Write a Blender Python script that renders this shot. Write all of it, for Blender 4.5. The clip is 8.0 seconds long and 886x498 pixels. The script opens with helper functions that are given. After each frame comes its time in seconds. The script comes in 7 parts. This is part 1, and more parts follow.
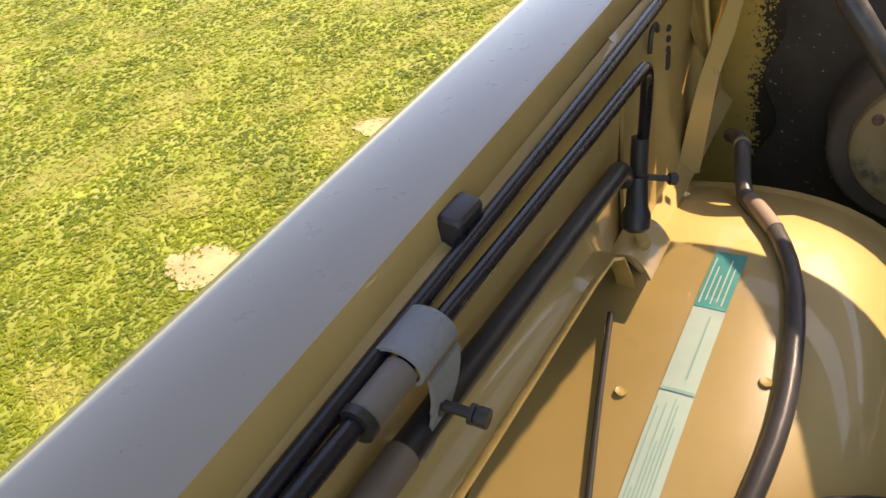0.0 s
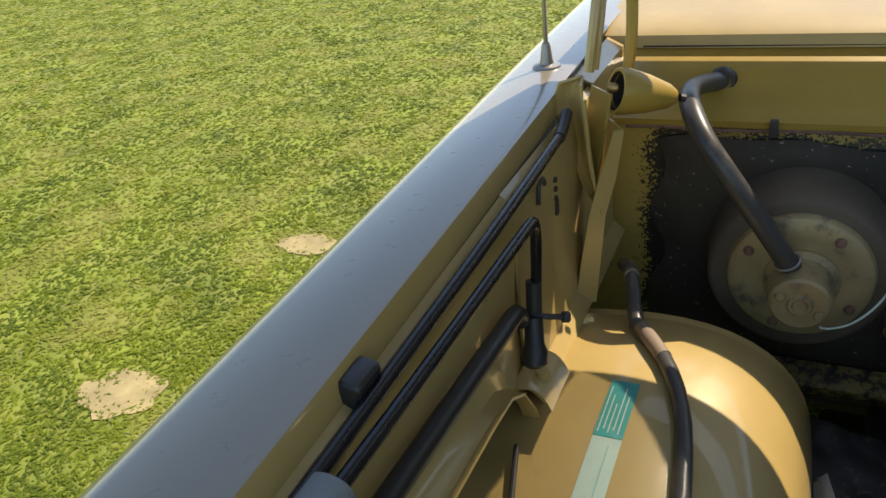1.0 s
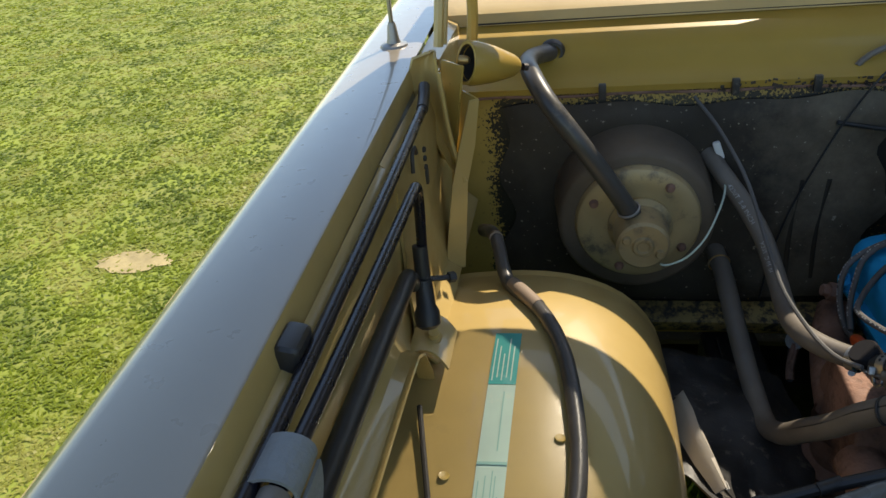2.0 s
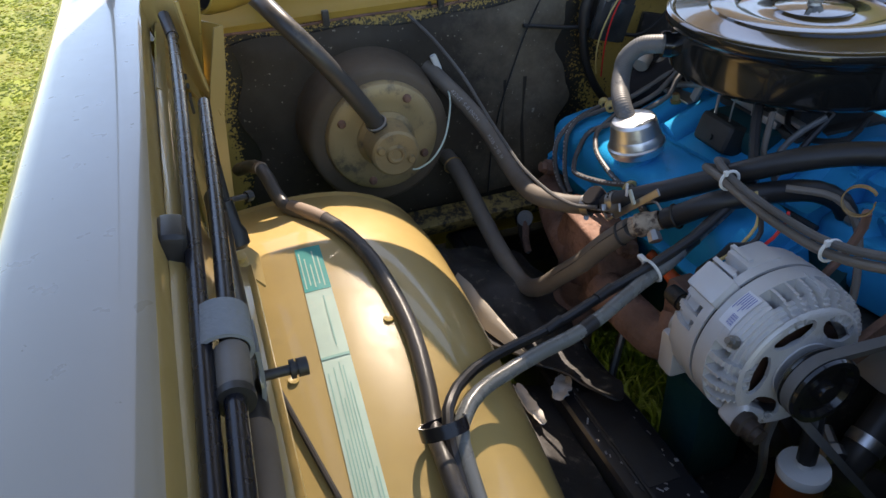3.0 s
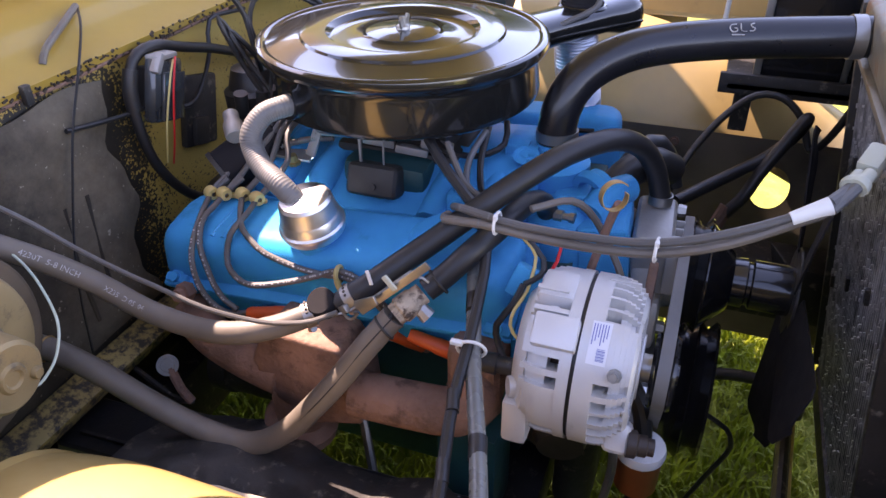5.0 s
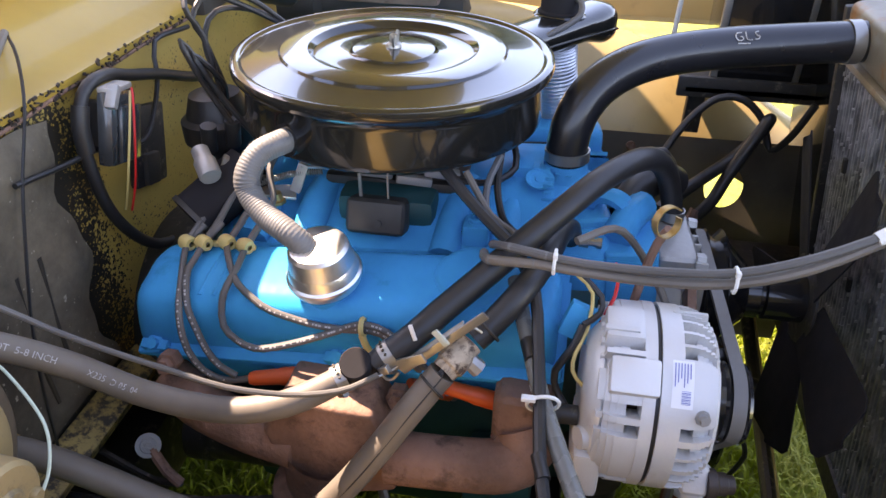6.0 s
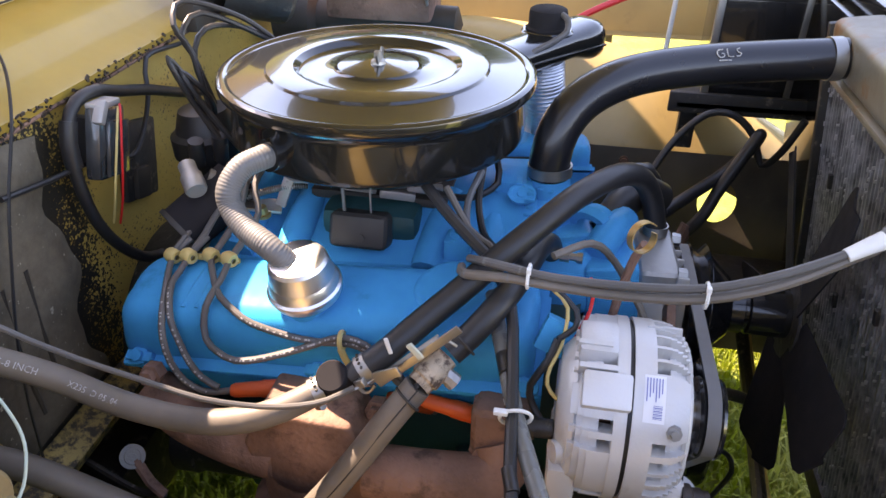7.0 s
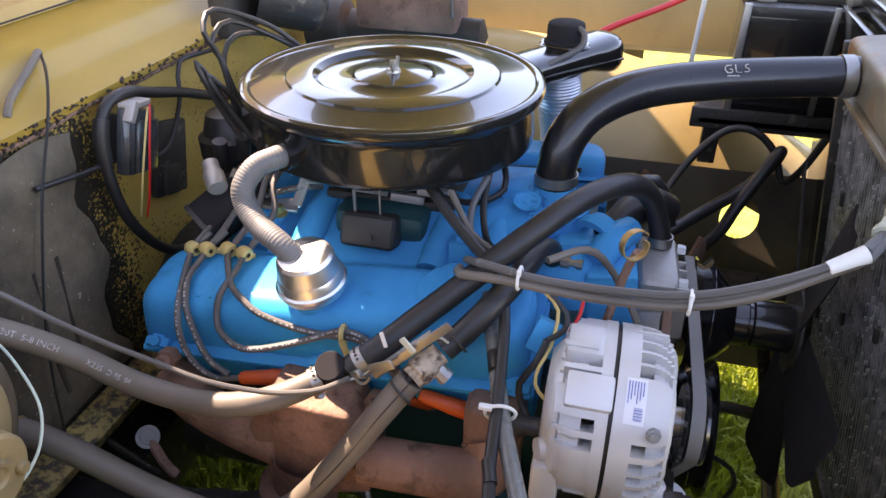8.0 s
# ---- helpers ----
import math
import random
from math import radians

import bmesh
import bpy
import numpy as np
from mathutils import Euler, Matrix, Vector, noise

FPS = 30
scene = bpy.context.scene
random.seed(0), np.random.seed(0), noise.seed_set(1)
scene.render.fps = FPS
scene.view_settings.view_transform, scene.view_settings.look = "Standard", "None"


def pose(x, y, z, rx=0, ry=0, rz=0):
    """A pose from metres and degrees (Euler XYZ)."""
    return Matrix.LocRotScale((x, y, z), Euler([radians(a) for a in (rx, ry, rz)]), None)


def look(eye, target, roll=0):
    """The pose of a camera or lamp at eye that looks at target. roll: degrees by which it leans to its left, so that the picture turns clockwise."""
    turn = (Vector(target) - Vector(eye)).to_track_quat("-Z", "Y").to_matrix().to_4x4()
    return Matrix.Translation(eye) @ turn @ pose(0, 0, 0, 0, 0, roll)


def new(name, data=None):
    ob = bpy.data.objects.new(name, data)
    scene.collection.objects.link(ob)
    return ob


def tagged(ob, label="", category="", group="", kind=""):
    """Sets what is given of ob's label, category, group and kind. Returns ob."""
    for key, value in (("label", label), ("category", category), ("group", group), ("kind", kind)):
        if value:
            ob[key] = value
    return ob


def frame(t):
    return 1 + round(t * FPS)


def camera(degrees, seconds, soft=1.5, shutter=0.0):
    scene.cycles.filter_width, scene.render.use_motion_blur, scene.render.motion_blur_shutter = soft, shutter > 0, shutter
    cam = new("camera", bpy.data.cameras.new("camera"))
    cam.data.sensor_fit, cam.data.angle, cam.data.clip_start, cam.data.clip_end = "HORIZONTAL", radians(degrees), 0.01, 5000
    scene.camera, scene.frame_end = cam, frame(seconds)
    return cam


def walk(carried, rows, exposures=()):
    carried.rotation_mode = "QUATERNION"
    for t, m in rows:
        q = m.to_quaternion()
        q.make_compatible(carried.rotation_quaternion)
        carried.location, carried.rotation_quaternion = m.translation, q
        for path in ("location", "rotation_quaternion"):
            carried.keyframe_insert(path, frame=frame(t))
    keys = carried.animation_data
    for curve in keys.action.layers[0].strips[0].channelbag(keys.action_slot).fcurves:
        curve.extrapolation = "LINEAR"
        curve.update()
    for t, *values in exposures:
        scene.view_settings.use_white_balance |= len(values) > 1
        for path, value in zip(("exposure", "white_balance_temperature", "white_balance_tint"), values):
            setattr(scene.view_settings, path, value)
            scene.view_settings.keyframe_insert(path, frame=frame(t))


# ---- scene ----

# ---- camera ----
cam = camera(62.0, 8.0)
PATH = [
    (0, (0.012, -0.009, 1.233), (-0.924, 1.321, 0.069), -9.7),
    (0.5, (0.04, -0.014, 1.273), (-0.872, 1.438, 0.245), -8.4),
    (1, (0.042, -0.011, 1.283), (-0.766, 1.55, 0.329), -7.3),
    (1.2, (0.043, -0.01, 1.288), (-0.705, 1.584, 0.34), -6.9),
    (2.3, (-0.029, -0.096, 1.252), (-0.165, 1.615, 0.225), -5.6),
    (2.5, (-0.042, -0.118, 1.237), (-0.016, 1.584, 0.188), -5.1),
    (3, (-0.129, -0.123, 1.232), (0.344, 1.475, 0.126), -3.6),
    (3.5, (-0.18, -0.05, 1.231), (0.732, 1.325, 0.1), -1.9),
    (4, (-0.219, 0.046, 1.226), (1.028, 1.129, 0.098), -0.7),
    (4.5, (-0.269, 0.138, 1.229), (1.185, 0.964, 0.132), -1.1),
    (4.7, (-0.257, 0.186, 1.224), (1.25, 0.922, 0.134), -1.1),
    (5.8, (-0.194, 0.419, 1.21), (1.452, 0.714, 0.112), 0.8),
    (6, (-0.192, 0.434, 1.212), (1.461, 0.705, 0.119), 1.0),
    (6.5, (-0.19, 0.431, 1.217), (1.473, 0.695, 0.138), 0.7),
    (7, (-0.192, 0.403, 1.217), (1.475, 0.705, 0.154), 0.7),
    (7.5, (-0.201, 0.377, 1.22), (1.464, 0.74, 0.173), 0.8),
    (8, (-0.212, 0.353, 1.224), (1.444, 0.778, 0.187), 0.6),
]
EXPOSURES = [(0.0, 1.52, 9200, 26), (0.5, 1.06, 8100, 12), (1.0, 0.80, 7900, 11), (2.5, 1.06, 7500, 9), (3.0, 1.36, 7500, 18), (3.5, 1.66, 8300, 29), (4.0, 2.02, 9300, 36), (4.5, 2.33, 7900, 42), (6.0, 2.85, 8700, 29), (8.0, 2.74, 8900, 30)]
walk(cam, [(t, look(eye, target, roll)) for t, eye, target, roll in PATH], EXPOSURES)

# ---- light ----
SUN_DIR = Vector((0.42, 0.70, 1.0)).normalized()
world = bpy.data.worlds.new("sky")
scene.world = world
world.use_nodes = True
wn = world.node_tree
sky = wn.nodes.new("ShaderNodeTexSky")
sky.sky_type = 'NISHITA'
sky.sun_disc = False
sky.ozone_density, sky.dust_density = 2.5, 0.3
sky.sun_elevation = math.asin(SUN_DIR.z)
sky.sun_rotation = math.atan2(SUN_DIR.x, SUN_DIR.y)
wn.links.new(sky.outputs[0], wn.nodes["Background"].inputs[0])
wn.nodes["Background"].inputs[1].default_value = 0.15
sun = new("sun", bpy.data.lights.new("sun", 'SUN'))
sun.data.energy, sun.data.angle, sun.data.color = 3.6, radians(0.5), (1.0, 0.95, 0.86)
sun.matrix_world = look(SUN_DIR * 20, (0, 0, 0))


# ---- materials ----
def material(name, color, rough=0.5, metal=0.0, vary=0.12, scale=8.0, bump=0.0, bscale=60.0, coat=0.0, dirt=None, dirt_amount=0.3, dirt_scale=12.0, spec=0.5):
    """A surface with two scales of variation: broad colour drift and fine grain; dirt is a second colour in spots."""
    m = bpy.data.materials.new(name)
    m.use_nodes = True
    nt = m.node_tree
    n, l = nt.nodes, nt.links
    b = n["Principled BSDF"]
    tc = n.new("ShaderNodeTexCoord")
    big = n.new("ShaderNodeTexNoise")
    big.inputs["Scale"].default_value, big.inputs["Detail"].default_value = scale, 5.0
    fine = n.new("ShaderNodeTexNoise")
    fine.inputs["Scale"].default_value, fine.inputs["Detail"].default_value = bscale, 4.0
    for t in (big, fine):
        l.new(tc.outputs["Object"], t.inputs["Vector"])
    ramp = n.new("ShaderNodeValToRGB")
    e = ramp.color_ramp.elements
    e[0].position, e[1].position = 0.32, 0.68
    e[0].color = [c * (1 - vary) for c in color] + [1]
    e[1].color = [min(1, c * (1 + vary)) for c in color] + [1]
    l.new(big.outputs["Fac"], ramp.inputs["Fac"])
    out = ramp.outputs["Color"]
    if dirt:
        d = n.new("ShaderNodeTexNoise")
        d.inputs["Scale"].default_value, d.inputs["Detail"].default_value = dirt_scale, 9.0
        d.inputs["Roughness"].default_value = 0.7
        l.new(tc.outputs["Object"], d.inputs["Vector"])
        dr = n.new("ShaderNodeValToRGB")
        dr.color_ramp.elements[0].position = 1.0 - dirt_amount - 0.06
        dr.color_ramp.elements[1].position = 1.0 - dirt_amount + 0.06
        l.new(d.outputs["Fac"], dr.inputs["Fac"])
        mix = n.new("ShaderNodeMixRGB")
        mix.inputs["Color2"].default_value = (*dirt, 1)
        l.new(dr.outputs["Color"], mix.inputs["Fac"])
        l.new(out, mix.inputs["Color1"])
        out = mix.outputs["Color"]
    l.new(out, b.inputs["Base Color"])
    b.inputs["Metallic"].default_value = metal
    b.inputs["Specular IOR Level"].default_value = spec
    rr = n.new("ShaderNodeMapRange")
    rr.inputs["To Min"].default_value, rr.inputs["To Max"].default_value = max(0.02, rough * 0.75), min(1, rough * 1.25)
    l.new(fine.outputs["Fac"], rr.inputs["Value"])
    l.new(rr.outputs[0], b.inputs["Roughness"])
    if coat:
        b.inputs["Coat Weight"].default_value, b.inputs["Coat Roughness"].default_value = coat, 0.04
    if bump:
        bp = n.new("ShaderNodeBump")
        bp.inputs["Strength"].default_value, bp.inputs["Distance"].default_value = bump, 0.002
        l.new(fine.outputs["Fac"], bp.inputs["Height"])
        l.new(bp.outputs[0], b.inputs["Normal"])
    return m


# GOLD's own paint, darkened and yellowed for shade and bounce on the cowl.
SHADED_GOLD = material("shaded_cowl_gold", (0.385, 0.245, 0.046), 0.4, vary=0.10, coat=0.22, bump=0.04, dirt=(0.31, 0.195, 0.045), dirt_amount=0.3, dirt_scale=7)
FAR_GOLD = material("muted_gold_paint", (0.42, 0.305, 0.13), 0.5, vary=0.12, coat=0.25, bump=0.06, dirt=(0.32, 0.235, 0.11), dirt_amount=0.34, dirt_scale=9)
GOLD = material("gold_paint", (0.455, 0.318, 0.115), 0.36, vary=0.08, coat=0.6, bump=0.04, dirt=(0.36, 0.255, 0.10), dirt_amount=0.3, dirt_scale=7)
# Darker GOLD for the unseen hood skin, set to dim its reflections.
GOLD_DULL = material("darkened_hood_gold", (0.33, 0.225, 0.075), 0.6, vary=0.15, bump=0.1, dirt=(0.10, 0.07, 0.04), dirt_amount=0.35, dirt_scale=9)
GOLD_OLD = material("worn_gold_paint", (0.44, 0.295, 0.07), 0.45, vary=0.14, coat=0.15, bump=0.08, dirt=(0.07, 0.05, 0.03), dirt_amount=0.33, dirt_scale=85)
BEIGE = material("beige_fender_paint", (0.265, 0.22, 0.155), 0.3, vary=0.03, coat=1.0)
BLUE = material("blue_engine_enamel", (0.0, 0.315, 0.62), 0.42, vary=0.14, coat=0.04, bump=0.12, bscale=90, spec=0.06, dirt=(0.0, 0.23, 0.42), dirt_amount=0.3, dirt_scale=14)
RUBBER = material("black_rubber", (0.020, 0.019, 0.019), 0.42, vary=0.3, bump=0.1)
HOSE_GLOSS = material("glossy_black_rubber", (0.012, 0.012, 0.014), 0.3, vary=0.2, bump=0.06, coat=0.25, dirt=(0.03, 0.028, 0.026), dirt_amount=0.3, dirt_scale=20)
KNOB = material("dull_black_plastic", (0.02, 0.019, 0.021), 0.85, vary=0.2, spec=0.15)
RUBBER_OLD = material("dusty_rubber_hose", (0.15, 0.128, 0.105), 0.52, vary=0.35, bump=0.25, dirt=(0.17, 0.135, 0.085), dirt_amount=0.35)
BLACK = material("black_gloss_paint", (0.012, 0.012, 0.013), 0.2, vary=0.2, coat=0.6, spec=0.4, bump=0.02, bscale=40)
LACQUER = material("glossy_black_lacquer", (0.012, 0.012, 0.011), 0.16, vary=0.2, coat=0.8, spec=0.5, bump=0.015, bscale=30, dirt=(0.035, 0.033, 0.028), dirt_amount=0.28, dirt_scale=160)
SHIELD_GREY = material("dusty_black_shield", (0.13, 0.118, 0.10), 0.5, vary=0.35, bump=0.3, dirt=(0.20, 0.175, 0.14), dirt_amount=0.36, dirt_scale=20)
BLACK_DIRTY = material("dirty_black_steel", (0.028, 0.026, 0.025), 0.5, vary=0.45, bump=0.5, bscale=90, dirt=(0.17, 0.15, 0.12), dirt_amount=0.37, dirt_scale=48)
PAD = material("dark_firewall_pad", (0.036, 0.028, 0.019), 0.75, vary=0.45, scale=5, bump=0.5, bscale=45, dirt=(0.060, 0.047, 0.033), dirt_amount=0.34, dirt_scale=26)
ALU = material("cast_aluminium", (0.62, 0.615, 0.61), 0.38, metal=0.2, vary=0.08, bump=0.12, bscale=320, dirt=(0.50, 0.48, 0.44), dirt_amount=0.34, dirt_scale=30)
ALU_OLD = material("dull_aluminium", (0.42, 0.41, 0.39), 0.5, metal=0.6, vary=0.2, bump=0.3, bscale=150, dirt=(0.16, 0.13, 0.1), dirt_amount=0.3)
CHROME = material("bright_chrome", (0.88, 0.87, 0.85), 0.36, metal=1.0, vary=0.04)
RUST = material("rusty_cast_iron", (0.21, 0.115, 0.082), 0.8, vary=0.4, scale=14, bump=0.8, bscale=160, dirt=(0.11, 0.06, 0.042), dirt_amount=0.42, dirt_scale=26)
BLACK_RUST = material("rust_stained_black_steel", (0.05, 0.035, 0.028), 0.55, vary=0.4, bump=0.5, bscale=120, dirt=(0.15, 0.07, 0.04), dirt_amount=0.34, dirt_scale=50)
TUBE_BLACK = material("black_lacquered_tube", (0.010, 0.010, 0.014), 0.28, vary=0.2, coat=0.15, spec=0.4, bump=0.05)
HOSE_GREY = material("greyed_rubber_hose", (0.055, 0.050, 0.045), 0.36, vary=0.3, bump=0.12, dirt=(0.11, 0.095, 0.075), dirt_amount=0.35, dirt_scale=30)
LIP_GOLD = material("dirty_gold_flange", (0.33, 0.235, 0.08), 0.6, vary=0.3, bump=0.3, dirt=(0.045, 0.035, 0.025), dirt_amount=0.50, dirt_scale=70)
TAN = material("worn_tan_rubber", (0.19, 0.14, 0.10), 0.6, vary=0.3, bump=0.2)


TEAL = material("teal_label", (0.02, 0.30, 0.26), 0.5, vary=0.15, dirt=(0.10, 0.38, 0.34), dirt_amount=0.35, dirt_scale=30)
TAPE = material("faded_pale_green_label", (0.44, 0.57, 0.46), 0.5, vary=0.14, dirt=(0.56, 0.60, 0.46), dirt_amount=0.3, dirt_scale=25)
MODULE = material("smoky_module_case", (0.055, 0.060, 0.062), 0.18, metal=0.1, vary=0.5, scale=18, coat=0.7, dirt=(0.30, 0.32, 0.33), dirt_amount=0.3, dirt_scale=40)
INK = material("green_ink", (0.26, 0.46, 0.38), 0.6, vary=0.1)
WHITE = material("white_plastic", (0.75, 0.75, 0.72), 0.45, vary=0.06)
PAPER = material("white_label_paper", (0.78, 0.79, 0.82), 0.5, vary=0.04)
BLUE_INK = material("blue_ink", (0.10, 0.14, 0.42), 0.6, vary=0.1)
YELLOWED = material("aged_pale_plastic", (0.52, 0.54, 0.44), 0.5, vary=0.2)
WIRE_GREEN = material("pale_green_insulation", (0.50, 0.60, 0.50), 0.4, vary=0.12)
ORANGE = material("orange_rubber_boot", (0.62, 0.09, 0.02), 0.45, vary=0.2)
RED = material("red_insulation", (0.65, 0.02, 0.02), 0.4, vary=0.1)
YELLOW = material("yellowed_plastic", (0.55, 0.42, 0.16), 0.5, vary=0.15)
LEAD = material("grey_spark_lead", (0.10, 0.095, 0.09), 0.5, vary=0.2)
BRASS = material("dull_brass", (0.45, 0.30, 0.13), 0.45, metal=0.8, vary=0.25, dirt=(0.5, 0.42, 0.32), dirt_amount=0.4, dirt_scale=60)
CORRODED = material("corroded_pot_metal", (0.52, 0.40, 0.28), 0.65, metal=0.2, vary=0.3, scale=40, bump=0.6, bscale=140, dirt=(0.10, 0.065, 0.045), dirt_amount=0.46, dirt_scale=75)
STEEL = material("worn_steel", (0.35, 0.34, 0.32), 0.4, metal=0.9, vary=0.25, bump=0.15)
CLAMP_GREY = material("grey_vinyl_clamp", (0.20, 0.21, 0.21), 0.75, vary=0.2, bump=0.5, bscale=300)
TEAL_IRON = material("dark_teal_cast_iron", (0.006, 0.065, 0.07), 0.5, vary=0.3, bump=0.3)
COPPER = material("dark_copper_winding", (0.035, 0.014, 0.008), 0.5, metal=0.3, vary=0.4)
FLEX = material("grey_flexible_duct", (0.15, 0.149, 0.145), 0.5, metal=0.1, vary=0.15)
SILVER_DUCT = material("foil_duct", (0.55, 0.58, 0.62), 0.35, metal=0.7, vary=0.12)
FUEL = material("amber_filter_element", (0.22, 0.06, 0.015), 0.4, vary=0.2)
TANK = material("stained_brass_tank", (0.25, 0.22, 0.175), 0.45, metal=0.4, vary=0.25, bump=0.2, dirt=(0.30, 0.14, 0.06), dirt_amount=0.42, dirt_scale=18)
FIN_GLINT = material("fin_glint", (0.62, 0.63, 0.64), 0.35, metal=0.8, vary=0.4)
FIN_METAL = material("bent_radiator_fins", (0.40, 0.41, 0.43), 0.36, metal=0.6, vary=0.6, scale=40, bump=0.5, bscale=400)
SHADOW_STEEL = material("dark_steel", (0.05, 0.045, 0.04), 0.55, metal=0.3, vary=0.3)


# ---- mesh helpers ----
def part(name, bm, mat, parent=None, label="", smooth=True, sharp=35):
    """Links a bmesh as one mesh object under a thing or a part."""
    if smooth:
        for f in bm.faces:
            f.smooth = True
        bm.normal_update()
        for ed in bm.edges:
            if len(ed.link_faces) == 2 and ed.calc_face_angle(0) > radians(sharp):
                ed.smooth = False
    me = bpy.data.meshes.new(name)
    bm.to_mesh(me)
    bm.free()
    me.materials.append(mat)
    ob = new(name, me)
    if parent:
        ob.parent = parent
    if label:
        ob["label"] = label
    return ob


def thing(name, label, category, group="", kind=""):
    return tagged(new(name), label, category, group, kind)


def boxm(bm, cx, cy, cz, sx, sy, sz, bevel=0.0, m=None, seg=2):
    """A bevelled box added to bm; m: an extra turn about its own middle."""
    mat = Matrix.Translation((cx, cy, cz)) @ (m or Matrix()) @ Matrix.Diagonal((sx, sy, sz, 1))
    r = bmesh.ops.create_cube(bm, size=1.0, matrix=mat)
    if bevel:
        edges = list({e for v in r["verts"] for e in v.link_edges})
        bmesh.ops.bevel(bm, geom=edges, offset=bevel, segments=seg, affect='EDGES', profile=0.6)
    return bm


def box(cx, cy, cz, sx, sy, sz, bevel=0.0, m=None, seg=2):
    return boxm(bmesh.new(), cx, cy, cz, sx, sy, sz, bevel, m, seg)


def axis_matrix(origin, way):
    """z of the result points along way."""
    return Matrix.Translation(origin) @ Vector(way).to_track_quat('Z', 'Y').to_matrix().to_4x4()


def lathem(bm, origin, way, profile, n=32):
    """A turned body: profile rows of (height along way, radius)."""
    m = axis_matrix(origin, way)
    rings = []
    for h, r in profile:
        if r <= 1e-6:
            rings.append([bm.verts.new(m @ Vector((0, 0, h)))])
        else:
            rings.append([bm.verts.new(m @ Vector((r * math.cos(2 * math.pi * i / n), r * math.sin(2 * math.pi * i / n), h))) for i in range(n)])
    for a, b in zip(rings, rings[1:]):
        for i in range(n):
            j = (i + 1) % n
            if len(a) == 1 and len(b) == 1:
                continue
            if len(a) == 1:
                bm.faces.new((a[0], b[i], b[j]))
            elif len(b) == 1:
                bm.faces.new((a[i], b[0], a[j]))
            else:
                bm.faces.new((a[i], b[i], b[j], a[j]))
    bmesh.ops.recalc_face_normals(bm, faces=bm.faces)
    return bm


def lathe(origin, way, profile, n=32):
    return lathem(bmesh.new(), origin, way, profile, n)


def smooth_path(points, step=0.012):
    """A Catmull-Rom line through the points, at about even steps."""
    p = [Vector(q) for q in points]
    p = [p[0] * 2 - p[1]] + p + [p[-1] * 2 - p[-2]]
    out = []
    for i in range(1, len(p) - 2):
        a, b, c, d = p[i - 1:i + 3]
        k = max(2, int((c - b).length / step))
        for s in range(k):
            t = s / k
            out.append(0.5 * ((2 * b) + (c - a) * t + (2 * a - 5 * b + 4 * c - d) * t * t + (3 * b - a - 3 * c + d) * t ** 3))
    out.append(p[-2])
    return out


def tubem(bm, points, radius, n=12, step=0.012, ribs=0.0, rib_len=0.006, cap=True, straight=False):
    """A round hose along the points; radius a number or one for each end; ribs: depth of corrugation."""
    path = [Vector(q) for q in points] if straight else smooth_path(points, step if not ribs else rib_len / 4)
    r0, r1 = radius if isinstance(radius, tuple) else (radius, radius)
    up = Vector((0.13, 0.21, 1)).normalized()
    prev, rings, run = None, [], 0.0
    for i, q in enumerate(path):
        w = (path[min(i + 1, len(path) - 1)] - path[max(i - 1, 0)]).normalized()
        if prev is None:
            side = w.cross(up)
            if side.length < 0.1:
                side = w.cross(Vector((1, 0, 0)))
        else:
            side = prev - w * prev.dot(w)
        side.normalize()
        prev = side
        other = w.cross(side)
        if i:
            run += (q - path[i - 1]).length
        r = r0 + (r1 - r0) * i / max(1, len(path) - 1)
        if ribs:
            r += ribs * math.sin(run / rib_len * 2 * math.pi)
        rings.append([bm.verts.new(q + side * (r * math.cos(2 * math.pi * k / n)) + other * (r * math.sin(2 * math.pi * k / n))) for k in range(n)])
    for a, b in zip(rings, rings[1:]):
        for k in range(n):
            j = (k + 1) % n
            bm.faces.new((a[k], a[j], b[j], b[k]))
    if cap:
        bm.faces.new(rings[0][::-1])
        bm.faces.new(rings[-1])
    return bm


def tube(points, radius, **kw):
    return tubem(bmesh.new(), points, radius, **kw)


def grid_surface(fn, us, vs, thick=0.0):
    """A sheet of fn(u, v) places; thick: pushed out along its normals to a second side."""
    bm = bmesh.new()
    g = [[bm.verts.new(fn(u, v)) for v in vs] for u in us]
    for i in range(len(us) - 1):
        for j in range(len(vs) - 1):
            bm.faces.new((g[i][j], g[i + 1][j], g[i + 1][j + 1], g[i][j + 1]))
    bmesh.ops.recalc_face_normals(bm, faces=bm.faces)
    if thick:
        bmesh.ops.solidify(bm, geom=list(bm.faces), thickness=thick)
        bmesh.ops.recalc_face_normals(bm, faces=bm.faces)
    return bm


def extrude_profile(profile, y0, y1, ny=24, shift=None, thick=0.0, closed=False):
    """A profile of (x, z) rows drawn along y; shift(y) gives an (x, z) drift."""
    ys = [y0 + (y1 - y0) * i / (ny - 1) for i in range(ny)]

    def at(u, v):
        dx, dz = shift(v) if shift else (0, 0)
        return Vector((profile[u][0] + dx, v, profile[u][1] + dz))
    return grid_surface(at, range(len(profile)), ys, thick)


def bmesh_moved(bm, m):
    bmesh.ops.transform(bm, matrix=m, verts=bm.verts)
    return bm


def frange(a, b, n):
    return [a + (b - a) * i / (n - 1) for i in range(n)]

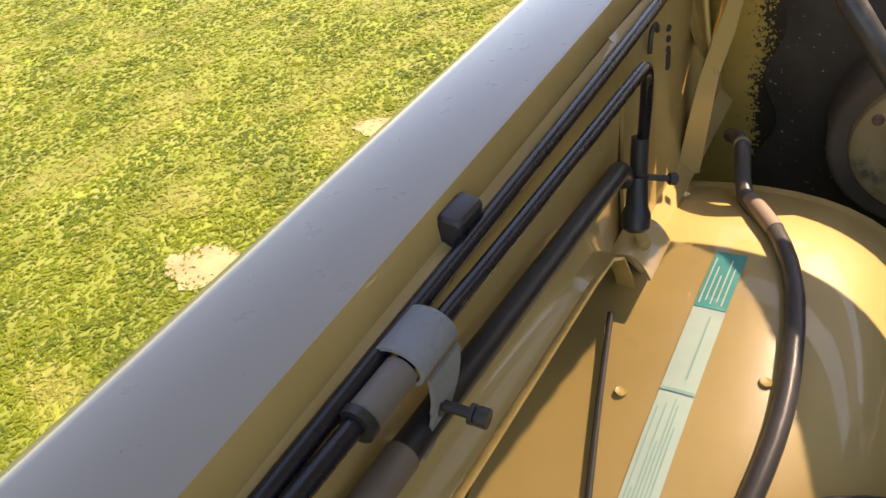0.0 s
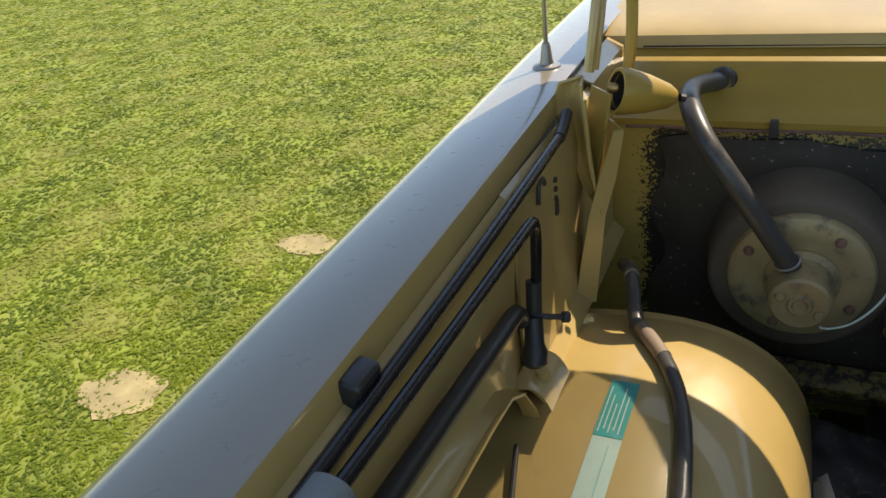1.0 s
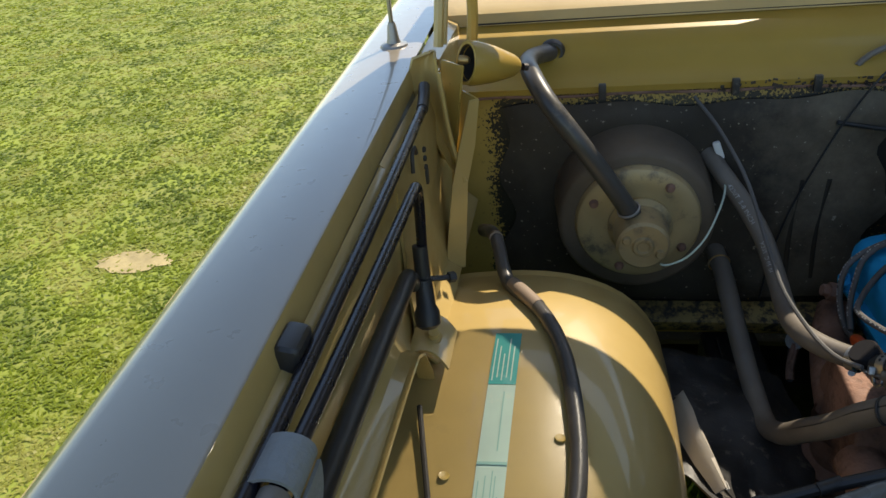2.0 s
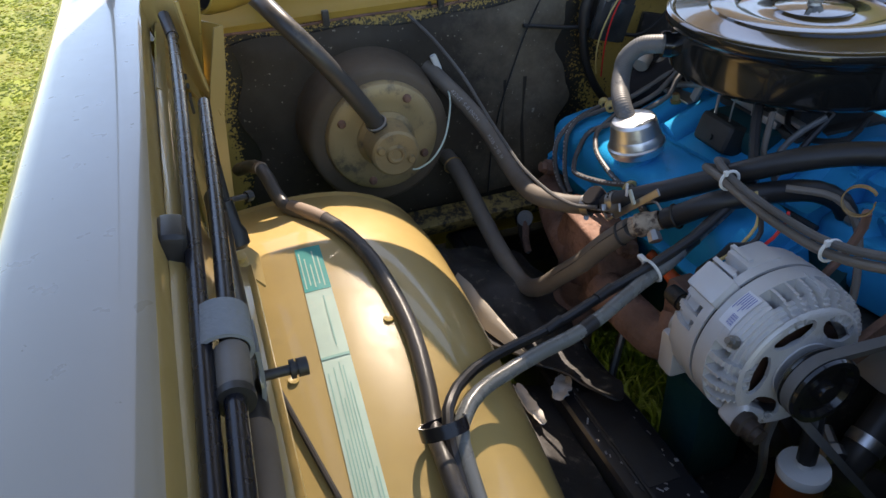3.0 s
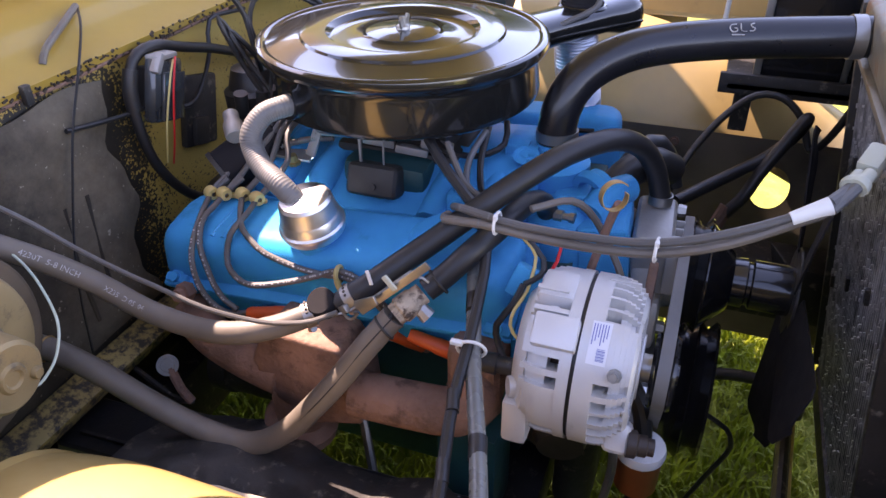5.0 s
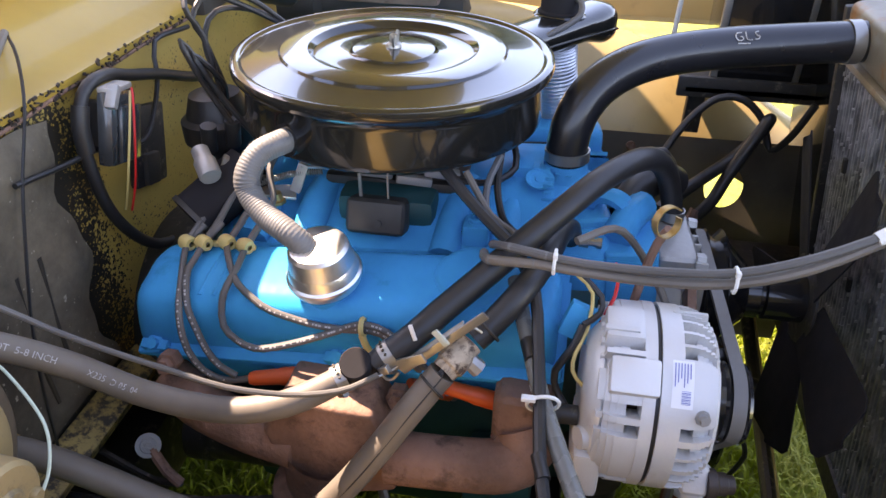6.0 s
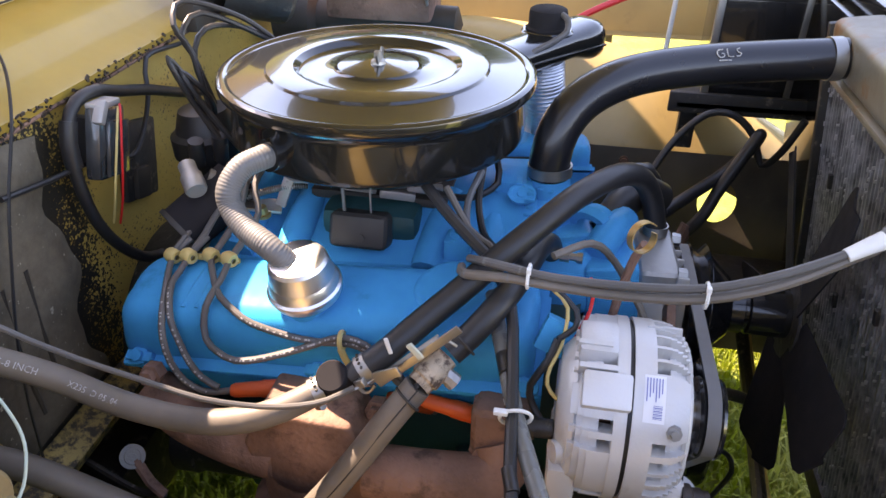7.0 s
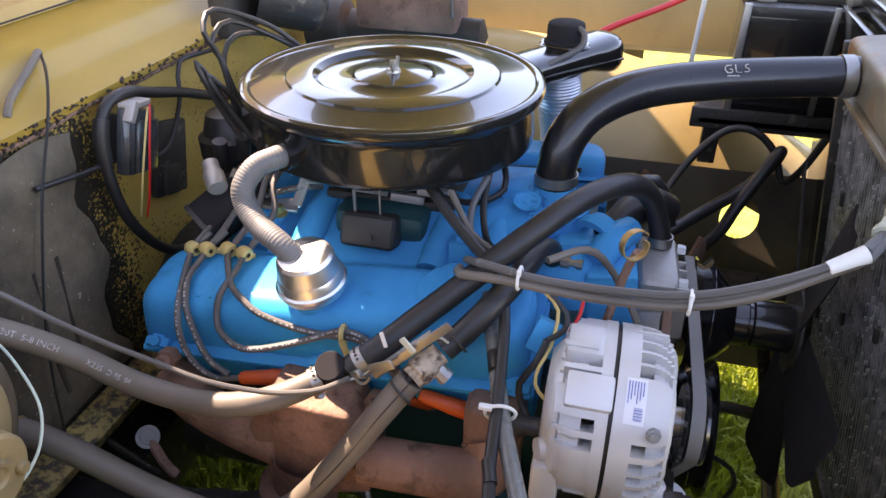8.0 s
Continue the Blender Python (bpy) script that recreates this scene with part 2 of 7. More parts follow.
# ---- the setting: ground, body shell ----
GRASS_SOIL = material("lawn_soil", (0.185, 0.22, 0.025), 0.9, vary=0.35, scale=3.5, bump=1.0, bscale=60, dirt=(0.235, 0.245, 0.05), dirt_amount=0.45, dirt_scale=6)
SAND = material("bare_sandy_soil", (0.36, 0.285, 0.135), 0.9, vary=0.2, scale=12, bump=0.6, bscale=80, dirt=(0.2, 0.2, 0.06), dirt_amount=0.3, dirt_scale=18)
ground = part("ground", grid_surface(lambda u, v: Vector((u, v, 0.0)), frange(-400, 400, 9), frange(-400, 400, 9)), GRASS_SOIL)
tagged(ground, "sunlit short green lawn with bare sandy patches", "lawn", kind="structure")



def woods_at(u, v):
    """A far line of woods, never in view, added to darken reflections; uneven along its top."""
    a = radians(-28 + 96 * v)
    r = 38 + 3 * noise.noise(Vector((v * 9, 0.4, 0)))
    top = 11.2 + 2.2 * noise.noise(Vector((v * 14, 1.2, 0))) + 1.1 * noise.noise(Vector((v * 55, 2.2, 0)))
    return Vector((0.6 + r * math.cos(a) + 1.2 * noise.noise(Vector((v * 60, u * 6, 5))), 0.4 + r * math.sin(a), top * u))


WOODS = material("far_foliage", (0.075, 0.085, 0.025), 0.8, vary=0.5, scale=0.6, bump=0.0, dirt=(0.03, 0.04, 0.012), dirt_amount=0.45, dirt_scale=1.6)
backdrop = part("backdrop", grid_surface(woods_at, frange(0, 1, 14), frange(0, 1, 160)), WOODS)
tagged(backdrop, "unseen olive green woods added for reflections", "woods", kind="structure")

# right front fender: crowned top, inner flange, side
FENDER = [(-0.1805, 0.9985), (-0.1812, 1.0015), (-0.1830, 1.0180), (-0.1842, 1.0215), (-0.1880, 1.0230), (-0.225, 1.0235), (-0.254, 1.0220),
          (-0.266, 1.0190), (-0.2745, 1.012), (-0.281, 0.996), (-0.298, 0.93), (-0.314, 0.82), (-0.320, 0.66), (-0.313, 0.5), (-0.29, 0.33)]


def fender_shift(y):
    return (-0.02 * (y - 0.3), 0.018 * (y - 0.3) - 0.03 * max(0, -y) ** 2 - 0.02 * max(0, y - 0.9) ** 2)


fender = thing("fender", "glossy beige painted front fender of an old car", "fender")
part("panel", extrude_profile(FENDER[3:], -0.75, 1.55, 40, fender_shift, 0.004), BEIGE, fender)
part("flange", extrude_profile(FENDER[:4], -0.75, 0.80, 30, fender_shift, 0.002), GOLD, fender, "gold painted inner flange")
# inner fender apron under the fender's flange
APRON = [(-0.1800, 1.0000), (-0.1735, 0.9965), (-0.1690, 0.9900), (-0.1685, 0.965), (-0.1675, 0.935), (-0.1620, 0.9140), (-0.1520, 0.9030), (-0.1410, 0.8990), (-0.1360, 0.9005)]


def apron_at(u, v):
    x, z = APRON[u]
    dx, dz = fender_shift(v)
    low = min(1.0, max(0.0, (u - 3) / 3))
    z -= low * (0.10 * (v - 0.25) + 6.5 * max(0, v - 0.40) ** 2)
    x -= low * 0.12 * max(0, v - 0.42)
    return Vector((x + dx * 0.6, v, z + dz))


apron = thing("inner_fender", "gold painted upright inner fender apron", "inner fender")
part("apron", grid_surface(apron_at, range(len(APRON)), frange(-0.55, 0.56, 26), 0.0025), GOLD, apron)
rear_apron = [(-0.183, 1.006), (-0.176, 1.000), (-0.170, 0.975), (-0.170, 0.86), (-0.166, 0.79), (-0.150, 0.775)]
part("rear_plate", extrude_profile(rear_apron, 0.545, 0.93, 10, None, 0.003), GOLD, apron)


def wheelhouse_at(u, v):
    """u across from the fender (0) to the engine (1), v along the car."""
    a = u * math.pi / 2
    x = -0.215 + 0.325 * math.sin(a) ** 0.92
    top = 0.817 - 0.47 * max(0, 0.62 - v) ** 2 - 1.6 * max(0, v - 0.63) ** 2
    z = top - 0.025 * (1 - u) ** 2 * 2 - 0.20 * (1 - math.cos(a)) ** 1.35
    return Vector((x, v, z))


def on_wheelhouse(x, y, lift=0.0):
    """The place on the dome at x, y."""
    s = min(1, max(0, (x + 0.215) / 0.325)) ** (1 / 0.92)
    p = wheelhouse_at(math.asin(s) / (math.pi / 2), y)
    return Vector((x, y, p.z + lift))


def wheelhouse_skirt(u, v):
    p = wheelhouse_at(1, v)
    return Vector((p.x + 0.012 * u, v, p.z - 0.10 * u))


wheelhouse = thing("wheelhouse", "gold painted rounded wheelhouse panel beside the engine", "wheelhouse")
part("dome", grid_surface(wheelhouse_at, frange(0, 1, 26), frange(-0.45, 0.735, 44), 0.003), GOLD, wheelhouse)
part("skirt", grid_surface(wheelhouse_skirt, frange(0, 1, 4), frange(-0.45, 0.735, 24), 0.003), GOLD, wheelhouse)
part("rear_ledge", grid_surface(lambda u, v: wheelhouse_at(u, 0.735) + Vector((0, v, -0.02 * v)), frange(0, 1, 16), frange(0, 0.012, 2), 0.003), GOLD, wheelhouse)
# Unseen sheet, added to keep side light off the ground below the engine.
part("side_light_block", grid_surface(lambda u, v: Vector((0.112 - 0.02 * u, v, 0.515 - 0.34 * u)), frange(0, 1, 4), frange(-0.3, 0.93, 12), 0.003), BLACK_DIRTY, wheelhouse, "unseen black sheet added to block side light")
# plug dents and small holes with rusty rims in the dome
for hx, hy in ((-0.021, 0.451), (-0.125, 0.405)):
    p = on_wheelhouse(hx, hy, 0.0015)
    part("plug", lathe(p, (0.15, 0, 1), [(0, 0.0055), (0.0008, 0.005), (0.0003, 0.003), (0.0003, 0)], 12), GOLD_OLD, wheelhouse)

# mirrored panels on the far side
far_wheelhouse = thing("wheelhouse", "gold painted wheelhouse panel across the engine bay, sun patches on it", "wheelhouse")


def mirrored(fn):
    def at(u, v):
        p = fn(u, v)
        return Vector((1.19 - p.x, p.y, p.z))
    return at




def far_dome_at(u, v):
    """Far dome, raised towards its fender to fit the camera's view, falling behind the crest."""
    p = wheelhouse_at(u * (0.75 + 0.25 * min(1.0, max(0.0, (v - 0.19) / 0.12))), v)
    x = 1.19 - p.x
    k = min(1.0, max(0.0, (x - 1.11) / 0.14))
    return Vector((x, v, p.z + 0.055 * k * k * (3 - 2 * k) - 1.2 * max(0.0, x - 1.262)))


part("dome", grid_surface(far_dome_at, frange(0, 1, 34), frange(-0.3, 0.9, 44), 0.003), FAR_GOLD, far_wheelhouse)
far_fender = thing("fender", "beige painted fender across the engine bay", "fender")
part("panel", extrude_profile([(1.19 - x, z) for x, z in FENDER[2:12]], -0.75, 1.55, 24, None, 0.004), BEIGE, far_fender)
# Unseen side panels block sun from the ground; the gap lights the hole.
for y0, y1 in ((-0.75, -0.25), (0.33, 1.55)):
    part("side_panel", extrude_profile([(1.19 - x, z) for x, z in FENDER[11:]], y0, y1, 8, None, 0.004), BEIGE, far_fender)
part("seam_flange", grid_surface(mirrored(lambda u, v: wheelhouse_at(1, v) + Vector((0.004 + 0.012 * u, 0, -0.004 * u))), frange(0, 1, 3), frange(0.42, 0.9, 12), 0.002), GOLD_OLD, far_wheelhouse)
far_apron = thing("inner_fender", "gold painted inner fender apron across the engine bay", "inner fender")
part("apron", grid_surface(mirrored(lambda u, v: Vector((APRON[u][0], v, APRON[u][1] - (0.1 if u > 5 else 0)))), range(len(APRON)), frange(-0.55, 1.0, 26), 0.0025), FAR_GOLD, far_apron)
part("flange", extrude_profile([(1.19 - x, z) for x, z in FENDER[:3]], -0.75, 1.2, 20, None, 0.003), GOLD, far_apron)
# dark splash shield under the far wheelhouse, with a round hole through it
far_shield = thing("splash_shield", "dark dusty splash shield with a round hole in it", "splash shield")
SH = bmesh.new()
ring_in = [SH.verts.new((1.066 + 0.004 * math.sin(a), 0.125 + 0.034 * math.cos(a), 0.58 + 0.04 * math.sin(a))) for a in [2 * math.pi * i / 24 for i in range(24)]]
ring_out = []
for i in range(24):
    a = 2 * math.pi * i / 24
    c, s = math.cos(a), math.sin(a)
    k = 1 / max(abs(c), abs(s))
    y = 0.125 + (0.72 if c > 0 else 0.16) * c * k
    z = 0.56 + (0.11 if s > 0 else 0.30) * s * k
    ring_out.append(SH.verts.new((1.066 + 0.05 * (z - 0.56), y, z)))
for i in range(24):
    j = (i + 1) % 24
    SH.faces.new((ring_in[i], ring_in[j], ring_out[j], ring_out[i]))
bmesh.ops.solidify(SH, geom=list(SH.faces), thickness=0.003)
part("shield", SH, SHIELD_GREY, far_shield)
for by in (0.30, 0.50, 0.75):
    part("bolt", lathe((1.069, by, 0.645), (-1, 0, 0.1), [(0, 0.009), (0.003, 0.009), (0.003, 0.006), (0.008, 0.006), (0.008, 0)], 8), RUST, far_shield)

def speckled_firewall():
    """Gold paint under black overspray that thickens towards the pad and the ignition box."""
    m = GOLD_OLD.copy()
    m.name = "oversprayed_gold_paint"
    n, l = m.node_tree.nodes, m.node_tree.links
    b = n["Principled BSDF"]
    base = b.inputs["Base Color"].links[0].from_socket
    tc = n.new("ShaderNodeTexCoord")
    sep = n.new("ShaderNodeSeparateXYZ")
    l.new(tc.outputs["Object"], sep.inputs[0])
    fine = n.new("ShaderNodeTexNoise")
    fine.inputs["Scale"].default_value, fine.inputs["Detail"].default_value, fine.inputs["Roughness"].default_value = 260, 3, 0.6
    l.new(tc.outputs["Object"], fine.inputs["Vector"])
    broad = n.new("ShaderNodeTexNoise")
    broad.inputs["Scale"].default_value, broad.inputs["Detail"].default_value = 16, 3
    l.new(tc.outputs["Object"], broad.inputs["Vector"])
    near = n.new("ShaderNodeMapRange")
    for k, v in (("From Min", 0.405), ("From Max", 0.50), ("To Min", 0.42), ("To Max", 0.02)):
        near.inputs[k].default_value = v
    l.new(sep.outputs["X"], near.inputs["Value"])
    high = n.new("ShaderNodeMapRange")
    for k, v in (("From Min", 0.895), ("From Max", 0.925), ("To Min", 0.0), ("To Max", 0.22)):
        high.inputs[k].default_value = v
    l.new(sep.outputs["Z"], high.inputs["Value"])
    corner = n.new("ShaderNodeMapRange")
    for k, v in (("From Min", -0.15), ("From Max", -0.105), ("To Min", -0.12), ("To Max", 0.42)):
        corner.inputs[k].default_value = v
    l.new(sep.outputs["X"], corner.inputs["Value"])
    both = n.new("ShaderNodeMath")
    both.operation = 'MINIMUM'
    l.new(near.outputs[0], both.inputs[0])
    l.new(corner.outputs[0], both.inputs[1])
    s1 = n.new("ShaderNodeMath")
    s1.operation = 'SUBTRACT'
    l.new(both.outputs[0], s1.inputs[0])
    l.new(high.outputs[0], s1.inputs[1])
    s2 = n.new("ShaderNodeMath")
    s2.operation = 'MULTIPLY_ADD'
    s2.inputs[1].default_value = 0.55
    l.new(broad.outputs["Fac"], s2.inputs[0])
    l.new(s1.outputs[0], s2.inputs[2])
    s3 = n.new("ShaderNodeMath")
    s3.operation = 'ADD'
    l.new(s2.outputs[0], s3.inputs[0])
    l.new(fine.outputs["Fac"], s3.inputs[1])
    cut = n.new("ShaderNodeMapRange")
    cut.inputs["From Min"].default_value, cut.inputs["From Max"].default_value = 0.94, 0.99
    l.new(s3.outputs[0], cut.inputs["Value"])
    mix = n.new("ShaderNodeMixRGB")
    mix.inputs["Color2"].default_value = (0.02, 0.017, 0.013, 1)
    l.new(cut.outputs[0], mix.inputs["Fac"])
    l.new(base, mix.inputs["Color1"])
    l.new(mix.outputs[0], b.inputs["Base Color"])
    return m


firewall = part("firewall", box(0.6, 0.947, 0.735, 1.62, 0.014, 0.395, 0.003), speckled_firewall())
tagged(firewall, "worn gold firewall with a dark insulation pad", "firewall", kind="structure")
lip = part("firewall_lip", box(0.60, 0.926, 0.568, 1.45, 0.040, 0.028, 0.004, pose(0, 0, 0, 25, 0, 0)), LIP_GOLD)
tagged(lip, "gold flange with black overspray along the firewall bottom", "flange", kind="structure")
toe = part("toe_board", grid_surface(lambda u, v: Vector((v, 0.945 + 0.25 * u, 0.54 - 0.2 * u)), frange(0, 1, 6), frange(-0.2, 1.4, 12), 0.004), GOLD_OLD)
tagged(toe, "sloping gold toe board below the firewall", "toe board", kind="structure")
pad = thing("insulation_pad", "dark brown soft insulation pad on the firewall", "insulation")


def graded_pad():
    """The dark pad, graded to a paler cloudy brown towards greater x, with pale flecks."""
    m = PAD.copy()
    m.name = "graded_firewall_pad"
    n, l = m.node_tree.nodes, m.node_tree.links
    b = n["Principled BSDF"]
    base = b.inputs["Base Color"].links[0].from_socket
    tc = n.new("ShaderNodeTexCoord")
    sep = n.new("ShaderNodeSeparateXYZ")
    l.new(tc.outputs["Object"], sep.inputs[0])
    x_grade = n.new("ShaderNodeMapRange")
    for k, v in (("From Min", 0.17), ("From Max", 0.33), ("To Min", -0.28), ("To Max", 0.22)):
        x_grade.inputs[k].default_value = v
    l.new(sep.outputs["X"], x_grade.inputs["Value"])
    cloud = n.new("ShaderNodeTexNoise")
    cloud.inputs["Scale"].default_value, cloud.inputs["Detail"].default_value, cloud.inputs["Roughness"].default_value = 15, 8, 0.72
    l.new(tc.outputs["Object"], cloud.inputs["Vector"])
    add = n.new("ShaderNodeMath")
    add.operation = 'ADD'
    l.new(x_grade.outputs[0], add.inputs[0])
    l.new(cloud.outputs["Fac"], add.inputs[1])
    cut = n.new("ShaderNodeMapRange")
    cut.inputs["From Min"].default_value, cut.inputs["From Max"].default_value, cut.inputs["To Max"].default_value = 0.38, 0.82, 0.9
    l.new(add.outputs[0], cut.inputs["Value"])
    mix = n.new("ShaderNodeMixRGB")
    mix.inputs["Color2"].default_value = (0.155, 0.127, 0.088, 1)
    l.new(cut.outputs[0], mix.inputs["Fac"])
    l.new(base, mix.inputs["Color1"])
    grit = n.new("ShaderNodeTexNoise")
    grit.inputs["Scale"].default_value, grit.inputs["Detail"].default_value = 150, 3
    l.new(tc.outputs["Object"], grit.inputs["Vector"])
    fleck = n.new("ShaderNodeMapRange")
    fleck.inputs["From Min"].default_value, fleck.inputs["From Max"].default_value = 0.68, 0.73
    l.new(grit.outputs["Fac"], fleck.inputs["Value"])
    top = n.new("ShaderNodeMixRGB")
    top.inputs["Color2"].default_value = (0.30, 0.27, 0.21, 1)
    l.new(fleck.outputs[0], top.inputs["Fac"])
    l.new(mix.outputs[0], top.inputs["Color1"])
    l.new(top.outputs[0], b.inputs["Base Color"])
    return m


def pad_at(u, v):
    left = -0.105 + 0.006 * math.sin(17 * v)
    x, z = left + (0.405 + 0.008 * math.sin(11 * v + 2) + 0.004 * math.sin(31 * v) - left) * u, 0.60 + 0.315 * v
    z += 0.004 * math.sin(9 * u) + 0.003 * math.sin(23 * u) * (v > 0.5)
    x += 0.006 * math.sin(14 * v + 1)
    bulge = 0.006 * noise.noise(Vector((x * 9, z * 9, 0.3)))
    edge = min(u, 1 - u, v, 1 - v)
    return Vector((x, 0.936 - 0.008 * min(1, edge * 14) + bulge * min(1, edge * 8), z))


part("sheet", grid_surface(pad_at, frange(0, 1, 40), frange(0, 1, 28), 0.004), graded_pad(), pad)
for rx, z0, z1 in ((0.300, 0.64, 0.80), (0.335, 0.64, 0.80)):
    part("crease", tube([(rx, 0.9275, z0), (rx - 0.004, 0.926, (z0 + z1) / 2), (rx + 0.002, 0.9275, z1)], 0.004, n=8), PAD, pad)

COWL = [(0.941, 0.930), (0.929, 0.934), (0.927, 0.943), (0.940, 0.949), (0.965, 0.957), (0.985, 0.975), (1.005, 0.990), (1.035, 0.998), (1.048, 1.003)]
COWL_TOP = [(1.044, 1.004), (1.046, 1.021), (1.06, 1.029), (1.12, 1.034), (1.45, 1.07)]
cowl = thing("cowl", "gold painted cowl panel over the firewall", "cowl")
# Shaded and sunlit copies of one paint: panel darker, top paler.
part("panel", grid_surface(lambda u, v: Vector((v, COWL[u][0], COWL[u][1])), range(len(COWL)), frange(-0.175, 1.36, 20), 0.003), SHADED_GOLD, cowl)
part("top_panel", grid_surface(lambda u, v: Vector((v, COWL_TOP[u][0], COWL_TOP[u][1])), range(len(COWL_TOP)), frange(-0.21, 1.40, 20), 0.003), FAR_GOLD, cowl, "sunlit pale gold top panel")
part("seam", tube([(-0.15, 1.046, 1.006), (0.2, 1.0465, 1.0065), (0.6, 1.046, 1.006), (1.3, 1.046, 1.006)], 0.0025, n=6, step=0.05), RUBBER, cowl, "black seam sealer")
part("rust_line", tube([(-0.15 + 0.05 * k, 0.9285 + 0.001 * math.sin(2.3 * k), 0.9315 + 0.0012 * math.sin(1.7 * k)) for k in range(30)], 0.0022, n=6, step=0.02), RUST, cowl, "rusty sealer line")
# Dark bars on the uncut panel drawn for its vent slots.
for i in range(14):
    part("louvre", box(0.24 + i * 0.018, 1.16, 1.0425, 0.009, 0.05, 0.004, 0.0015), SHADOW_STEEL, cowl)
cowl_side = [(-0.20, 1.02), (-0.176, 1.01), (-0.168, 0.96), (-0.160, 0.90)]
part("side_gusset", extrude_profile(cowl_side, 0.86, 1.06, 8, None, 0.003), GOLD, cowl)

rust_rnd = random.Random(12)
rust_bits = bmesh.new()
for k in range(220):
    fx = 0.18 + 0.80 * rust_rnd.random()
    fz = 0.9315 + 0.013 * rust_rnd.random() ** 2
    boxm(rust_bits, fx, 0.9268 + 0.10 * max(0.0, fz - 0.943), fz, 0.0015 + 0.006 * rust_rnd.random() ** 2, 0.0022, 0.001 + 0.003 * rust_rnd.random(), 0, pose(0, 0, 0, 0, rust_rnd.uniform(-40, 40), 0))
tagged(part("seam_rust", rust_bits, BLACK_RUST, cowl, "rust flecks along the seam", smooth=False), "rust flecks along the seam", kind="stuff")
# plain body behind the firewall closes the place
body = thing("car_body", "plain beige car body behind the engine bay", "car body")
# Floor and flat cover are added to keep sun off toe board and ground.
part("floor_pan", box(0.595, 2.6, 0.30, 1.60, 2.8, 0.02, 0.004), BLACK_DIRTY, body)
part("sun_cover", box(0.595, 2.72, 1.065, 1.80, 2.60, 0.03, 0.01), BEIGE, body)
for sx in (-0.31, 1.50):
    part("side", box(sx, 2.75, 0.66, 0.03, 2.4, 0.72, 0.01), BEIGE, body)

# hood, raised on its hinges; out of view, sized to cast the shade
hood = thing("hood", "raised gold car hood, opened towards the windscreen", "hood")
HOOD_ANGLE = radians(52)
HOOD_REAR = Vector((0, 0.8735, 1.16))


def hood_at(u, v):
    s = 1.2 * u
    return Vector((-0.17 + 1.585 * v, HOOD_REAR.y - s * math.cos(HOOD_ANGLE), HOOD_REAR.z + s * math.sin(HOOD_ANGLE) + 0.03 * math.sin(math.pi * v)))


# Added strip: shades the firewall and leaves a slit for the sun band.
part("shade_strip", grid_surface(lambda u, v: Vector((-0.17 + 1.585 * v, 0.950 + 0.034 * min(1.0, max(0.0, (1.585 * v - 0.45) / 0.12)) + 0.18 * u, 1.16)), frange(0, 1, 3), frange(0, 1, 54), 0.006), BEIGE, hood)
# the unseen skin; a slatted opening is added to let sun onto the dome
SUN_OPENING = [(0.033, -0.002), (0.082, 0.014), (0.131, 0.046), (0.189, 0.090), (0.206, 0.108), (0.260, 0.150), (0.300, 0.178), (0.345, 0.203), (0.385, 0.240), (0.385, 0.400), (0.340, 0.495), (0.140, 0.495), (0.060, 0.230)]


def in_sun_opening(x, t):
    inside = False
    for (xa, ta), (xb, tb) in zip(SUN_OPENING, SUN_OPENING[1:] + SUN_OPENING[:1]):
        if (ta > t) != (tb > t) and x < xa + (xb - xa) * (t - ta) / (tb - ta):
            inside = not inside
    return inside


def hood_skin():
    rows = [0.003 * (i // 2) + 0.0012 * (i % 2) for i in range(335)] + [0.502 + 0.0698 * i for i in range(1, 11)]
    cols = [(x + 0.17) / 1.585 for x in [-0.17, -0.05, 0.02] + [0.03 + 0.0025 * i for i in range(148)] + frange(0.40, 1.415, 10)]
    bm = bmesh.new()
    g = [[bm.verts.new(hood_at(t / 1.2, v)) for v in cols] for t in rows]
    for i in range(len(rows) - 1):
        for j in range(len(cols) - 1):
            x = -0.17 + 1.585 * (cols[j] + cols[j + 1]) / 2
            if i % 2 == 0 and i < 334 and in_sun_opening(x, (rows[i] + rows[i + 1]) / 2):
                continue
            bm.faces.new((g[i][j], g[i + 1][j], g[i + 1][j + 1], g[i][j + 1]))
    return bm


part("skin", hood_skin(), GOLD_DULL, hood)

# hinge between cowl and hood, with its cone
hinge = hood
STRAP = [((-0.168, 1.050), (-0.157, 1.046)), ((-0.189, 1.043), (-0.156, 1.030)), ((-0.196, 1.024), (-0.155, 1.016)), ((-0.192, 1.002), (-0.153, 0.995)), ((-0.181, 0.961), (-0.151, 0.970)), ((-0.166, 0.924), (-0.146, 0.935)), ((-0.150, 0.892), (-0.136, 0.896))]


def strap_at(u, v):
    (xa, za), (xb, zb) = STRAP[v]
    return Vector((xa + (xb - xa) * u, 0.758 - 0.020 * u + 0.018 * math.sin(math.pi * u), za + (zb - za) * u))


part("strap", grid_surface(strap_at, frange(0, 1, 7), range(len(STRAP)), 0.003), GOLD, hinge)
part("strap_edge", tube([strap_at(1, k) for k in range(1, len(STRAP))], 0.0028, n=6), GOLD, hinge)
part("tip_pin", lathe((-0.143, 0.744, 0.893), (0.2, -1, 0.1), [(-0.006, 0.007), (0.004, 0.007), (0.007, 0.004), (0.007, 0)], 12), GOLD, hinge)
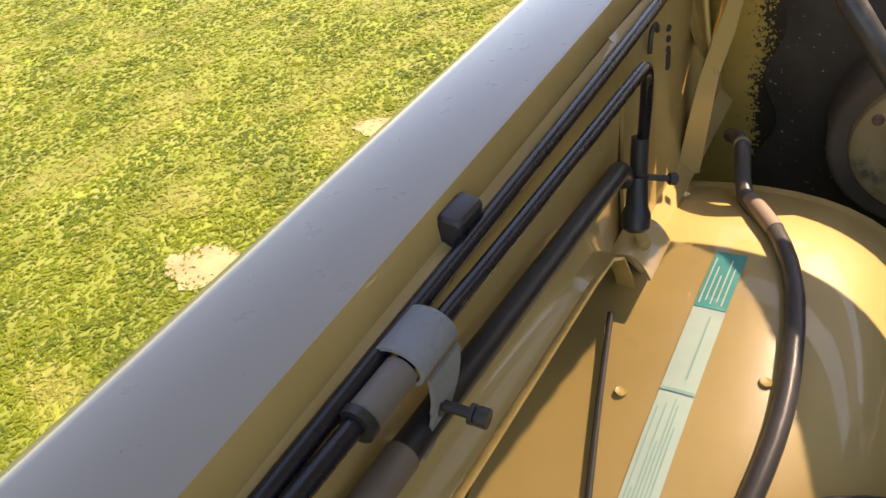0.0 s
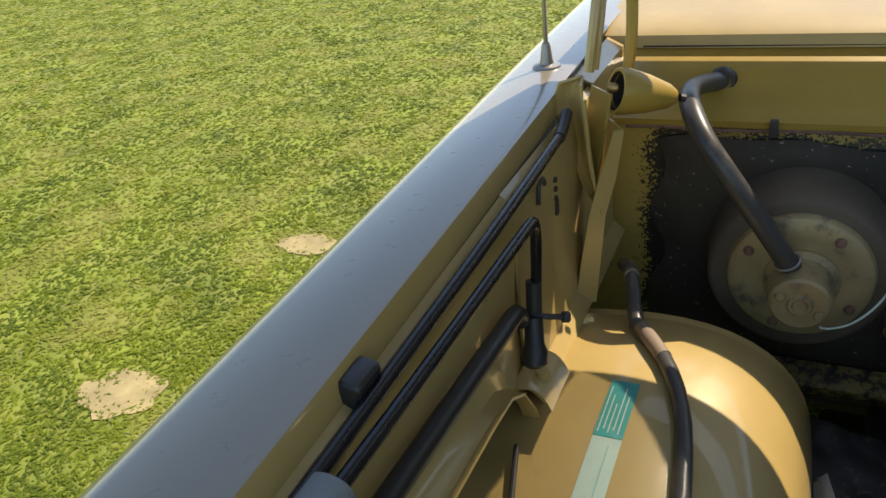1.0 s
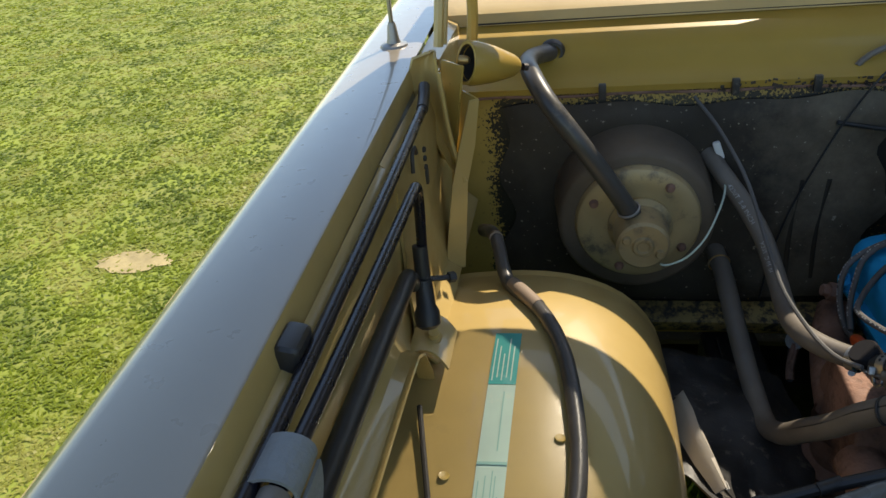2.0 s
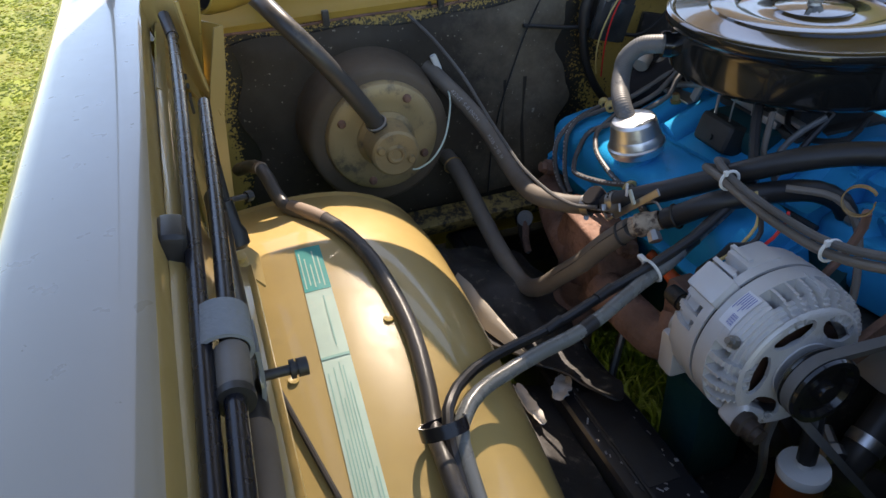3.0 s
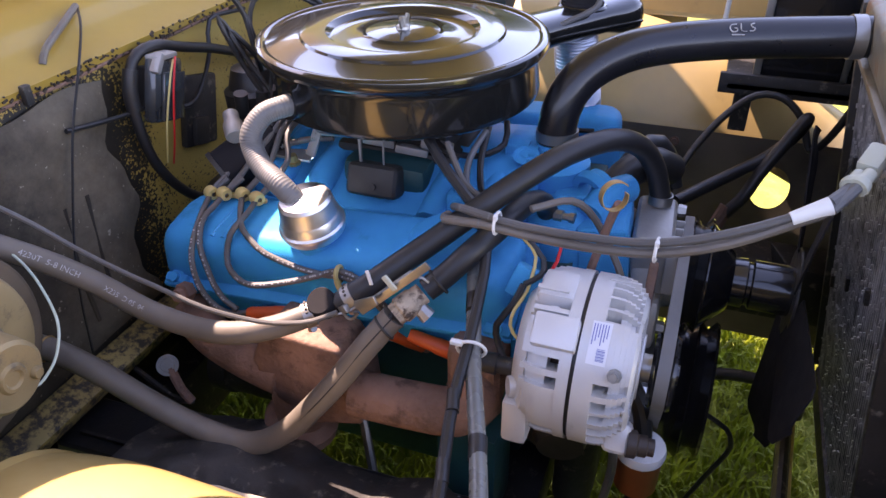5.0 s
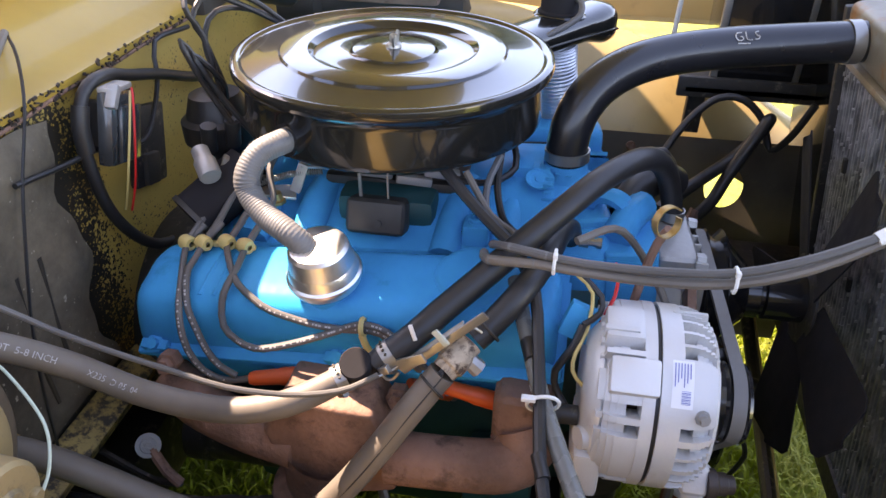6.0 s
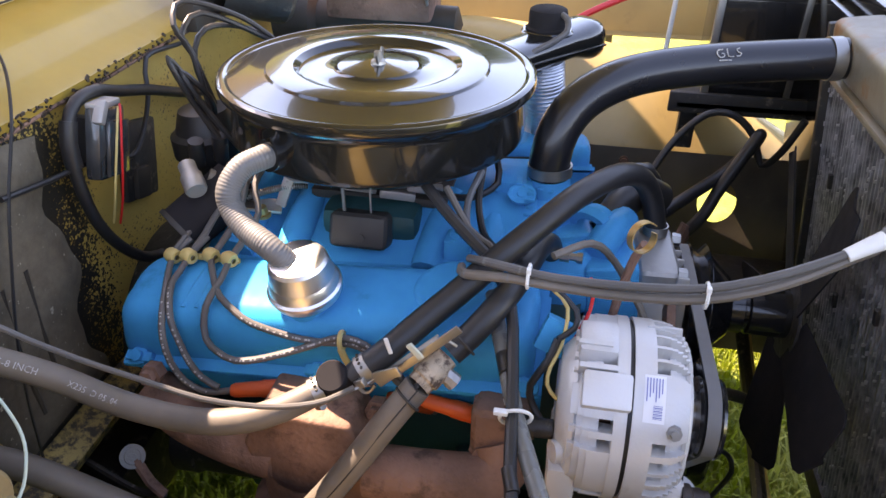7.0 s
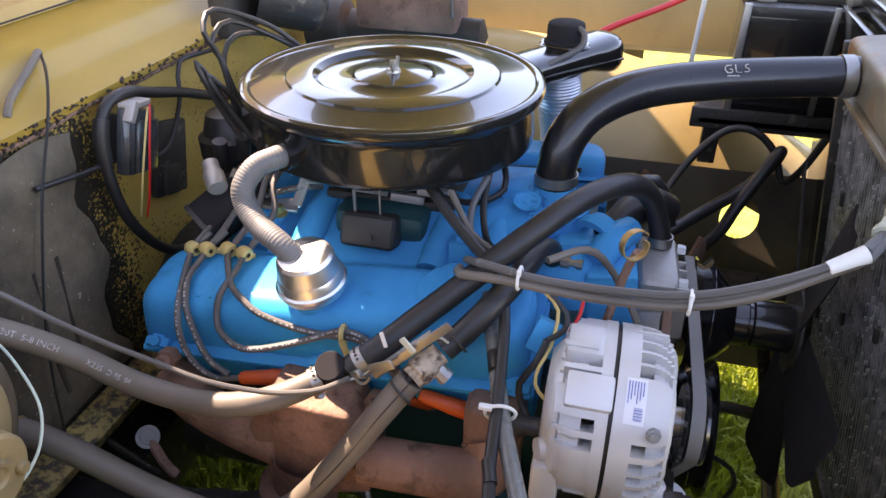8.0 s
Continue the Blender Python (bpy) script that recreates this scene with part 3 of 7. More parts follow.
part("plate", grid_surface(lambda u, v: Vector((-0.158 + 0.028 * u - 0.02 * v, 0.79 - 0.03 * u, 1.03 - 0.12 * v)), frange(0, 1, 4), frange(0, 1, 4), 0.003), GOLD_OLD, hinge)
CONE_WAY = (0.064, 0.042, -0.020)
part("cone", lathe((-0.1300, 0.775, 1.029), CONE_WAY, [(0.006, 0.0195), (0, 0.0215), (0.0, 0.0250), (0.010, 0.0258), (0.035, 0.0215), (0.062, 0.0135), (0.070, 0.0085), (0.072, 0)], 32), SHADED_GOLD, hinge, "gold hinge spring cone")
# Dark liner paints the shade inside the hollow gold cone.
part("cone_mouth_shade", lathe((-0.1297, 0.7752, 1.0289), CONE_WAY, [(0.0, 0.0205), (0.034, 0.0160), (0.034, 0)], 24), SHADOW_STEEL, hinge)
part("pivot", lathe((-0.136, 0.772, 1.034), (0.9, -0.3, 0.0), [(0, 0), (0, 0.005), (0.008, 0.005), (0.012, 0.003), (0.012, 0)], 12), BRASS, hinge)
part("tip_bolt", lathe((-0.0675, 0.816, 1.009), CONE_WAY, [(0, 0.0045), (0.006, 0.0045), (0.006, 0)], 10), BLACK_RUST, hinge)
part("link", tube([(-0.163, 0.79, 1.045), (-0.158, 0.80, 1.10), (-0.154, 0.815, 1.16)], 0.006, n=8), GOLD, hinge)
part("link", tube([(-0.158, 0.80, 1.045), (-0.153, 0.81, 1.10), (-0.150, 0.825, 1.16)], 0.004, n=8), GOLD, hinge)
part("link", tube([(-0.133, 0.85, 1.02), (-0.128, 0.85, 1.07), (-0.128, 0.85, 1.14)], 0.007, n=8), GOLD_OLD, hinge)
part("bracket", box(-0.14, 0.84, 1.135, 0.06, 0.05, 0.012, 0.003), GOLD_OLD, hinge)
# upright gold post behind the wheelhouse
post = thing("body_post", "gold painted upright post at the firewall corner", "post")
POST = [((-0.124, 0.998), (-0.114, 0.998)), ((-0.140, 0.942), (-0.122, 0.943)), ((-0.152, 0.893), (-0.134, 0.895)), ((-0.162, 0.832), (-0.140, 0.836)), ((-0.170, 0.775), (-0.146, 0.775))]
part("face", grid_surface(lambda u, v: Vector((POST[v][0][0] + (POST[v][1][0] - POST[v][0][0]) * u, 0.735 + 0.006 * u, POST[v][0][1] + (POST[v][1][1] - POST[v][0][1]) * u)), frange(0, 1, 3), range(5), 0.003), GOLD, post)
part("return_edge", grid_surface(lambda u, v: Vector((POST[v][1][0] - 0.020 * u, 0.741 + 0.03 * u, POST[v][1][1])), frange(0, 1, 6), range(5), 0.003), GOLD_OLD, post)
# Slots are dark solids standing in for the shaded holes stamped through.
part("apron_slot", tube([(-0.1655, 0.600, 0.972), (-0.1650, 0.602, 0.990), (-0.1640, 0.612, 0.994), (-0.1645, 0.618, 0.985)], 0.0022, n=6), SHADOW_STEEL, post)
for sz in (0.978, 0.968, 0.958):
    part("rivet", lathe((-0.1625, 0.645, sz), (1, -0.2, 0), [(0, 0.0035), (0.002, 0.003), (0.002, 0)], 8), SHADOW_STEEL, post)
part("slot", box(-0.1625, 0.650, 0.945, 0.003, 0.008, 0.016, 0.001), SHADOW_STEEL, post)

# antenna on the fender
antenna = thing("antenna", "thin steel radio antenna on the fender", "antenna")
part("base", lathe((-0.230, 0.850, 1.0325), (0, 0, 1), [(0, 0.018), (0.003, 0.0165), (0.005, 0.009), (0.010, 0.0075), (0.026, 0.0055), (0.030, 0.004)], 20), STEEL, antenna)
part("mast", tube([(-0.230, 0.850, 1.055), (-0.230, 0.850, 1.5)], (0.0028, 0.0014), n=8, step=0.1), STEEL, antenna)
# ---- fender side: washer tubes, hoses, clips ----
def ring_of(center, way, r, w=0.0022, squash=1.0):
    """A closed band round a hose."""
    m = axis_matrix(center, way)
    return tube([m @ Vector((r * math.cos(a), squash * r * math.sin(a), 0)) for a in [2 * math.pi * i / 18 for i in range(19)]], w, n=6, straight=True)


pipe_a = thing("hydraulic_tube", "long glossy black tube along the inner fender", "tube", "black tubes")
part("tube", tube([(-0.1725, -0.5, 0.966), (-0.1678, 0.0, 0.9902), (-0.1652, 0.3, 0.9997), (-0.1640, 0.5, 1.0060), (-0.1655, 0.68, 1.0110)], 0.0054, n=14, step=0.05), TUBE_BLACK, pipe_a)
part("end_boot", tube([(-0.1655, 0.675, 1.0108), (-0.1680, 0.70, 1.0130), (-0.1710, 0.725, 1.020)], 0.0064, n=12), RUBBER, pipe_a)
pipe_b = thing("hydraulic_tube", "bent glossy black tube along the inner fender", "tube", "black tubes")
part("tube", tube([(-0.1640, -0.5, 0.984), (-0.1573, 0.0, 0.9925), (-0.1501, 0.3, 0.9930), (-0.1470, 0.50, 0.9935), (-0.1470, 0.522, 0.9915), (-0.1480, 0.535, 0.984), (-0.1500, 0.540, 0.95), (-0.1520, 0.537, 0.90)], 0.0052, n=14, step=0.02), TUBE_BLACK, pipe_b)
part("joint", tube([(-0.153, 0.537, 0.925), (-0.152, 0.530, 0.885)], 0.0075, n=14), BLACK_DIRTY, pipe_b)
part("boot", lathe((-0.151, 0.526, 0.893), (0.08, -0.35, -0.95), [(0, 0.0), (0, 0.0085), (0.025, 0.0095), (0.032, 0.0125), (0.044, 0.0125), (0.048, 0.008), (0.048, 0)], 18), RUBBER, pipe_b)
part("stud", tube([(-0.152, 0.532, 0.89), (-0.138, 0.540, 0.886), (-0.126, 0.549, 0.882)], 0.003, n=8), BLACK_DIRTY, pipe_b)
part("stud_head", lathe((-0.130, 0.546, 0.883), (0.8, 0.55, -0.2), [(0, 0), (0, 0.0055), (0.007, 0.0055), (0.007, 0)], 6), BLACK_DIRTY, pipe_b)
loom = thing("fender_hose", "dull dark hose low along the inner fender", "hose")
part("hose", tube([(-0.152, 0.09, 0.951), (-0.1505, 0.13, 0.953), (-0.1500, 0.2, 0.9500), (-0.1525, 0.3, 0.9387), (-0.1560, 0.46, 0.9200), (-0.1580, 0.50, 0.912), (-0.1590, 0.515, 0.895)], 0.0085, n=16, step=0.04), RUBBER, loom)

part("rusty_end", tube([(-0.152, 0.088, 0.951), (-0.1505, 0.13, 0.953), (-0.1502, 0.16, 0.9520)], 0.0093, n=14), TAN, loom, "rusty brown end")

bumper = thing("rubber_bumper", "small black rubber hood bumper on the fender ledge", "bumper")
part("block", box(-0.1775, 0.279, 1.000, 0.017, 0.030, 0.030, 0.006, pose(0, 0, 0, 0, 12, 0), 3), RUBBER, bumper)
part("stem", lathe((-0.1775, 0.279, 0.980), (0, 0, 1), [(0, 0.004), (0.016, 0.006)], 10), RUBBER, bumper)

clip = thing("tube_clip", "grey vinyl covered clip round the black tubes with a long bolt", "clip")


def clip_band(u, v):
    a = radians(-50 + 240 * u)
    return Vector((-0.1565 + 0.0152 * math.cos(a), 0.177 + 0.032 * v, 0.9925 + 0.0118 * math.sin(a)))


part("band", grid_surface(clip_band, frange(0, 1, 22), frange(0, 1, 5), 0.0022), CLAMP_GREY, clip)
part("tab", grid_surface(lambda u, v: Vector((-0.1425 - 0.0045 * u + 0.0015 * math.sin(4 * u), 0.180 + 0.028 * v * (1 - 0.70 * u ** 1.6) - 0.010 * u * u, 0.986 - 0.047 * u)), frange(0, 1, 10), frange(0, 1, 6), 0.0022), CLAMP_GREY, clip)
part("washer", lathe((-0.1440, 0.187, 0.963), (1, 0.06, -0.06), [(0, 0.0), (0, 0.0095), (0.0015, 0.0095), (0.0015, 0)], 20), STEEL, clip)
part("bolt", lathe((-0.1440, 0.187, 0.963), (1, 0.06, -0.06), [(0, 0.0), (0, 0.006), (0.003, 0.006), (0.003, 0.0029), (0.017, 0.0029), (0.017, 0.0054), (0.0195, 0.0054), (0.0195, 0.0038), (0.021, 0.0038), (0.021, 0.0052), (0.0265, 0.0052), (0.0265, 0)], 16), BLACK_DIRTY, clip)
sleeve = thing("rubber_sleeve", "dark rubber sleeve round a black tube", "sleeve")
part("sleeve", tube([(-0.1540, 0.142, 0.9922), (-0.1532, 0.176, 0.9926)], 0.0088, n=18), RUBBER_OLD, sleeve)
part("collar", tube([(-0.1541, 0.140, 0.9922), (-0.1540, 0.145, 0.9922)], 0.0096, n=18), RUBBER, sleeve)

# bracket tab at the dome, with a bolt
tab = thing("apron_tab", "bent gold tab with a bolt on the wheelhouse", "bracket")
part("tab", grid_surface(lambda u, v: Vector((-0.170 + 0.040 * u, 0.50 + 0.062 * v + 0.012 * math.sin(3 * u), 0.822 - 0.018 * u * u)), frange(0, 1, 8), frange(0, 1, 6), 0.0025), GOLD, tab)
part("bolt", lathe((-0.150, 0.535, 0.817), (0.2, -0.3, 1), [(0, 0.009), (0.003, 0.009), (0.003, 0.006), (0.010, 0.006), (0.011, 0)], 12), GOLD, tab)

# thin prop rod across the dome
prop = thing("prop_rod", "thin steel rod lying along the wheelhouse", "rod")
part("rod", tube([on_wheelhouse(-0.158, 0.475, 0.012), on_wheelhouse(-0.131, 0.36, 0.006), on_wheelhouse(-0.103, 0.25, 0.005), on_wheelhouse(-0.07, 0.12, 0.005)], 0.0028, n=8, step=0.03), SHADOW_STEEL, prop)

# long label on the dome
pale_patch = thing("wheelhouse_label", "long faded pale green label with a teal end, stuck on", "label")


def strip(x0, x1, y0, y1, lift):
    def at(u, v):
        y = y0 + (y1 - y0) * v
        off = -0.045 * (0.58 - y) * 0.55
        return on_wheelhouse(x0 + (x1 - x0) * u + off, y, lift)
    return at


part("paper", grid_surface(strip(-0.092, -0.064, 0.225, 0.51, 0.0012), frange(0, 1, 5), frange(0, 1, 20)), TAPE, pale_patch)
part("teal_end", grid_surface(strip(-0.092, -0.064, 0.51, 0.588, 0.0016), frange(0, 1, 5), frange(0, 1, 8)), TEAL, pale_patch, "teal printed end")
for i in range(5):
    part("bar", grid_surface(strip(-0.0895 + i * 0.0048, -0.0882 + i * 0.0048, 0.515 + 0.004 * (i % 2), 0.578 - 0.012 * (i % 3), 0.0021), frange(0, 1, 2), frange(0, 1, 5)), TAPE, pale_patch)
for i, (ya, yb) in enumerate(((0.24, 0.40), (0.236, 0.33), (0.25, 0.405), (0.24, 0.37), (0.236, 0.41), (0.30, 0.405), (0.24, 0.385), (0.24, 0.30))):
    part("bar", grid_surface(strip(-0.0890 + i * 0.0030, -0.0880 + i * 0.0030, ya, yb, 0.0018), frange(0, 1, 2), frange(0, 1, 12)), INK, pale_patch)
part("bar", grid_surface(strip(-0.092, -0.064, 0.416, 0.419, 0.0022), frange(0, 1, 4), frange(0, 1, 2)), INK, pale_patch)
part("bar", grid_surface(strip(-0.075, -0.0738, 0.43, 0.50, 0.0022), frange(0, 1, 2), frange(0, 1, 10)), INK, pale_patch)

# hose over the dome and the two looms that meet it in a ring clip
wh_hose = thing("drain_hose", "black rubber hose lying over the wheelhouse", "hose")
WH = [(-0.132, 0.835, 0.775), (-0.105, 0.75, 0.812)] + [tuple(on_wheelhouse(x, y, 0.008)) for x, y in ((-0.087, 0.69), (-0.048, 0.63), (-0.021, 0.565), (-0.008, 0.49), (-0.004, 0.42), (-0.010, 0.355), (-0.018, 0.31))] + [(-0.02, 0.27, 0.744), (-0.018, 0.2, 0.708)]
part("hose", tube(WH, 0.0085, n=14, step=0.02), HOSE_GREY, wh_hose)
part("bare_end", tube([WH[0], (-0.116, 0.79, 0.798), (-0.104, 0.745, 0.8135)], 0.0088, n=14), TAN, wh_hose, "worn tan end")
part("worn_sleeve", tube([tuple(on_wheelhouse(-0.0800, 0.6810, 0.0083)), tuple(on_wheelhouse(-0.064, 0.655, 0.0083)), tuple(on_wheelhouse(-0.048, 0.630, 0.0082))], 0.0089, n=14), TAN, wh_hose, "worn tan sleeve")
thin_loom = thing("wiring_loom", "thin black taped wiring loom from the engine", "wiring loom", "wiring looms")
part("loom", tube([(0.40, 0.458, 0.822), (0.357, 0.438, 0.812), (0.317, 0.431, 0.791), (0.265, 0.425, 0.773), (0.205, 0.419, 0.755), (0.14, 0.405, 0.742), (0.062, 0.384, 0.742), (0.024, 0.352, 0.756), (0.003, 0.326, 0.763), (-0.009, 0.300, 0.757), (-0.012, 0.24, 0.728)], 0.0055, n=10, step=0.02), RUBBER, thin_loom)
# Grey puts the sun's highlight into the colour of a black loom.
LOOM_GREY = material("loom_with_painted_highlight", (0.15, 0.155, 0.145), 0.28, vary=0.2, bump=0.15)
thick_loom = thing("wiring_loom", "thick black wiring loom, greyed for the sun on it", "wiring loom", "wiring looms")
part("loom", tube([(0.385, 0.458, 0.805), (0.341, 0.445, 0.788), (0.314, 0.436, 0.779), (0.285, 0.427, 0.767), (0.24, 0.412, 0.760), (0.167, 0.384, 0.748), (0.105, 0.363, 0.752), (0.061, 0.347, 0.753), (0.03, 0.330, 0.757), (0.008, 0.308, 0.756), (-0.002, 0.285, 0.749), (-0.004, 0.22, 0.718)], 0.0076, n=12, step=0.02), LOOM_GREY, thick_loom)
tie3 = thing("cable_tie", "white cable tie round the wiring looms", "cable tie", "cable ties")


part("band", ring_of((0.262, 0.4215, 0.768), (1, 0.15, 0.35), 0.0135, 0.0017, 1.0), WHITE, tie3)
part("tail", box(0.257, 0.434, 0.777, 0.006, 0.012, 0.004, 0.001), WHITE, tie3)
for host, spots in ((thin_loom, ((0.14, 0.405, 0.742, 0.006), (0.205, 0.419, 0.755, 0.006))), (thick_loom, ((0.167, 0.384, 0.748, 0.0081), (0.314, 0.436, 0.779, 0.0081)))):
    for bx, by, bz, br in spots:
        part("tape_band", tube([(bx - 0.010, by - 0.003, bz - 0.001), (bx + 0.010, by + 0.003, bz + 0.003)], br, n=12), RUBBER, host)
ringclip = thing("ring_clip", "black ring clip holding the hoses on the wheelhouse", "clip")
part("band", lathe((-0.0135, 0.303, 0.764), (0.05, -0.62, -0.78), [(0, 0.0195), (0.0, 0.0215), (0.012, 0.0215), (0.012, 0.0195), (0, 0.0195)], 28), TUBE_BLACK, ringclip)

# ---- blower on the firewall ----
blower = thing("heater_blower", "dusty gold-grey heater blower motor on the firewall", "blower")
DUST = material("dusty_grey_gold_metal", (0.355, 0.265, 0.135), 0.5, metal=0.3, vary=0.25, bump=0.25, dirt=(0.16, 0.13, 0.09), dirt_amount=0.42, dirt_scale=22)
DUST_DARK = material("dusty_brown_metal", (0.105, 0.078, 0.052), 0.7, vary=0.25, bump=0.3, dirt=(0.09, 0.07, 0.05), dirt_amount=0.4, dirt_scale=10)
part("drum", lathe((0.074, 0.845, 0.778), (0, 1, 0), [(0, 0.060), (0, 0.096), (0.002, 0.1005), (0.006, 0.1035), (0.05, 0.107), (0.09, 0.112)], 64), DUST_DARK, blower, "brown dusty drum")
part("flange", lathe((0.076, 0.832, 0.782), (0, 1, 0), [(0, 0.03), (0.001, 0.052), (0.0, 0.056), (0, 0.075), (0.003, 0.080), (0.010, 0.083), (0.013, 0.083)], 56), DUST, blower)
part("can", lathe((0.0785, 0.775, 0.782), (0, 1, 0), [(0, 0), (0, 0.030), (0.003, 0.0335), (0.012, 0.0345), (0.045, 0.036), (0.052, 0.042), (0.058, 0.042)], 40), DUST, blower)
part("cap_boss", lathe((0.0785, 0.772, 0.782), (0, 1, 0), [(0.0025, 0), (0.0025, 0.007), (0.0, 0.009), (0.0, 0.012), (0.003, 0.0145), (0.004, 0.015)], 24), DUST, blower)
for a in (55, 150, 250, 330):
    c, s = math.cos(radians(a)), math.sin(radians(a))
    part("screw", lathe((0.076 + 0.067 * c, 0.826, 0.782 + 0.067 * s), (0, 1, 0), [(0, 0), (0, 0.004), (0.003, 0.006), (0.006, 0.0065), (0.007, 0.008)], 10), RUST, blower)
for dx, dz in ((-0.021, 0.010), (0.021, -0.010)):
    part("stud", lathe((0.0785 + dx, 0.771, 0.782 + dz), (0, 1, 0), [(-0.001, 0), (-0.001, 0.0045), (0.001, 0.006), (0.005, 0.0062)], 12), DUST, blower)
vent_hose = thing("vent_hose", "glossy black vent hose from the cowl to the blower motor", "hose")
part("hose", tube([(-0.040, 0.985, 0.977), (-0.056, 0.955, 0.982), (-0.066, 0.90, 0.990), (-0.058, 0.84, 0.990), (-0.036, 0.795, 0.968), (-0.006, 0.782, 0.930), (0.022, 0.785, 0.888), (0.048, 0.795, 0.845), (0.060, 0.802, 0.822), (0.066, 0.806, 0.812)], 0.0122, n=18, step=0.012), HOSE_GREY, vent_hose)
part("grommet", lathe((-0.038, 0.990, 0.976), (0.2, -1, 0.1), [(0, 0.018), (0.006, 0.018), (0.012, 0.014), (0.012, 0.010)], 20), RUBBER, vent_hose)
part("clamp", ring_of((0.061, 0.803, 0.821), (0.35, 0.25, -0.9), 0.0138, 0.0018), STEEL, vent_hose)
lead = thing("ground_wire", "thin pale green wire with a white connector at the blower", "wire")
part("wire", tube([(0.102, 0.785, 0.750), (0.112, 0.788, 0.747), (0.135, 0.792, 0.756), (0.158, 0.805, 0.776), (0.178, 0.838, 0.797), (0.190, 0.870, 0.812), (0.192, 0.90, 0.828), (0.188, 0.916, 0.840)], 0.0014, n=8, step=0.006), WIRE_GREEN, lead)
part("connector", box(0.186, 0.918, 0.850, 0.010, 0.010, 0.026, 0.003, pose(0, 0, 0, 0, -20, 0)), WHITE, lead)

# ---- engine ----
engine = thing("engine", "blue painted V8 engine block with heads and intake", "engine")


def tilted(y):
    return -0.07 * (y - 0.6)


def along(profile, y0, y1, ny=14, taper=0.0):
    """A closed body along the crank with capped, slightly drawn-in ends."""
    bm = bmesh.new()
    cx = sum(p[0] for p in profile) / len(profile)
    cz = sum(p[1] for p in profile) / len(profile)
    rings = []
    e = 0.004 if taper < 0.2 else 0.008
    ys = [y0, y0 + e, y0 + 3.5 * e] + frange(y0 + 7.5 * e, y1 - 7.5 * e, ny) + [y1 - 3.5 * e, y1 - e, y1]
    for i, y in enumerate(ys):
        k = {0: 1 - taper, 1: 1 - taper * 0.45, 2: 1 - taper * 0.1}.get(min(i, len(ys) - 1 - i), 1.0)
        rings.append([bm.verts.new((cx + (x - cx) * k, y, cz + (z - cz) * k + tilted(y))) for x, z in profile])
    for a, b in zip(rings, rings[1:]):
        for i in range(len(a)):
            j = (i + 1) % len(a)
            bm.faces.new((a[i], a[j], b[j], b[i]))
    bm.faces.new(rings[0][::-1])
    bm.faces.new(rings[-1])
    bmesh.ops.recalc_face_normals(bm, faces=bm.faces)
    return bm


CX = 0.597
COVER = [(-0.2440, 0.709), (-0.2480, 0.722), (-0.2500, 0.740), (-0.2505, 0.755), (-0.2488, 0.7655), (-0.2430, 0.7735), (-0.2330, 0.7785), (-0.2200, 0.7812), (-0.1900, 0.7850), (-0.1720, 0.7866), (-0.1620, 0.7855), (-0.1555, 0.7795), (-0.1520, 0.768), (-0.1510, 0.755)]
LIP = [(-0.2545, 0.7005), (-0.2555, 0.7050), (-0.2520, 0.7080), (-0.2430, 0.7125), (-0.1480, 0.7620), (-0.1440, 0.7580), (-0.2450, 0.6990)]
HEAD = [(-0.2460, 0.699), (-0.1500, 0.752), (-0.1400, 0.72), (-0.16, 0.66), (-0.195, 0.630), (-0.232, 0.655)]


def cover_body(side, y0, y1):
    """A pressed steel cover: its profile drawn along the crank, with rounded corners at both ends."""
    bm = bmesh.new()
    ends = [(0.0, 0.026), (0.0008, 0.020), (0.003, 0.0135), (0.007, 0.0080), (0.012, 0.0045), (0.019, 0.0018), (0.028, 0.0004)]
    ys = [(y0 + d, k) for d, k in ends] + [(y, 0.0) for y in frange(y0 + 0.04, y1 - 0.04, 14)] + [(y1 - d, k) for d, k in reversed(ends)]
    rings = []
    for y, k in ys:
        ring = []
        for x, z in COVER:
            high = min(1.0, max(0.0, (z - 0.709) / 0.05))
            mid = -0.198
            x2 = x + max(-k, min(k, (mid - x) * 0.6)) * (0.35 + 0.65 * high)
            ring.append(bm.verts.new((CX + (x2 if side < 0 else -x2), y, z - 0.75 * k * high + tilted(y))))
        rings.append(ring)
    for a, b in zip(rings, rings[1:]):
        for i in range(len(a) - 1):
            bm.faces.new((a[i], a[i + 1], b[i + 1], b[i]))
    bm.faces.new(rings[0])
    bm.faces.new(rings[-1])
    bmesh.ops.recalc_face_normals(bm, faces=bm.faces)
    return bm


for side, fwd in ((-1, 0.0), (1, 0.042)):
    cover = part("valve_cover", cover_body(side, 0.412 - fwd, 0.852 - fwd), BLUE, engine, sharp=50)
    part("lip", along([(CX + (x if side < 0 else -x), z) for x, z in LIP], 0.405 - fwd, 0.848 - fwd, 12, 0.03), BLUE, cover)
    head = part("cylinder_head", along([(CX + (x if side < 0 else -x), z) for x, z in HEAD], 0.402 - fwd, 0.838 - fwd, 10, 0.02), BLUE, engine)
    for by in (0.420 - fwd, 0.627 - fwd, 0.828 - fwd):
        part("bolt_pad", box(CX + side * 0.2505, by, 0.7125 + tilted(by), 0.012, 0.030, 0.012, 0.004, pose(0, 0, 0, 0, side * 35, 0)), BLUE, cover)
        part("bolt", lathe((CX + side * 0.2510, by, 0.7145 + tilted(by)), (side * 0.75, 0, 0.66), [(0, 0.0100), (0.0025, 0.0100), (0.003, 0.0062), (0.009, 0.0060), (0.010, 0)], 8), BLUE, cover)
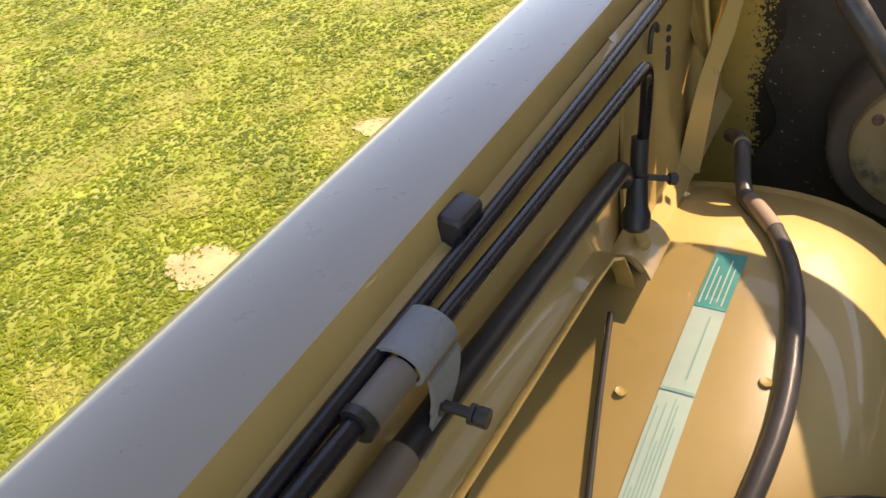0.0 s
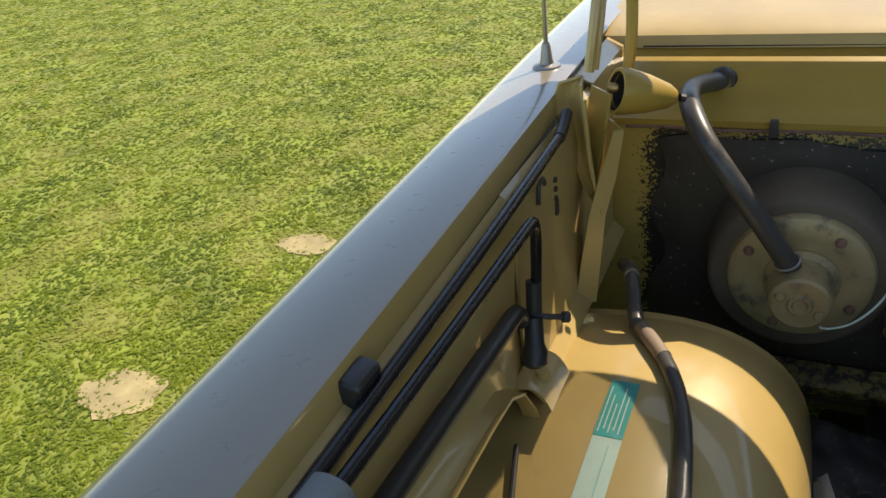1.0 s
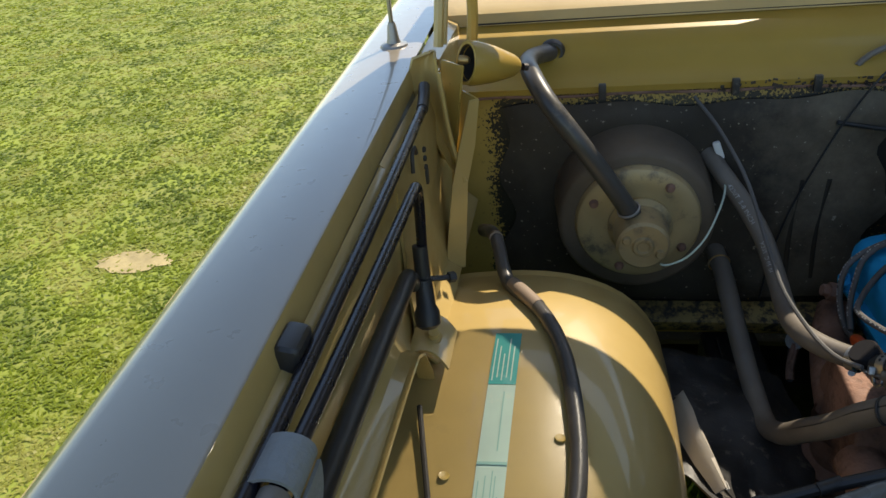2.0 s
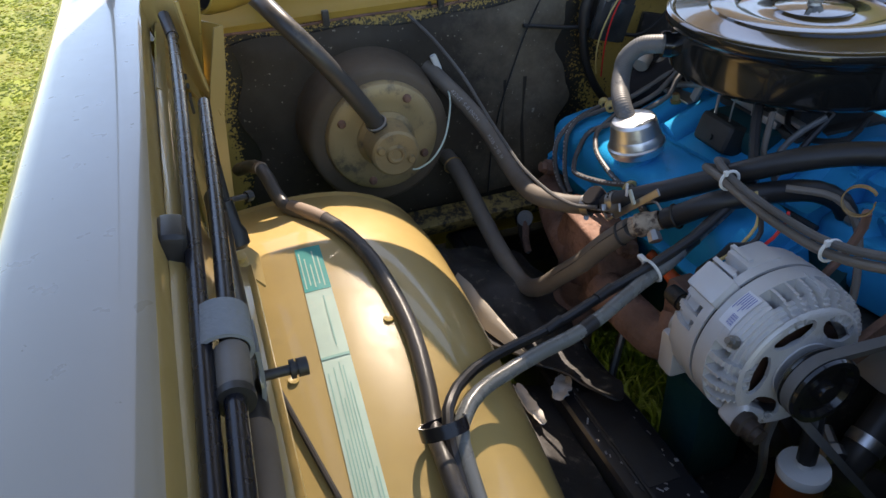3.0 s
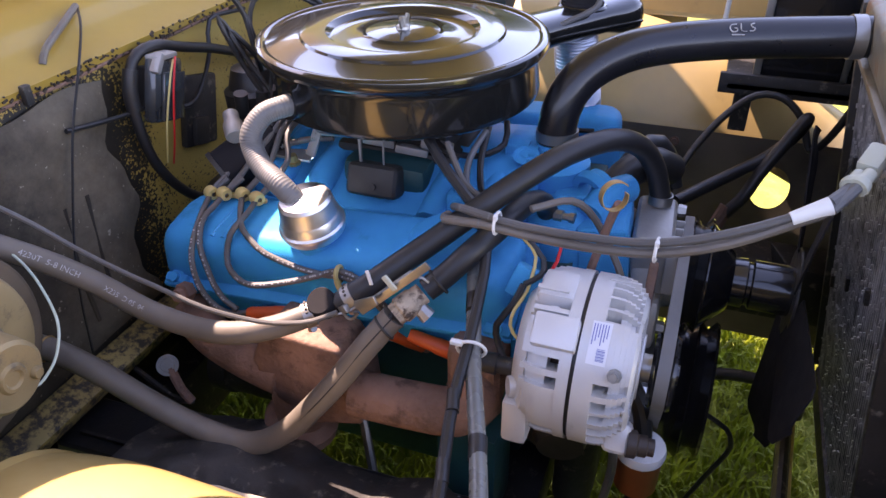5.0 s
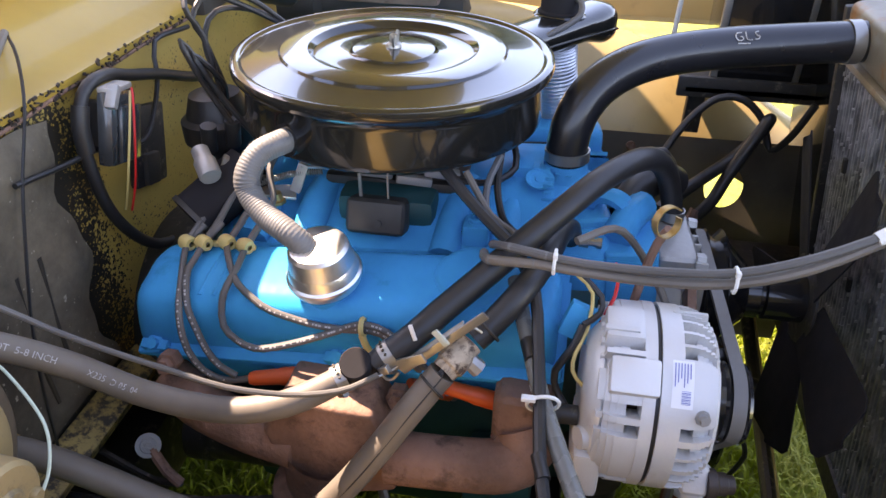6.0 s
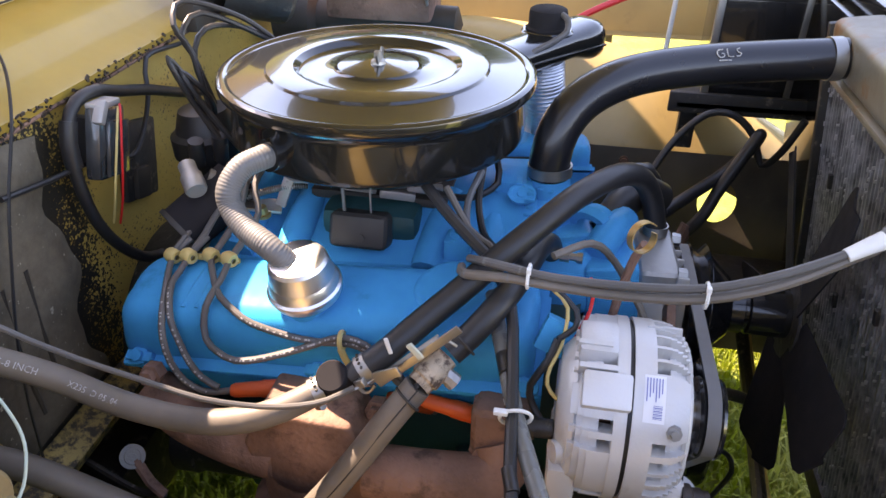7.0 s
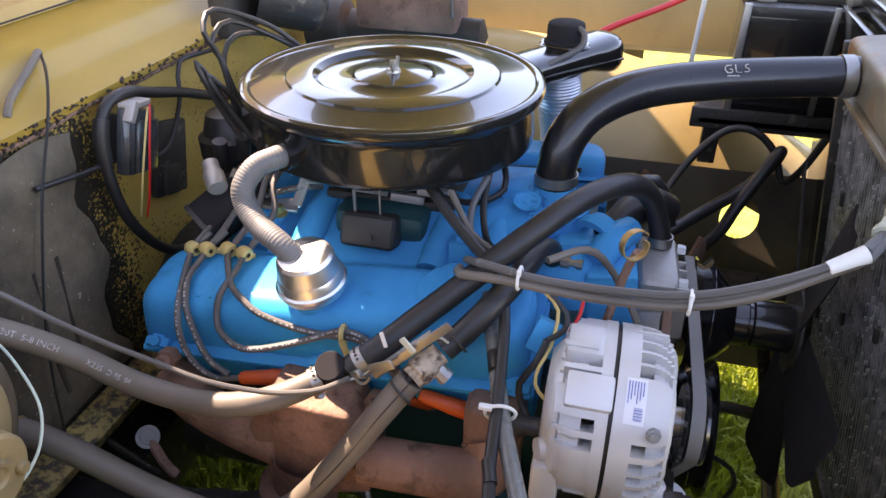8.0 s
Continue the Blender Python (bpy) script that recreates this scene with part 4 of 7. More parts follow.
# raised round pad and shallow pressed flutes on the near cover
part("emboss", lathe((0.405, 0.497, 0.7845 + tilted(0.497)), (-0.12, 0.07, 1), [(-0.003, 0.046), (0.0010, 0.042), (0.0032, 0.039), (0.0040, 0.035), (0.0040, 0)], 40), BLUE, engine)
for fy in (0.757, 0.772):
    part("flute", tube([(0.357, fy, 0.7735 + tilted(fy)), (0.385, fy, 0.7800 + tilted(fy)), (0.418, fy, 0.7835 + tilted(fy))], 0.0035, n=8), BLUE, engine)
part("block", along([(CX - 0.16, 0.66), (CX - 0.11, 0.74), (CX + 0.11, 0.74), (CX + 0.16, 0.66), (CX + 0.15, 0.45), (CX - 0.15, 0.45)], 0.37, 0.84, 6, 0.01), TEAL_IRON, engine, "dark teal grimy block")
part("oil_pan", box(CX, 0.62, 0.385, 0.20, 0.40, 0.15, 0.02), TEAL_IRON, engine)
INTAKE = [(CX - 0.145, 0.742), (CX - 0.135, 0.772), (CX - 0.10, 0.787), (CX - 0.06, 0.812), (CX + 0.06, 0.812), (CX + 0.10, 0.787), (CX + 0.135, 0.772), (CX + 0.145, 0.742)]
part("intake", along(INTAKE, 0.43, 0.80, 8, 0.03), BLUE, engine)
for ry in (0.47, 0.53, 0.69, 0.75):
    part("runner", tube([(CX - 0.03, ry, 0.805), (CX - 0.08, ry + 0.005, 0.792), (CX - 0.135, ry + 0.01, 0.768)], 0.019, n=12), BLUE, engine)
part("crossover", box(CX - 0.062, 0.612, 0.800, 0.09, 0.11, 0.035, 0.012), TEAL_IRON, engine)
part("boss", box(CX - 0.112, 0.508, 0.790, 0.03, 0.03, 0.03, 0.005), BLUE, engine)
part("boss_bolt", lathe((CX - 0.112, 0.508, 0.804), (0, 0, 1), [(0, 0.010), (0.005, 0.0095), (0.006, 0.008), (0.006, 0.005), (0.002, 0.005), (0.002, 0)], 12), BLUE, engine)
part("casting_rib", box(CX - 0.01, 0.455, 0.825, 0.05, 0.05, 0.02, 0.005), BLUE, engine)
for i in range(4):
    part("cast_mark", box(CX - 0.035 + i * 0.0, 0.452 - i * 0.012, 0.838 - i * 0.002, 0.018, 0.007, 0.003, 0.001), BLUE, engine)
for sx in (-1, 1):
    part("gasket", tube([(CX + sx * 0.147, 0.40, 0.772 + tilted(0.40)), (CX + sx * 0.147, 0.60, 0.770), (CX + sx * 0.147, 0.82, 0.770 + tilted(0.82))], 0.0035, n=6, step=0.05), RUBBER, engine)
for k in range(6):
    part("cast_letter", box(CX - 0.072, 0.437 - 0.0 * k, 0.800 + 0.0085 * k, 0.002, 0.012 - 0.004 * (k % 2), 0.004, 0.0008), BLUE, engine)
part("cast_dial", lathe((CX - 0.055, 0.447, 0.832), (-0.3, 0, 1), [(0, 0.016), (0.002, 0.016), (0.002, 0.012), (0.0008, 0.011), (0.0008, 0.006), (0.002, 0.005), (0.002, 0)], 20), BLUE, engine)
part("blue_bracket", box(0.352, 0.395, 0.789, 0.014, 0.030, 0.034, 0.003, pose(0, 0, 0, 20, 15, 0)), BLUE, engine)
# thermostat neck, front cover, water pump
part("thermostat_neck", lathe((0.580, 0.417, 0.715), (0.0, 0.03, 1), [(0, 0.052), (0.02, 0.048), (0.05, 0.043), (0.085, 0.041), (0.090, 0.043), (0.098, 0.043), (0.102, 0.036), (0.106, 0.027), (0.125, 0.024), (0.125, 0)], 32), BLUE, engine)
part("front_riser", box(0.545, 0.395, 0.750, 0.14, 0.08, 0.085, 0.034, pose(0, 0, 0, -10, 0, 0), 5), BLUE, engine)
part("coolant_port", tube([(0.50, 0.36, 0.79), (0.535, 0.345, 0.80), (0.57, 0.33, 0.795)], 0.018, n=16), BLUE, engine)
part("front_box", box(0.530, 0.342, 0.748, 0.100, 0.058, 0.078, 0.007, pose(0, 0, 0, -6, 0, 4), 3), BLUE, engine)
part("outlet_step", box(0.548, 0.385, 0.775, 0.075, 0.045, 0.045, 0.008, pose(0, 0, 0, -8, 10, 4), 3), BLUE, engine)
part("port_flange", lathe((0.548, 0.362, 0.800), (0.75, -0.45, 0.3), [(-0.012, 0.018), (-0.012, 0.027), (0.0, 0.027), (0.003, 0.023), (0.012, 0.021)], 24), BLUE, engine)
part("bleed_screw", lathe((0.490, 0.398, 0.790), (-0.1, -1, 0.05), [(0, 0.007), (0.010, 0.007), (0.010, 0.0045), (0.018, 0.0045), (0.018, 0.006), (0.024, 0.006), (0.024, 0)], 8), STEEL, engine)
pump = part("water_pump", box(0.565, 0.290, 0.725, 0.110, 0.048, 0.085, 0.010, pose(0, 0, 0, 0, 0, 3), 3), ALU_OLD, engine, "dull aluminium water pump housing")
part("pump_web", box(0.525, 0.292, 0.700, 0.050, 0.030, 0.100, 0.006, pose(0, 0, 0, 0, 24, 0)), ALU_OLD, pump)
for k in range(4):
    part("pump_rib", box(0.505 + 0.026 * k, 0.263, 0.735 - 0.004 * k, 0.005, 0.014, 0.062, 0.002, pose(0, 0, 0, 0, 10, 0)), ALU_OLD, pump)
part("pump_foot", box(0.490, 0.292, 0.672, 0.055, 0.050, 0.060, 0.010, pose(0, 0, 0, 0, 18, 0)), ALU_OLD, pump)
part("pump_bracket", box(0.430, 0.280, 0.735, 0.090, 0.010, 0.030, 0.003, pose(0, 0, 0, 0, -32, 0)), RUST, pump, "rusty alternator bracket")
part("pump_nose", lathe((CX - 0.007, 0.27, 0.68), (0, -1, 0), [(0, 0.05), (0.015, 0.045), (0.025, 0.025), (0.04, 0.022)], 28), ALU_OLD, pump)
for bx, bz in ((0.520, 0.762), (0.605, 0.758), (0.500, 0.655)):
    part("pump_bolt", lathe((bx, 0.258, bz), (0, 1, 0), [(0, 0), (0, 0.007), (0.006, 0.008), (0.01, 0.008)], 6), STEEL, pump)
# Guessed parts filling the dark area behind the block, hiding bright grass.
part("bell_housing", lathe((CX, 0.835, 0.56), (0, 1, 0), [(0, 0.0), (0, 0.165), (0.012, 0.17), (0.05, 0.16), (0.20, 0.11), (0.24, 0.10)], 36), BLACK_DIRTY, engine, "grimy dark bell housing")
part("starter", lathe((0.425, 0.70, 0.50), (0, 1, 0), [(0, 0.0), (0, 0.040), (0.006, 0.044), (0.12, 0.044), (0.122, 0.048), (0.15, 0.048), (0.15, 0)], 28), BLACK_DIRTY, engine)
part("timing_cover", box(CX - 0.02, 0.338, 0.525, 0.27, 0.055, 0.36, 0.03, None, 4), BLACK_DIRTY, engine)

# pulleys and belts
PX = 0.59


def pulley(name, label, x, y, z, r, w, mat, hub=0.4):
    t = thing(name, label, "pulley")
    part("sheave", lathe((x, y, z), (0, -1, 0), [(0, 0), (0, r), (0.002, r + 0.002), (w * 0.5, r - 0.010), (w - 0.002, r + 0.002), (w, r), (w, r * 0.86), (w * 0.6, r * 0.8), (w * 0.6, r * hub), (w, r * hub), (w, 0)], 48), mat, t)
    return t


wp = pulley("pump_pulley", "glossy black water pump pulley with a cone", PX, 0.246, 0.68, 0.072, 0.024, BLACK)
part("cone", lathe((PX, 0.226, 0.68), (0, -1, 0), [(0, 0.066), (0.006, 0.066), (0.034, 0.038), (0.036, 0.032)], 40), BLACK, wp)
fan = thing("cooling_fan", "dark engine cooling fan on a glossy black spacer", "fan")
part("spacer", lathe((PX, 0.195, 0.68), (0, -1, 0), [(0, 0.030), (0.02, 0.031), (0.022, 0.027), (0.026, 0.027), (0.028, 0.031), (0.074, 0.031), (0.076, 0.026), (0.076, 0)], 36), BLACK, fan)
part("spider", lathe((PX, 0.122, 0.68), (0, -1, 0), [(0, 0), (0, 0.055), (0.003, 0.055), (0.003, 0)], 24), BLACK_DIRTY, fan)
for i in range(5):
    a = 2 * math.pi * i / 5 + radians(188)

    def blade(u, v, a=a):
        r = 0.045 + 0.165 * u
        half = (0.030 + 0.022 * u) * math.sqrt(1.02 - (max(0, u - 0.8) / 0.2) ** 3)
        w = (v - 0.5) * 2 * half
        p = Vector((r * math.cos(a) - w * math.sin(a), 0.120 + w * 0.32 + 0.004 * math.cos(3 * v), r * math.sin(a) + w * math.cos(a)))
        return Vector((PX + p.x, p.y, 0.68 + p.z))
    part("blade", grid_surface(blade, frange(0, 1, 18), frange(0, 1, 8), 0.002), KNOB, fan)
crank = pulley("crank_pulley", "glossy black crankshaft pulley", PX, 0.246, 0.497, 0.098, 0.034, BLACK)
part("front_sheave", lathe((PX, 0.214, 0.497), (0, -1, 0), [(0, 0.03), (0, 0.092), (0.004, 0.094), (0.014, 0.082), (0.024, 0.094), (0.028, 0.092), (0.028, 0.078), (0.012, 0.07), (0.012, 0.03), (0.028, 0.026), (0.028, 0)], 48), BLACK, crank)
alt_axis = Vector((0.338, 0, 0.727))


def belt_path(circles, n=20):
    """The closed line round pulleys given as (x, z, r) in order."""
    pts = []
    k = len(circles)
    for i in range(k):
        (x0, z0, r0), (x1, z1, r1) = circles[i - 1], circles[i]
        x2, z2, r2 = circles[(i + 1) % k]

        def tangent(xa, za, ra, xb, zb, rb):
            d = math.hypot(xb - xa, zb - za)
            base = math.atan2(zb - za, xb - xa)
            return base - math.pi / 2 + math.asin((rb - ra) / d) * -1
        a_in = tangent(x0, z0, r0, x1, z1, r1)
        a_out = tangent(x1, z1, r1, x2, z2, r2)
        while a_out < a_in:
            a_out += 2 * math.pi
        for s in range(n + 1):
            a = a_in + (a_out - a_in) * s / n
            pts.append((x1 + r1 * math.cos(a), z1 + r1 * math.sin(a)))
    return pts


def belt(name, label, circles, y, w, th=0.008):
    t = thing(name, label, "belt")
    pts = belt_path(circles)
    bm = bmesh.new()
    n = len(pts)
    rings = []
    for i, (x, z) in enumerate(pts):
        xa, za = pts[i - 1]
        xb, zb = pts[(i + 1) % n]
        tx, tz = xb - xa, zb - za
        ln = math.hypot(tx, tz) or 1
        nx, nz = tz / ln, -tx / ln
        rings.append([bm.verts.new((x + nx * o, y + s, z + nz * o)) for o, s in ((0.001, -w / 2), (0.001, w / 2), (-th, w * 0.32), (-th, -w * 0.32))])
    for i in range(n):
        a, b = rings[i], rings[(i + 1) % n]
        for q in range(4):
            bm.faces.new((a[q], a[(q + 1) % 4], b[(q + 1) % 4], b[q]))
    bmesh.ops.recalc_face_normals(bm, faces=bm.faces)
    part("loop", bm, BELT, t)
    return t


BELT = material("grey_drive_belt", (0.15, 0.147, 0.143), 0.6, vary=0.2, bump=0.2)
belt("drive_belt", "worn grey rubber drive belt round the pulleys", [(alt_axis.x, alt_axis.z, 0.036), (PX, 0.497, 0.092), (PX, 0.68, 0.070)], 0.251, 0.012)

# ---- alternator ----
alternator = thing("alternator", "cast aluminium alternator with cooling fins and a label", "alternator")
AX, AZ, AR = alt_axis.x, alt_axis.z, 0.0843
part("stator", lathe((AX, 0.283, AZ), (0, 1, 0), [(0, 0), (0, 0.050), (0.01, 0.053), (0.085, 0.053), (0.085, 0)], 40), COPPER, alternator, "dark copper windings inside")


def casting(level, ys, step=2.0, inner=0.057):
    """A round casing whose outer radius at each angle and depth is level(a, y); None leaves an opening."""
    bm = bmesh.new()
    n = int(360 / step)
    cell = {}

    def v(i, j, r):
        key = (i % n, j, round(r, 5))
        if key not in cell:
            a = radians(i * step)
            cell[key] = bm.verts.new((AX + r * math.cos(a), ys[j], AZ + r * math.sin(a)))
        return cell[key]

    def lev(i, j):
        if j < 0 or j >= len(ys) - 1:
            return inner
        r = level(((i + 0.5) * step) % 360, (ys[j] + ys[j + 1]) / 2)
        return r

    for i in range(n):
        for j in range(len(ys) - 1):
            r = lev(i, j)
            if r is not None:
                bm.faces.new((v(i, j, r), v(i + 1, j, r), v(i + 1, j + 1, r), v(i, j + 1, r)))
            a, b = r or inner, lev((i + 1) % n, j) or inner
            if a != b:
                bm.faces.new((v(i + 1, j, a), v(i + 1, j, b), v(i + 1, j + 1, b), v(i + 1, j + 1, a)))
        for j in range(len(ys)):
            a, b = lev(i, j - 1) or inner, lev(i, j) or inner
            if a != b:
                bm.faces.new((v(i, j, a), v(i + 1, j, a), v(i + 1, j, b), v(i, j, b)))
    bmesh.ops.recalc_face_normals(bm, faces=bm.faces)
    return bm


FRONT_SLOTS = [(a, a + 8) for a in range(-78, 76, 12)] + [(80, 86), (89, 95), (98, 105), (108, 115), (156, 164), (168, 175), (179, 186), (190, 197), (201, 212), (222, 232), (240, 250)]
REAR_SLOTS = [(a, a + 8) for a in range(-90, 70, 20)] + [(84, 90), (94, 100), (108, 115), (119, 125), (147, 153), (158, 165), (204, 212)]


def front_level(a, y):
    if y > 0.3085:
        return AR
    edge = next(drop for limit, drop in ((0.278, 0.0175), (0.281, 0.0120), (0.285, 0.0078), (0.290, 0.0042), (0.296, 0.0018), (0.302, 0.0006), (1, 0.0)) if y < limit)
    for a0, a1 in FRONT_SLOTS:
        if a0 <= a <= a1 or a0 <= a - 360 <= a1:
            return None if y > 0.2955 else AR - 0.0105 - edge
    return AR - 0.0006 - edge


def rear_level(a, y):
    if y < 0.341:
        return AR
    edge = next(drop for limit, drop in ((0.361, 0.0), (0.367, 0.0012), (0.372, 0.0035), (1, 0.008)) if y < limit)
    for a0, a1 in REAR_SLOTS:
        if a0 <= a <= a1 or a0 <= a - 360 <= a1:
            return None if y < 0.3525 else AR - 0.008 - edge
    return AR - 0.0008 - edge


front = part("front_case", casting(front_level, [0.2755, 0.2785, 0.282, 0.286, 0.2905, 0.2955, 0.3005, 0.3085, 0.318, 0.3265]), ALU, alternator, sharp=28)
rear = part("rear_case", casting(rear_level, [0.3305, 0.336, 0.341, 0.3525, 0.360, 0.366, 0.371, 0.377]), ALU, alternator, sharp=28)
part("front_boss", lathe((AX, 0.284, AZ), (0, -1, 0), [(0, 0.034), (0.012, 0.032), (0.012, 0.0)], 32), ALU, front)
part("rear_cap", lathe((AX, 0.373, AZ), (0, 1, 0), [(0, 0.064), (0.0, AR - 0.0125), (0.006, AR - 0.016), (0.014, AR - 0.026), (0.016, 0.03), (0.016, 0)], 64), ALU, rear)
part("gap", lathe((AX, 0.3263, AZ), (0, 1, 0), [(0, AR - 0.003), (0.0046, AR - 0.003)], 64), RUBBER, alternator, "dark joint between the castings")


def arc_block(a0, a1, r0, r1, y0, y1, n=8):
    """A curved block of the casing between two angles."""
    bm = bmesh.new()
    rings = []
    for i in range(n + 1):
        a = radians(a0 + (a1 - a0) * i / n)
        rings.append([bm.verts.new((AX + r * math.cos(a), y, AZ + r * math.sin(a))) for r, y in ((r0, y0), (r1, y0 + 0.001), (r1, y1 - 0.001), (r0, y1))])
    for a, b in zip(rings, rings[1:]):
        for q in range(4):
            bm.faces.new((a[q], a[(q + 1) % 4], b[(q + 1) % 4], b[q]))
    bm.faces.new(rings[0])
    bm.faces.new(rings[-1][::-1])
    bmesh.ops.recalc_face_normals(bm, faces=bm.faces)
    return bm



def front_plate():
    """The front face: a ring with six large oval openings."""
    bm = bmesh.new()
    n, radii = 240, [0.030, 0.034, 0.0375] + [0.039 + 0.0010 * k for k in range(28)] + [0.0675, 0.0690]
    g = [[bm.verts.new((AX + r * math.cos(2 * math.pi * i / n), 0.2745 + 90 * max(0, r - 0.062) ** 2 - 0.1 * max(0, 0.042 - r), AZ + r * math.sin(2 * math.pi * i / n))) for r in radii] for i in range(n)]
    for i in range(n):
        for j in range(len(radii) - 1):
            a, r = (i + 0.5) * 1.5, (radii[j] + radii[j + 1]) / 2
            da = (a - 20) % 60 - 30
            if (da / 25) ** 2 + ((r - 0.0525) / 0.0135) ** 2 < 1:
                continue
            k = (i + 1) % n
            bm.faces.new((g[i][j], g[k][j], g[k][j + 1], g[i][j + 1]))
    bmesh.ops.delete(bm, geom=[v for v in bm.verts if not v.link_faces], context='VERTS')
    bmesh.ops.recalc_face_normals(bm, faces=bm.faces)
    bmesh.ops.solidify(bm, geom=list(bm.faces), thickness=0.004)
    return bm


part("front_plate", front_plate(), ALU, front)
part("front_strap", arc_block(76, 79, 0.07, AR + 0.001, 0.284, 0.316, 3), ALU, front)
block_m = pose(0, 0, 0, 0, -40, 0)
part("terminal_block", box(AX - 0.0535, 0.349, AZ + 0.0630, 0.031, 0.041, 0.022, 0.0035, block_m), ALU, rear)
part("block_rib", arc_block(115.5, 118.5, 0.072, AR + 0.004, 0.340, 0.374, 3), ALU, rear)
part("block_rib", arc_block(101, 104, 0.072, AR + 0.005, 0.345, 0.376, 3), ALU, rear)
part("brush_holder", lathe((AX - 0.058, 0.374, AZ - 0.006), (-0.45, 0.9, 0.1), [(-0.02, 0.026), (0.002, 0.024), (0.008, 0.021), (0.010, 0.011), (0.016, 0.010), (0.016, 0)], 24), ALU, rear)
part("square_back", box(AX - 0.035, 0.378, AZ - 0.040, 0.085, 0.026, 0.052, 0.006, pose(0, 0, 0, 0, 0, 0)), ALU, rear)
part("top_ear", box(AX - 0.006, 0.357, AZ + 0.0755, 0.040, 0.034, 0.020, 0.005, pose(0, 0, 0, 0, -4, 0)), ALU, rear)
part("pivot_ear", box(AX - 0.052, 0.282, AZ - 0.046, 0.034, 0.026, 0.030, 0.008, pose(0, 0, 0, 0, 35, 0), 3), ALU, front)
part("pivot_bolt", lathe((AX - 0.060, 0.272, AZ - 0.044), (0.12, -1, -0.05), [(0, 0), (0, 0.0135), (0.008, 0.0135), (0.010, 0.0105), (0.018, 0.0105), (0.019, 0.0085), (0.025, 0.0085), (0.025, 0)], 20), BLACK_RUST, alternator, "dark rusty pivot bolt")


def label_at(u, v):
    a = radians(117.5 + 27 * v)
    return Vector((AX + (AR + 0.0004) * math.cos(a), 0.3185 - 0.0175 * u, AZ + (AR + 0.0004) * math.sin(a)))


plate = part("label", grid_surface(label_at, frange(0, 1, 4), frange(0, 1, 10)), PAPER, alternator, "white printed label with blue lines")
LIFT = Vector((-0.0004, 0, 0.0004))
for i in range(6):
    part("bar", grid_surface(lambda u, v, i=i: label_at(0.10 + 0.14 * i + 0.045 * u, 0.06 + (0.50 - 0.09 * (i % 3)) * v) + LIFT, frange(0, 1, 2), frange(0, 1, 8)), BLUE_INK, plate)
for i in range(9):
    part("bar", grid_surface(lambda u, v, i=i: label_at(0.45 + 0.42 * u, 0.64 + 0.033 * i + (0.010 + 0.008 * (i % 2)) * v) + LIFT, frange(0, 1, 2), frange(0, 1, 2)), BLUE_INK, plate)
part("screw", lathe((AX - 0.069, 0.292, AZ + 0.042), (-0.85, 0, 0.52), [(0, 0.007), (0.006, 0.006), (0.006, 0.004), (0.011, 0.0035), (0.011, 0)], 8), STEEL, front)
part("pulley", lathe((AX, 0.263, AZ), (0, -1, 0), [(0, 0.0), (0, 0.036), (0.003, 0.0375), (0.011, 0.030), (0.020, 0.0375), (0.023, 0.036), (0.023, 0.03), (0.018, 0.026), (0.018, 0.012), (0.026, 0.010), (0.026, 0)], 40), BLACK, alternator)
part("shaft", lathe((AX, 0.275, AZ), (0, -1, 0), [(0, 0.014), (0.014, 0.014), (0.014, 0)], 20), STEEL, alternator)
# ---- air cleaner ----
air_cleaner = thing("air_cleaner", "glossy black round air cleaner with a wing nut", "air cleaner")
ACX, ACY = 0.5945, 0.622
part("housing", lathe((ACX, ACY, 0.872), (0, 0, 1), [(-0.012, 0.06), (-0.012, 0.125), (0.0, 0.150), (0.004, 0.160), (0.010, 0.1685), (0.016, 0.1695), (0.05, 0.1655), (0.058, 0.166), (0.064, 0.170)], 112), LACQUER, air_cleaner)
lid = part("lid", lathe((ACX, ACY, 0.935), (0, 0, 1), [(0, 0.168), (0.0, 0.176), (0.003, 0.1785), (0.008, 0.179), (0.0125, 0.1778), (0.0145, 0.1745), (0.0142, 0.1695), (0.0118, 0.1660), (0.0121, 0.1600), (0.0150, 0.1285), (0.0155, 0.1262), (0.0183, 0.1240), (0.0188, 0.1205), (0.0195, 0.0985), (0.0192, 0.0945), (0.0165, 0.0915), (0.0128, 0.0885), (0.0120, 0.0850), (0.0118, 0.0505), (0.0130, 0.0475), (0.0155, 0.0455), (0.0172, 0.0300), (0.0178, 0.012), (0.0178, 0)], 144), LACQUER, air_cleaner)
wing = part("wing_nut", lathe((ACX, ACY, 0.952), (0, 0, 1), [(0, 0.009), (0.004, 0.008), (0.006, 0.005), (0.014, 0.0045), (0.014, 0)], 16), STEEL, air_cleaner, "plated wing nut")
for s in (-1, 1):
    part("wing", box(ACX + s * 0.009, ACY - 0.002, 0.962, 0.009, 0.0025, 0.013, 0.001, pose(0, 0, 0, 0, s * 25, 0)), STEEL, wing)
# snorkel
SN0, SN1 = Vector((0.70, 0.535, 0.914)), Vector((0.902, 0.385, 0.921))
sn_dir = (SN1 - SN0).normalized()
sn_turn = math.degrees(math.atan2(sn_dir.y, sn_dir.x))


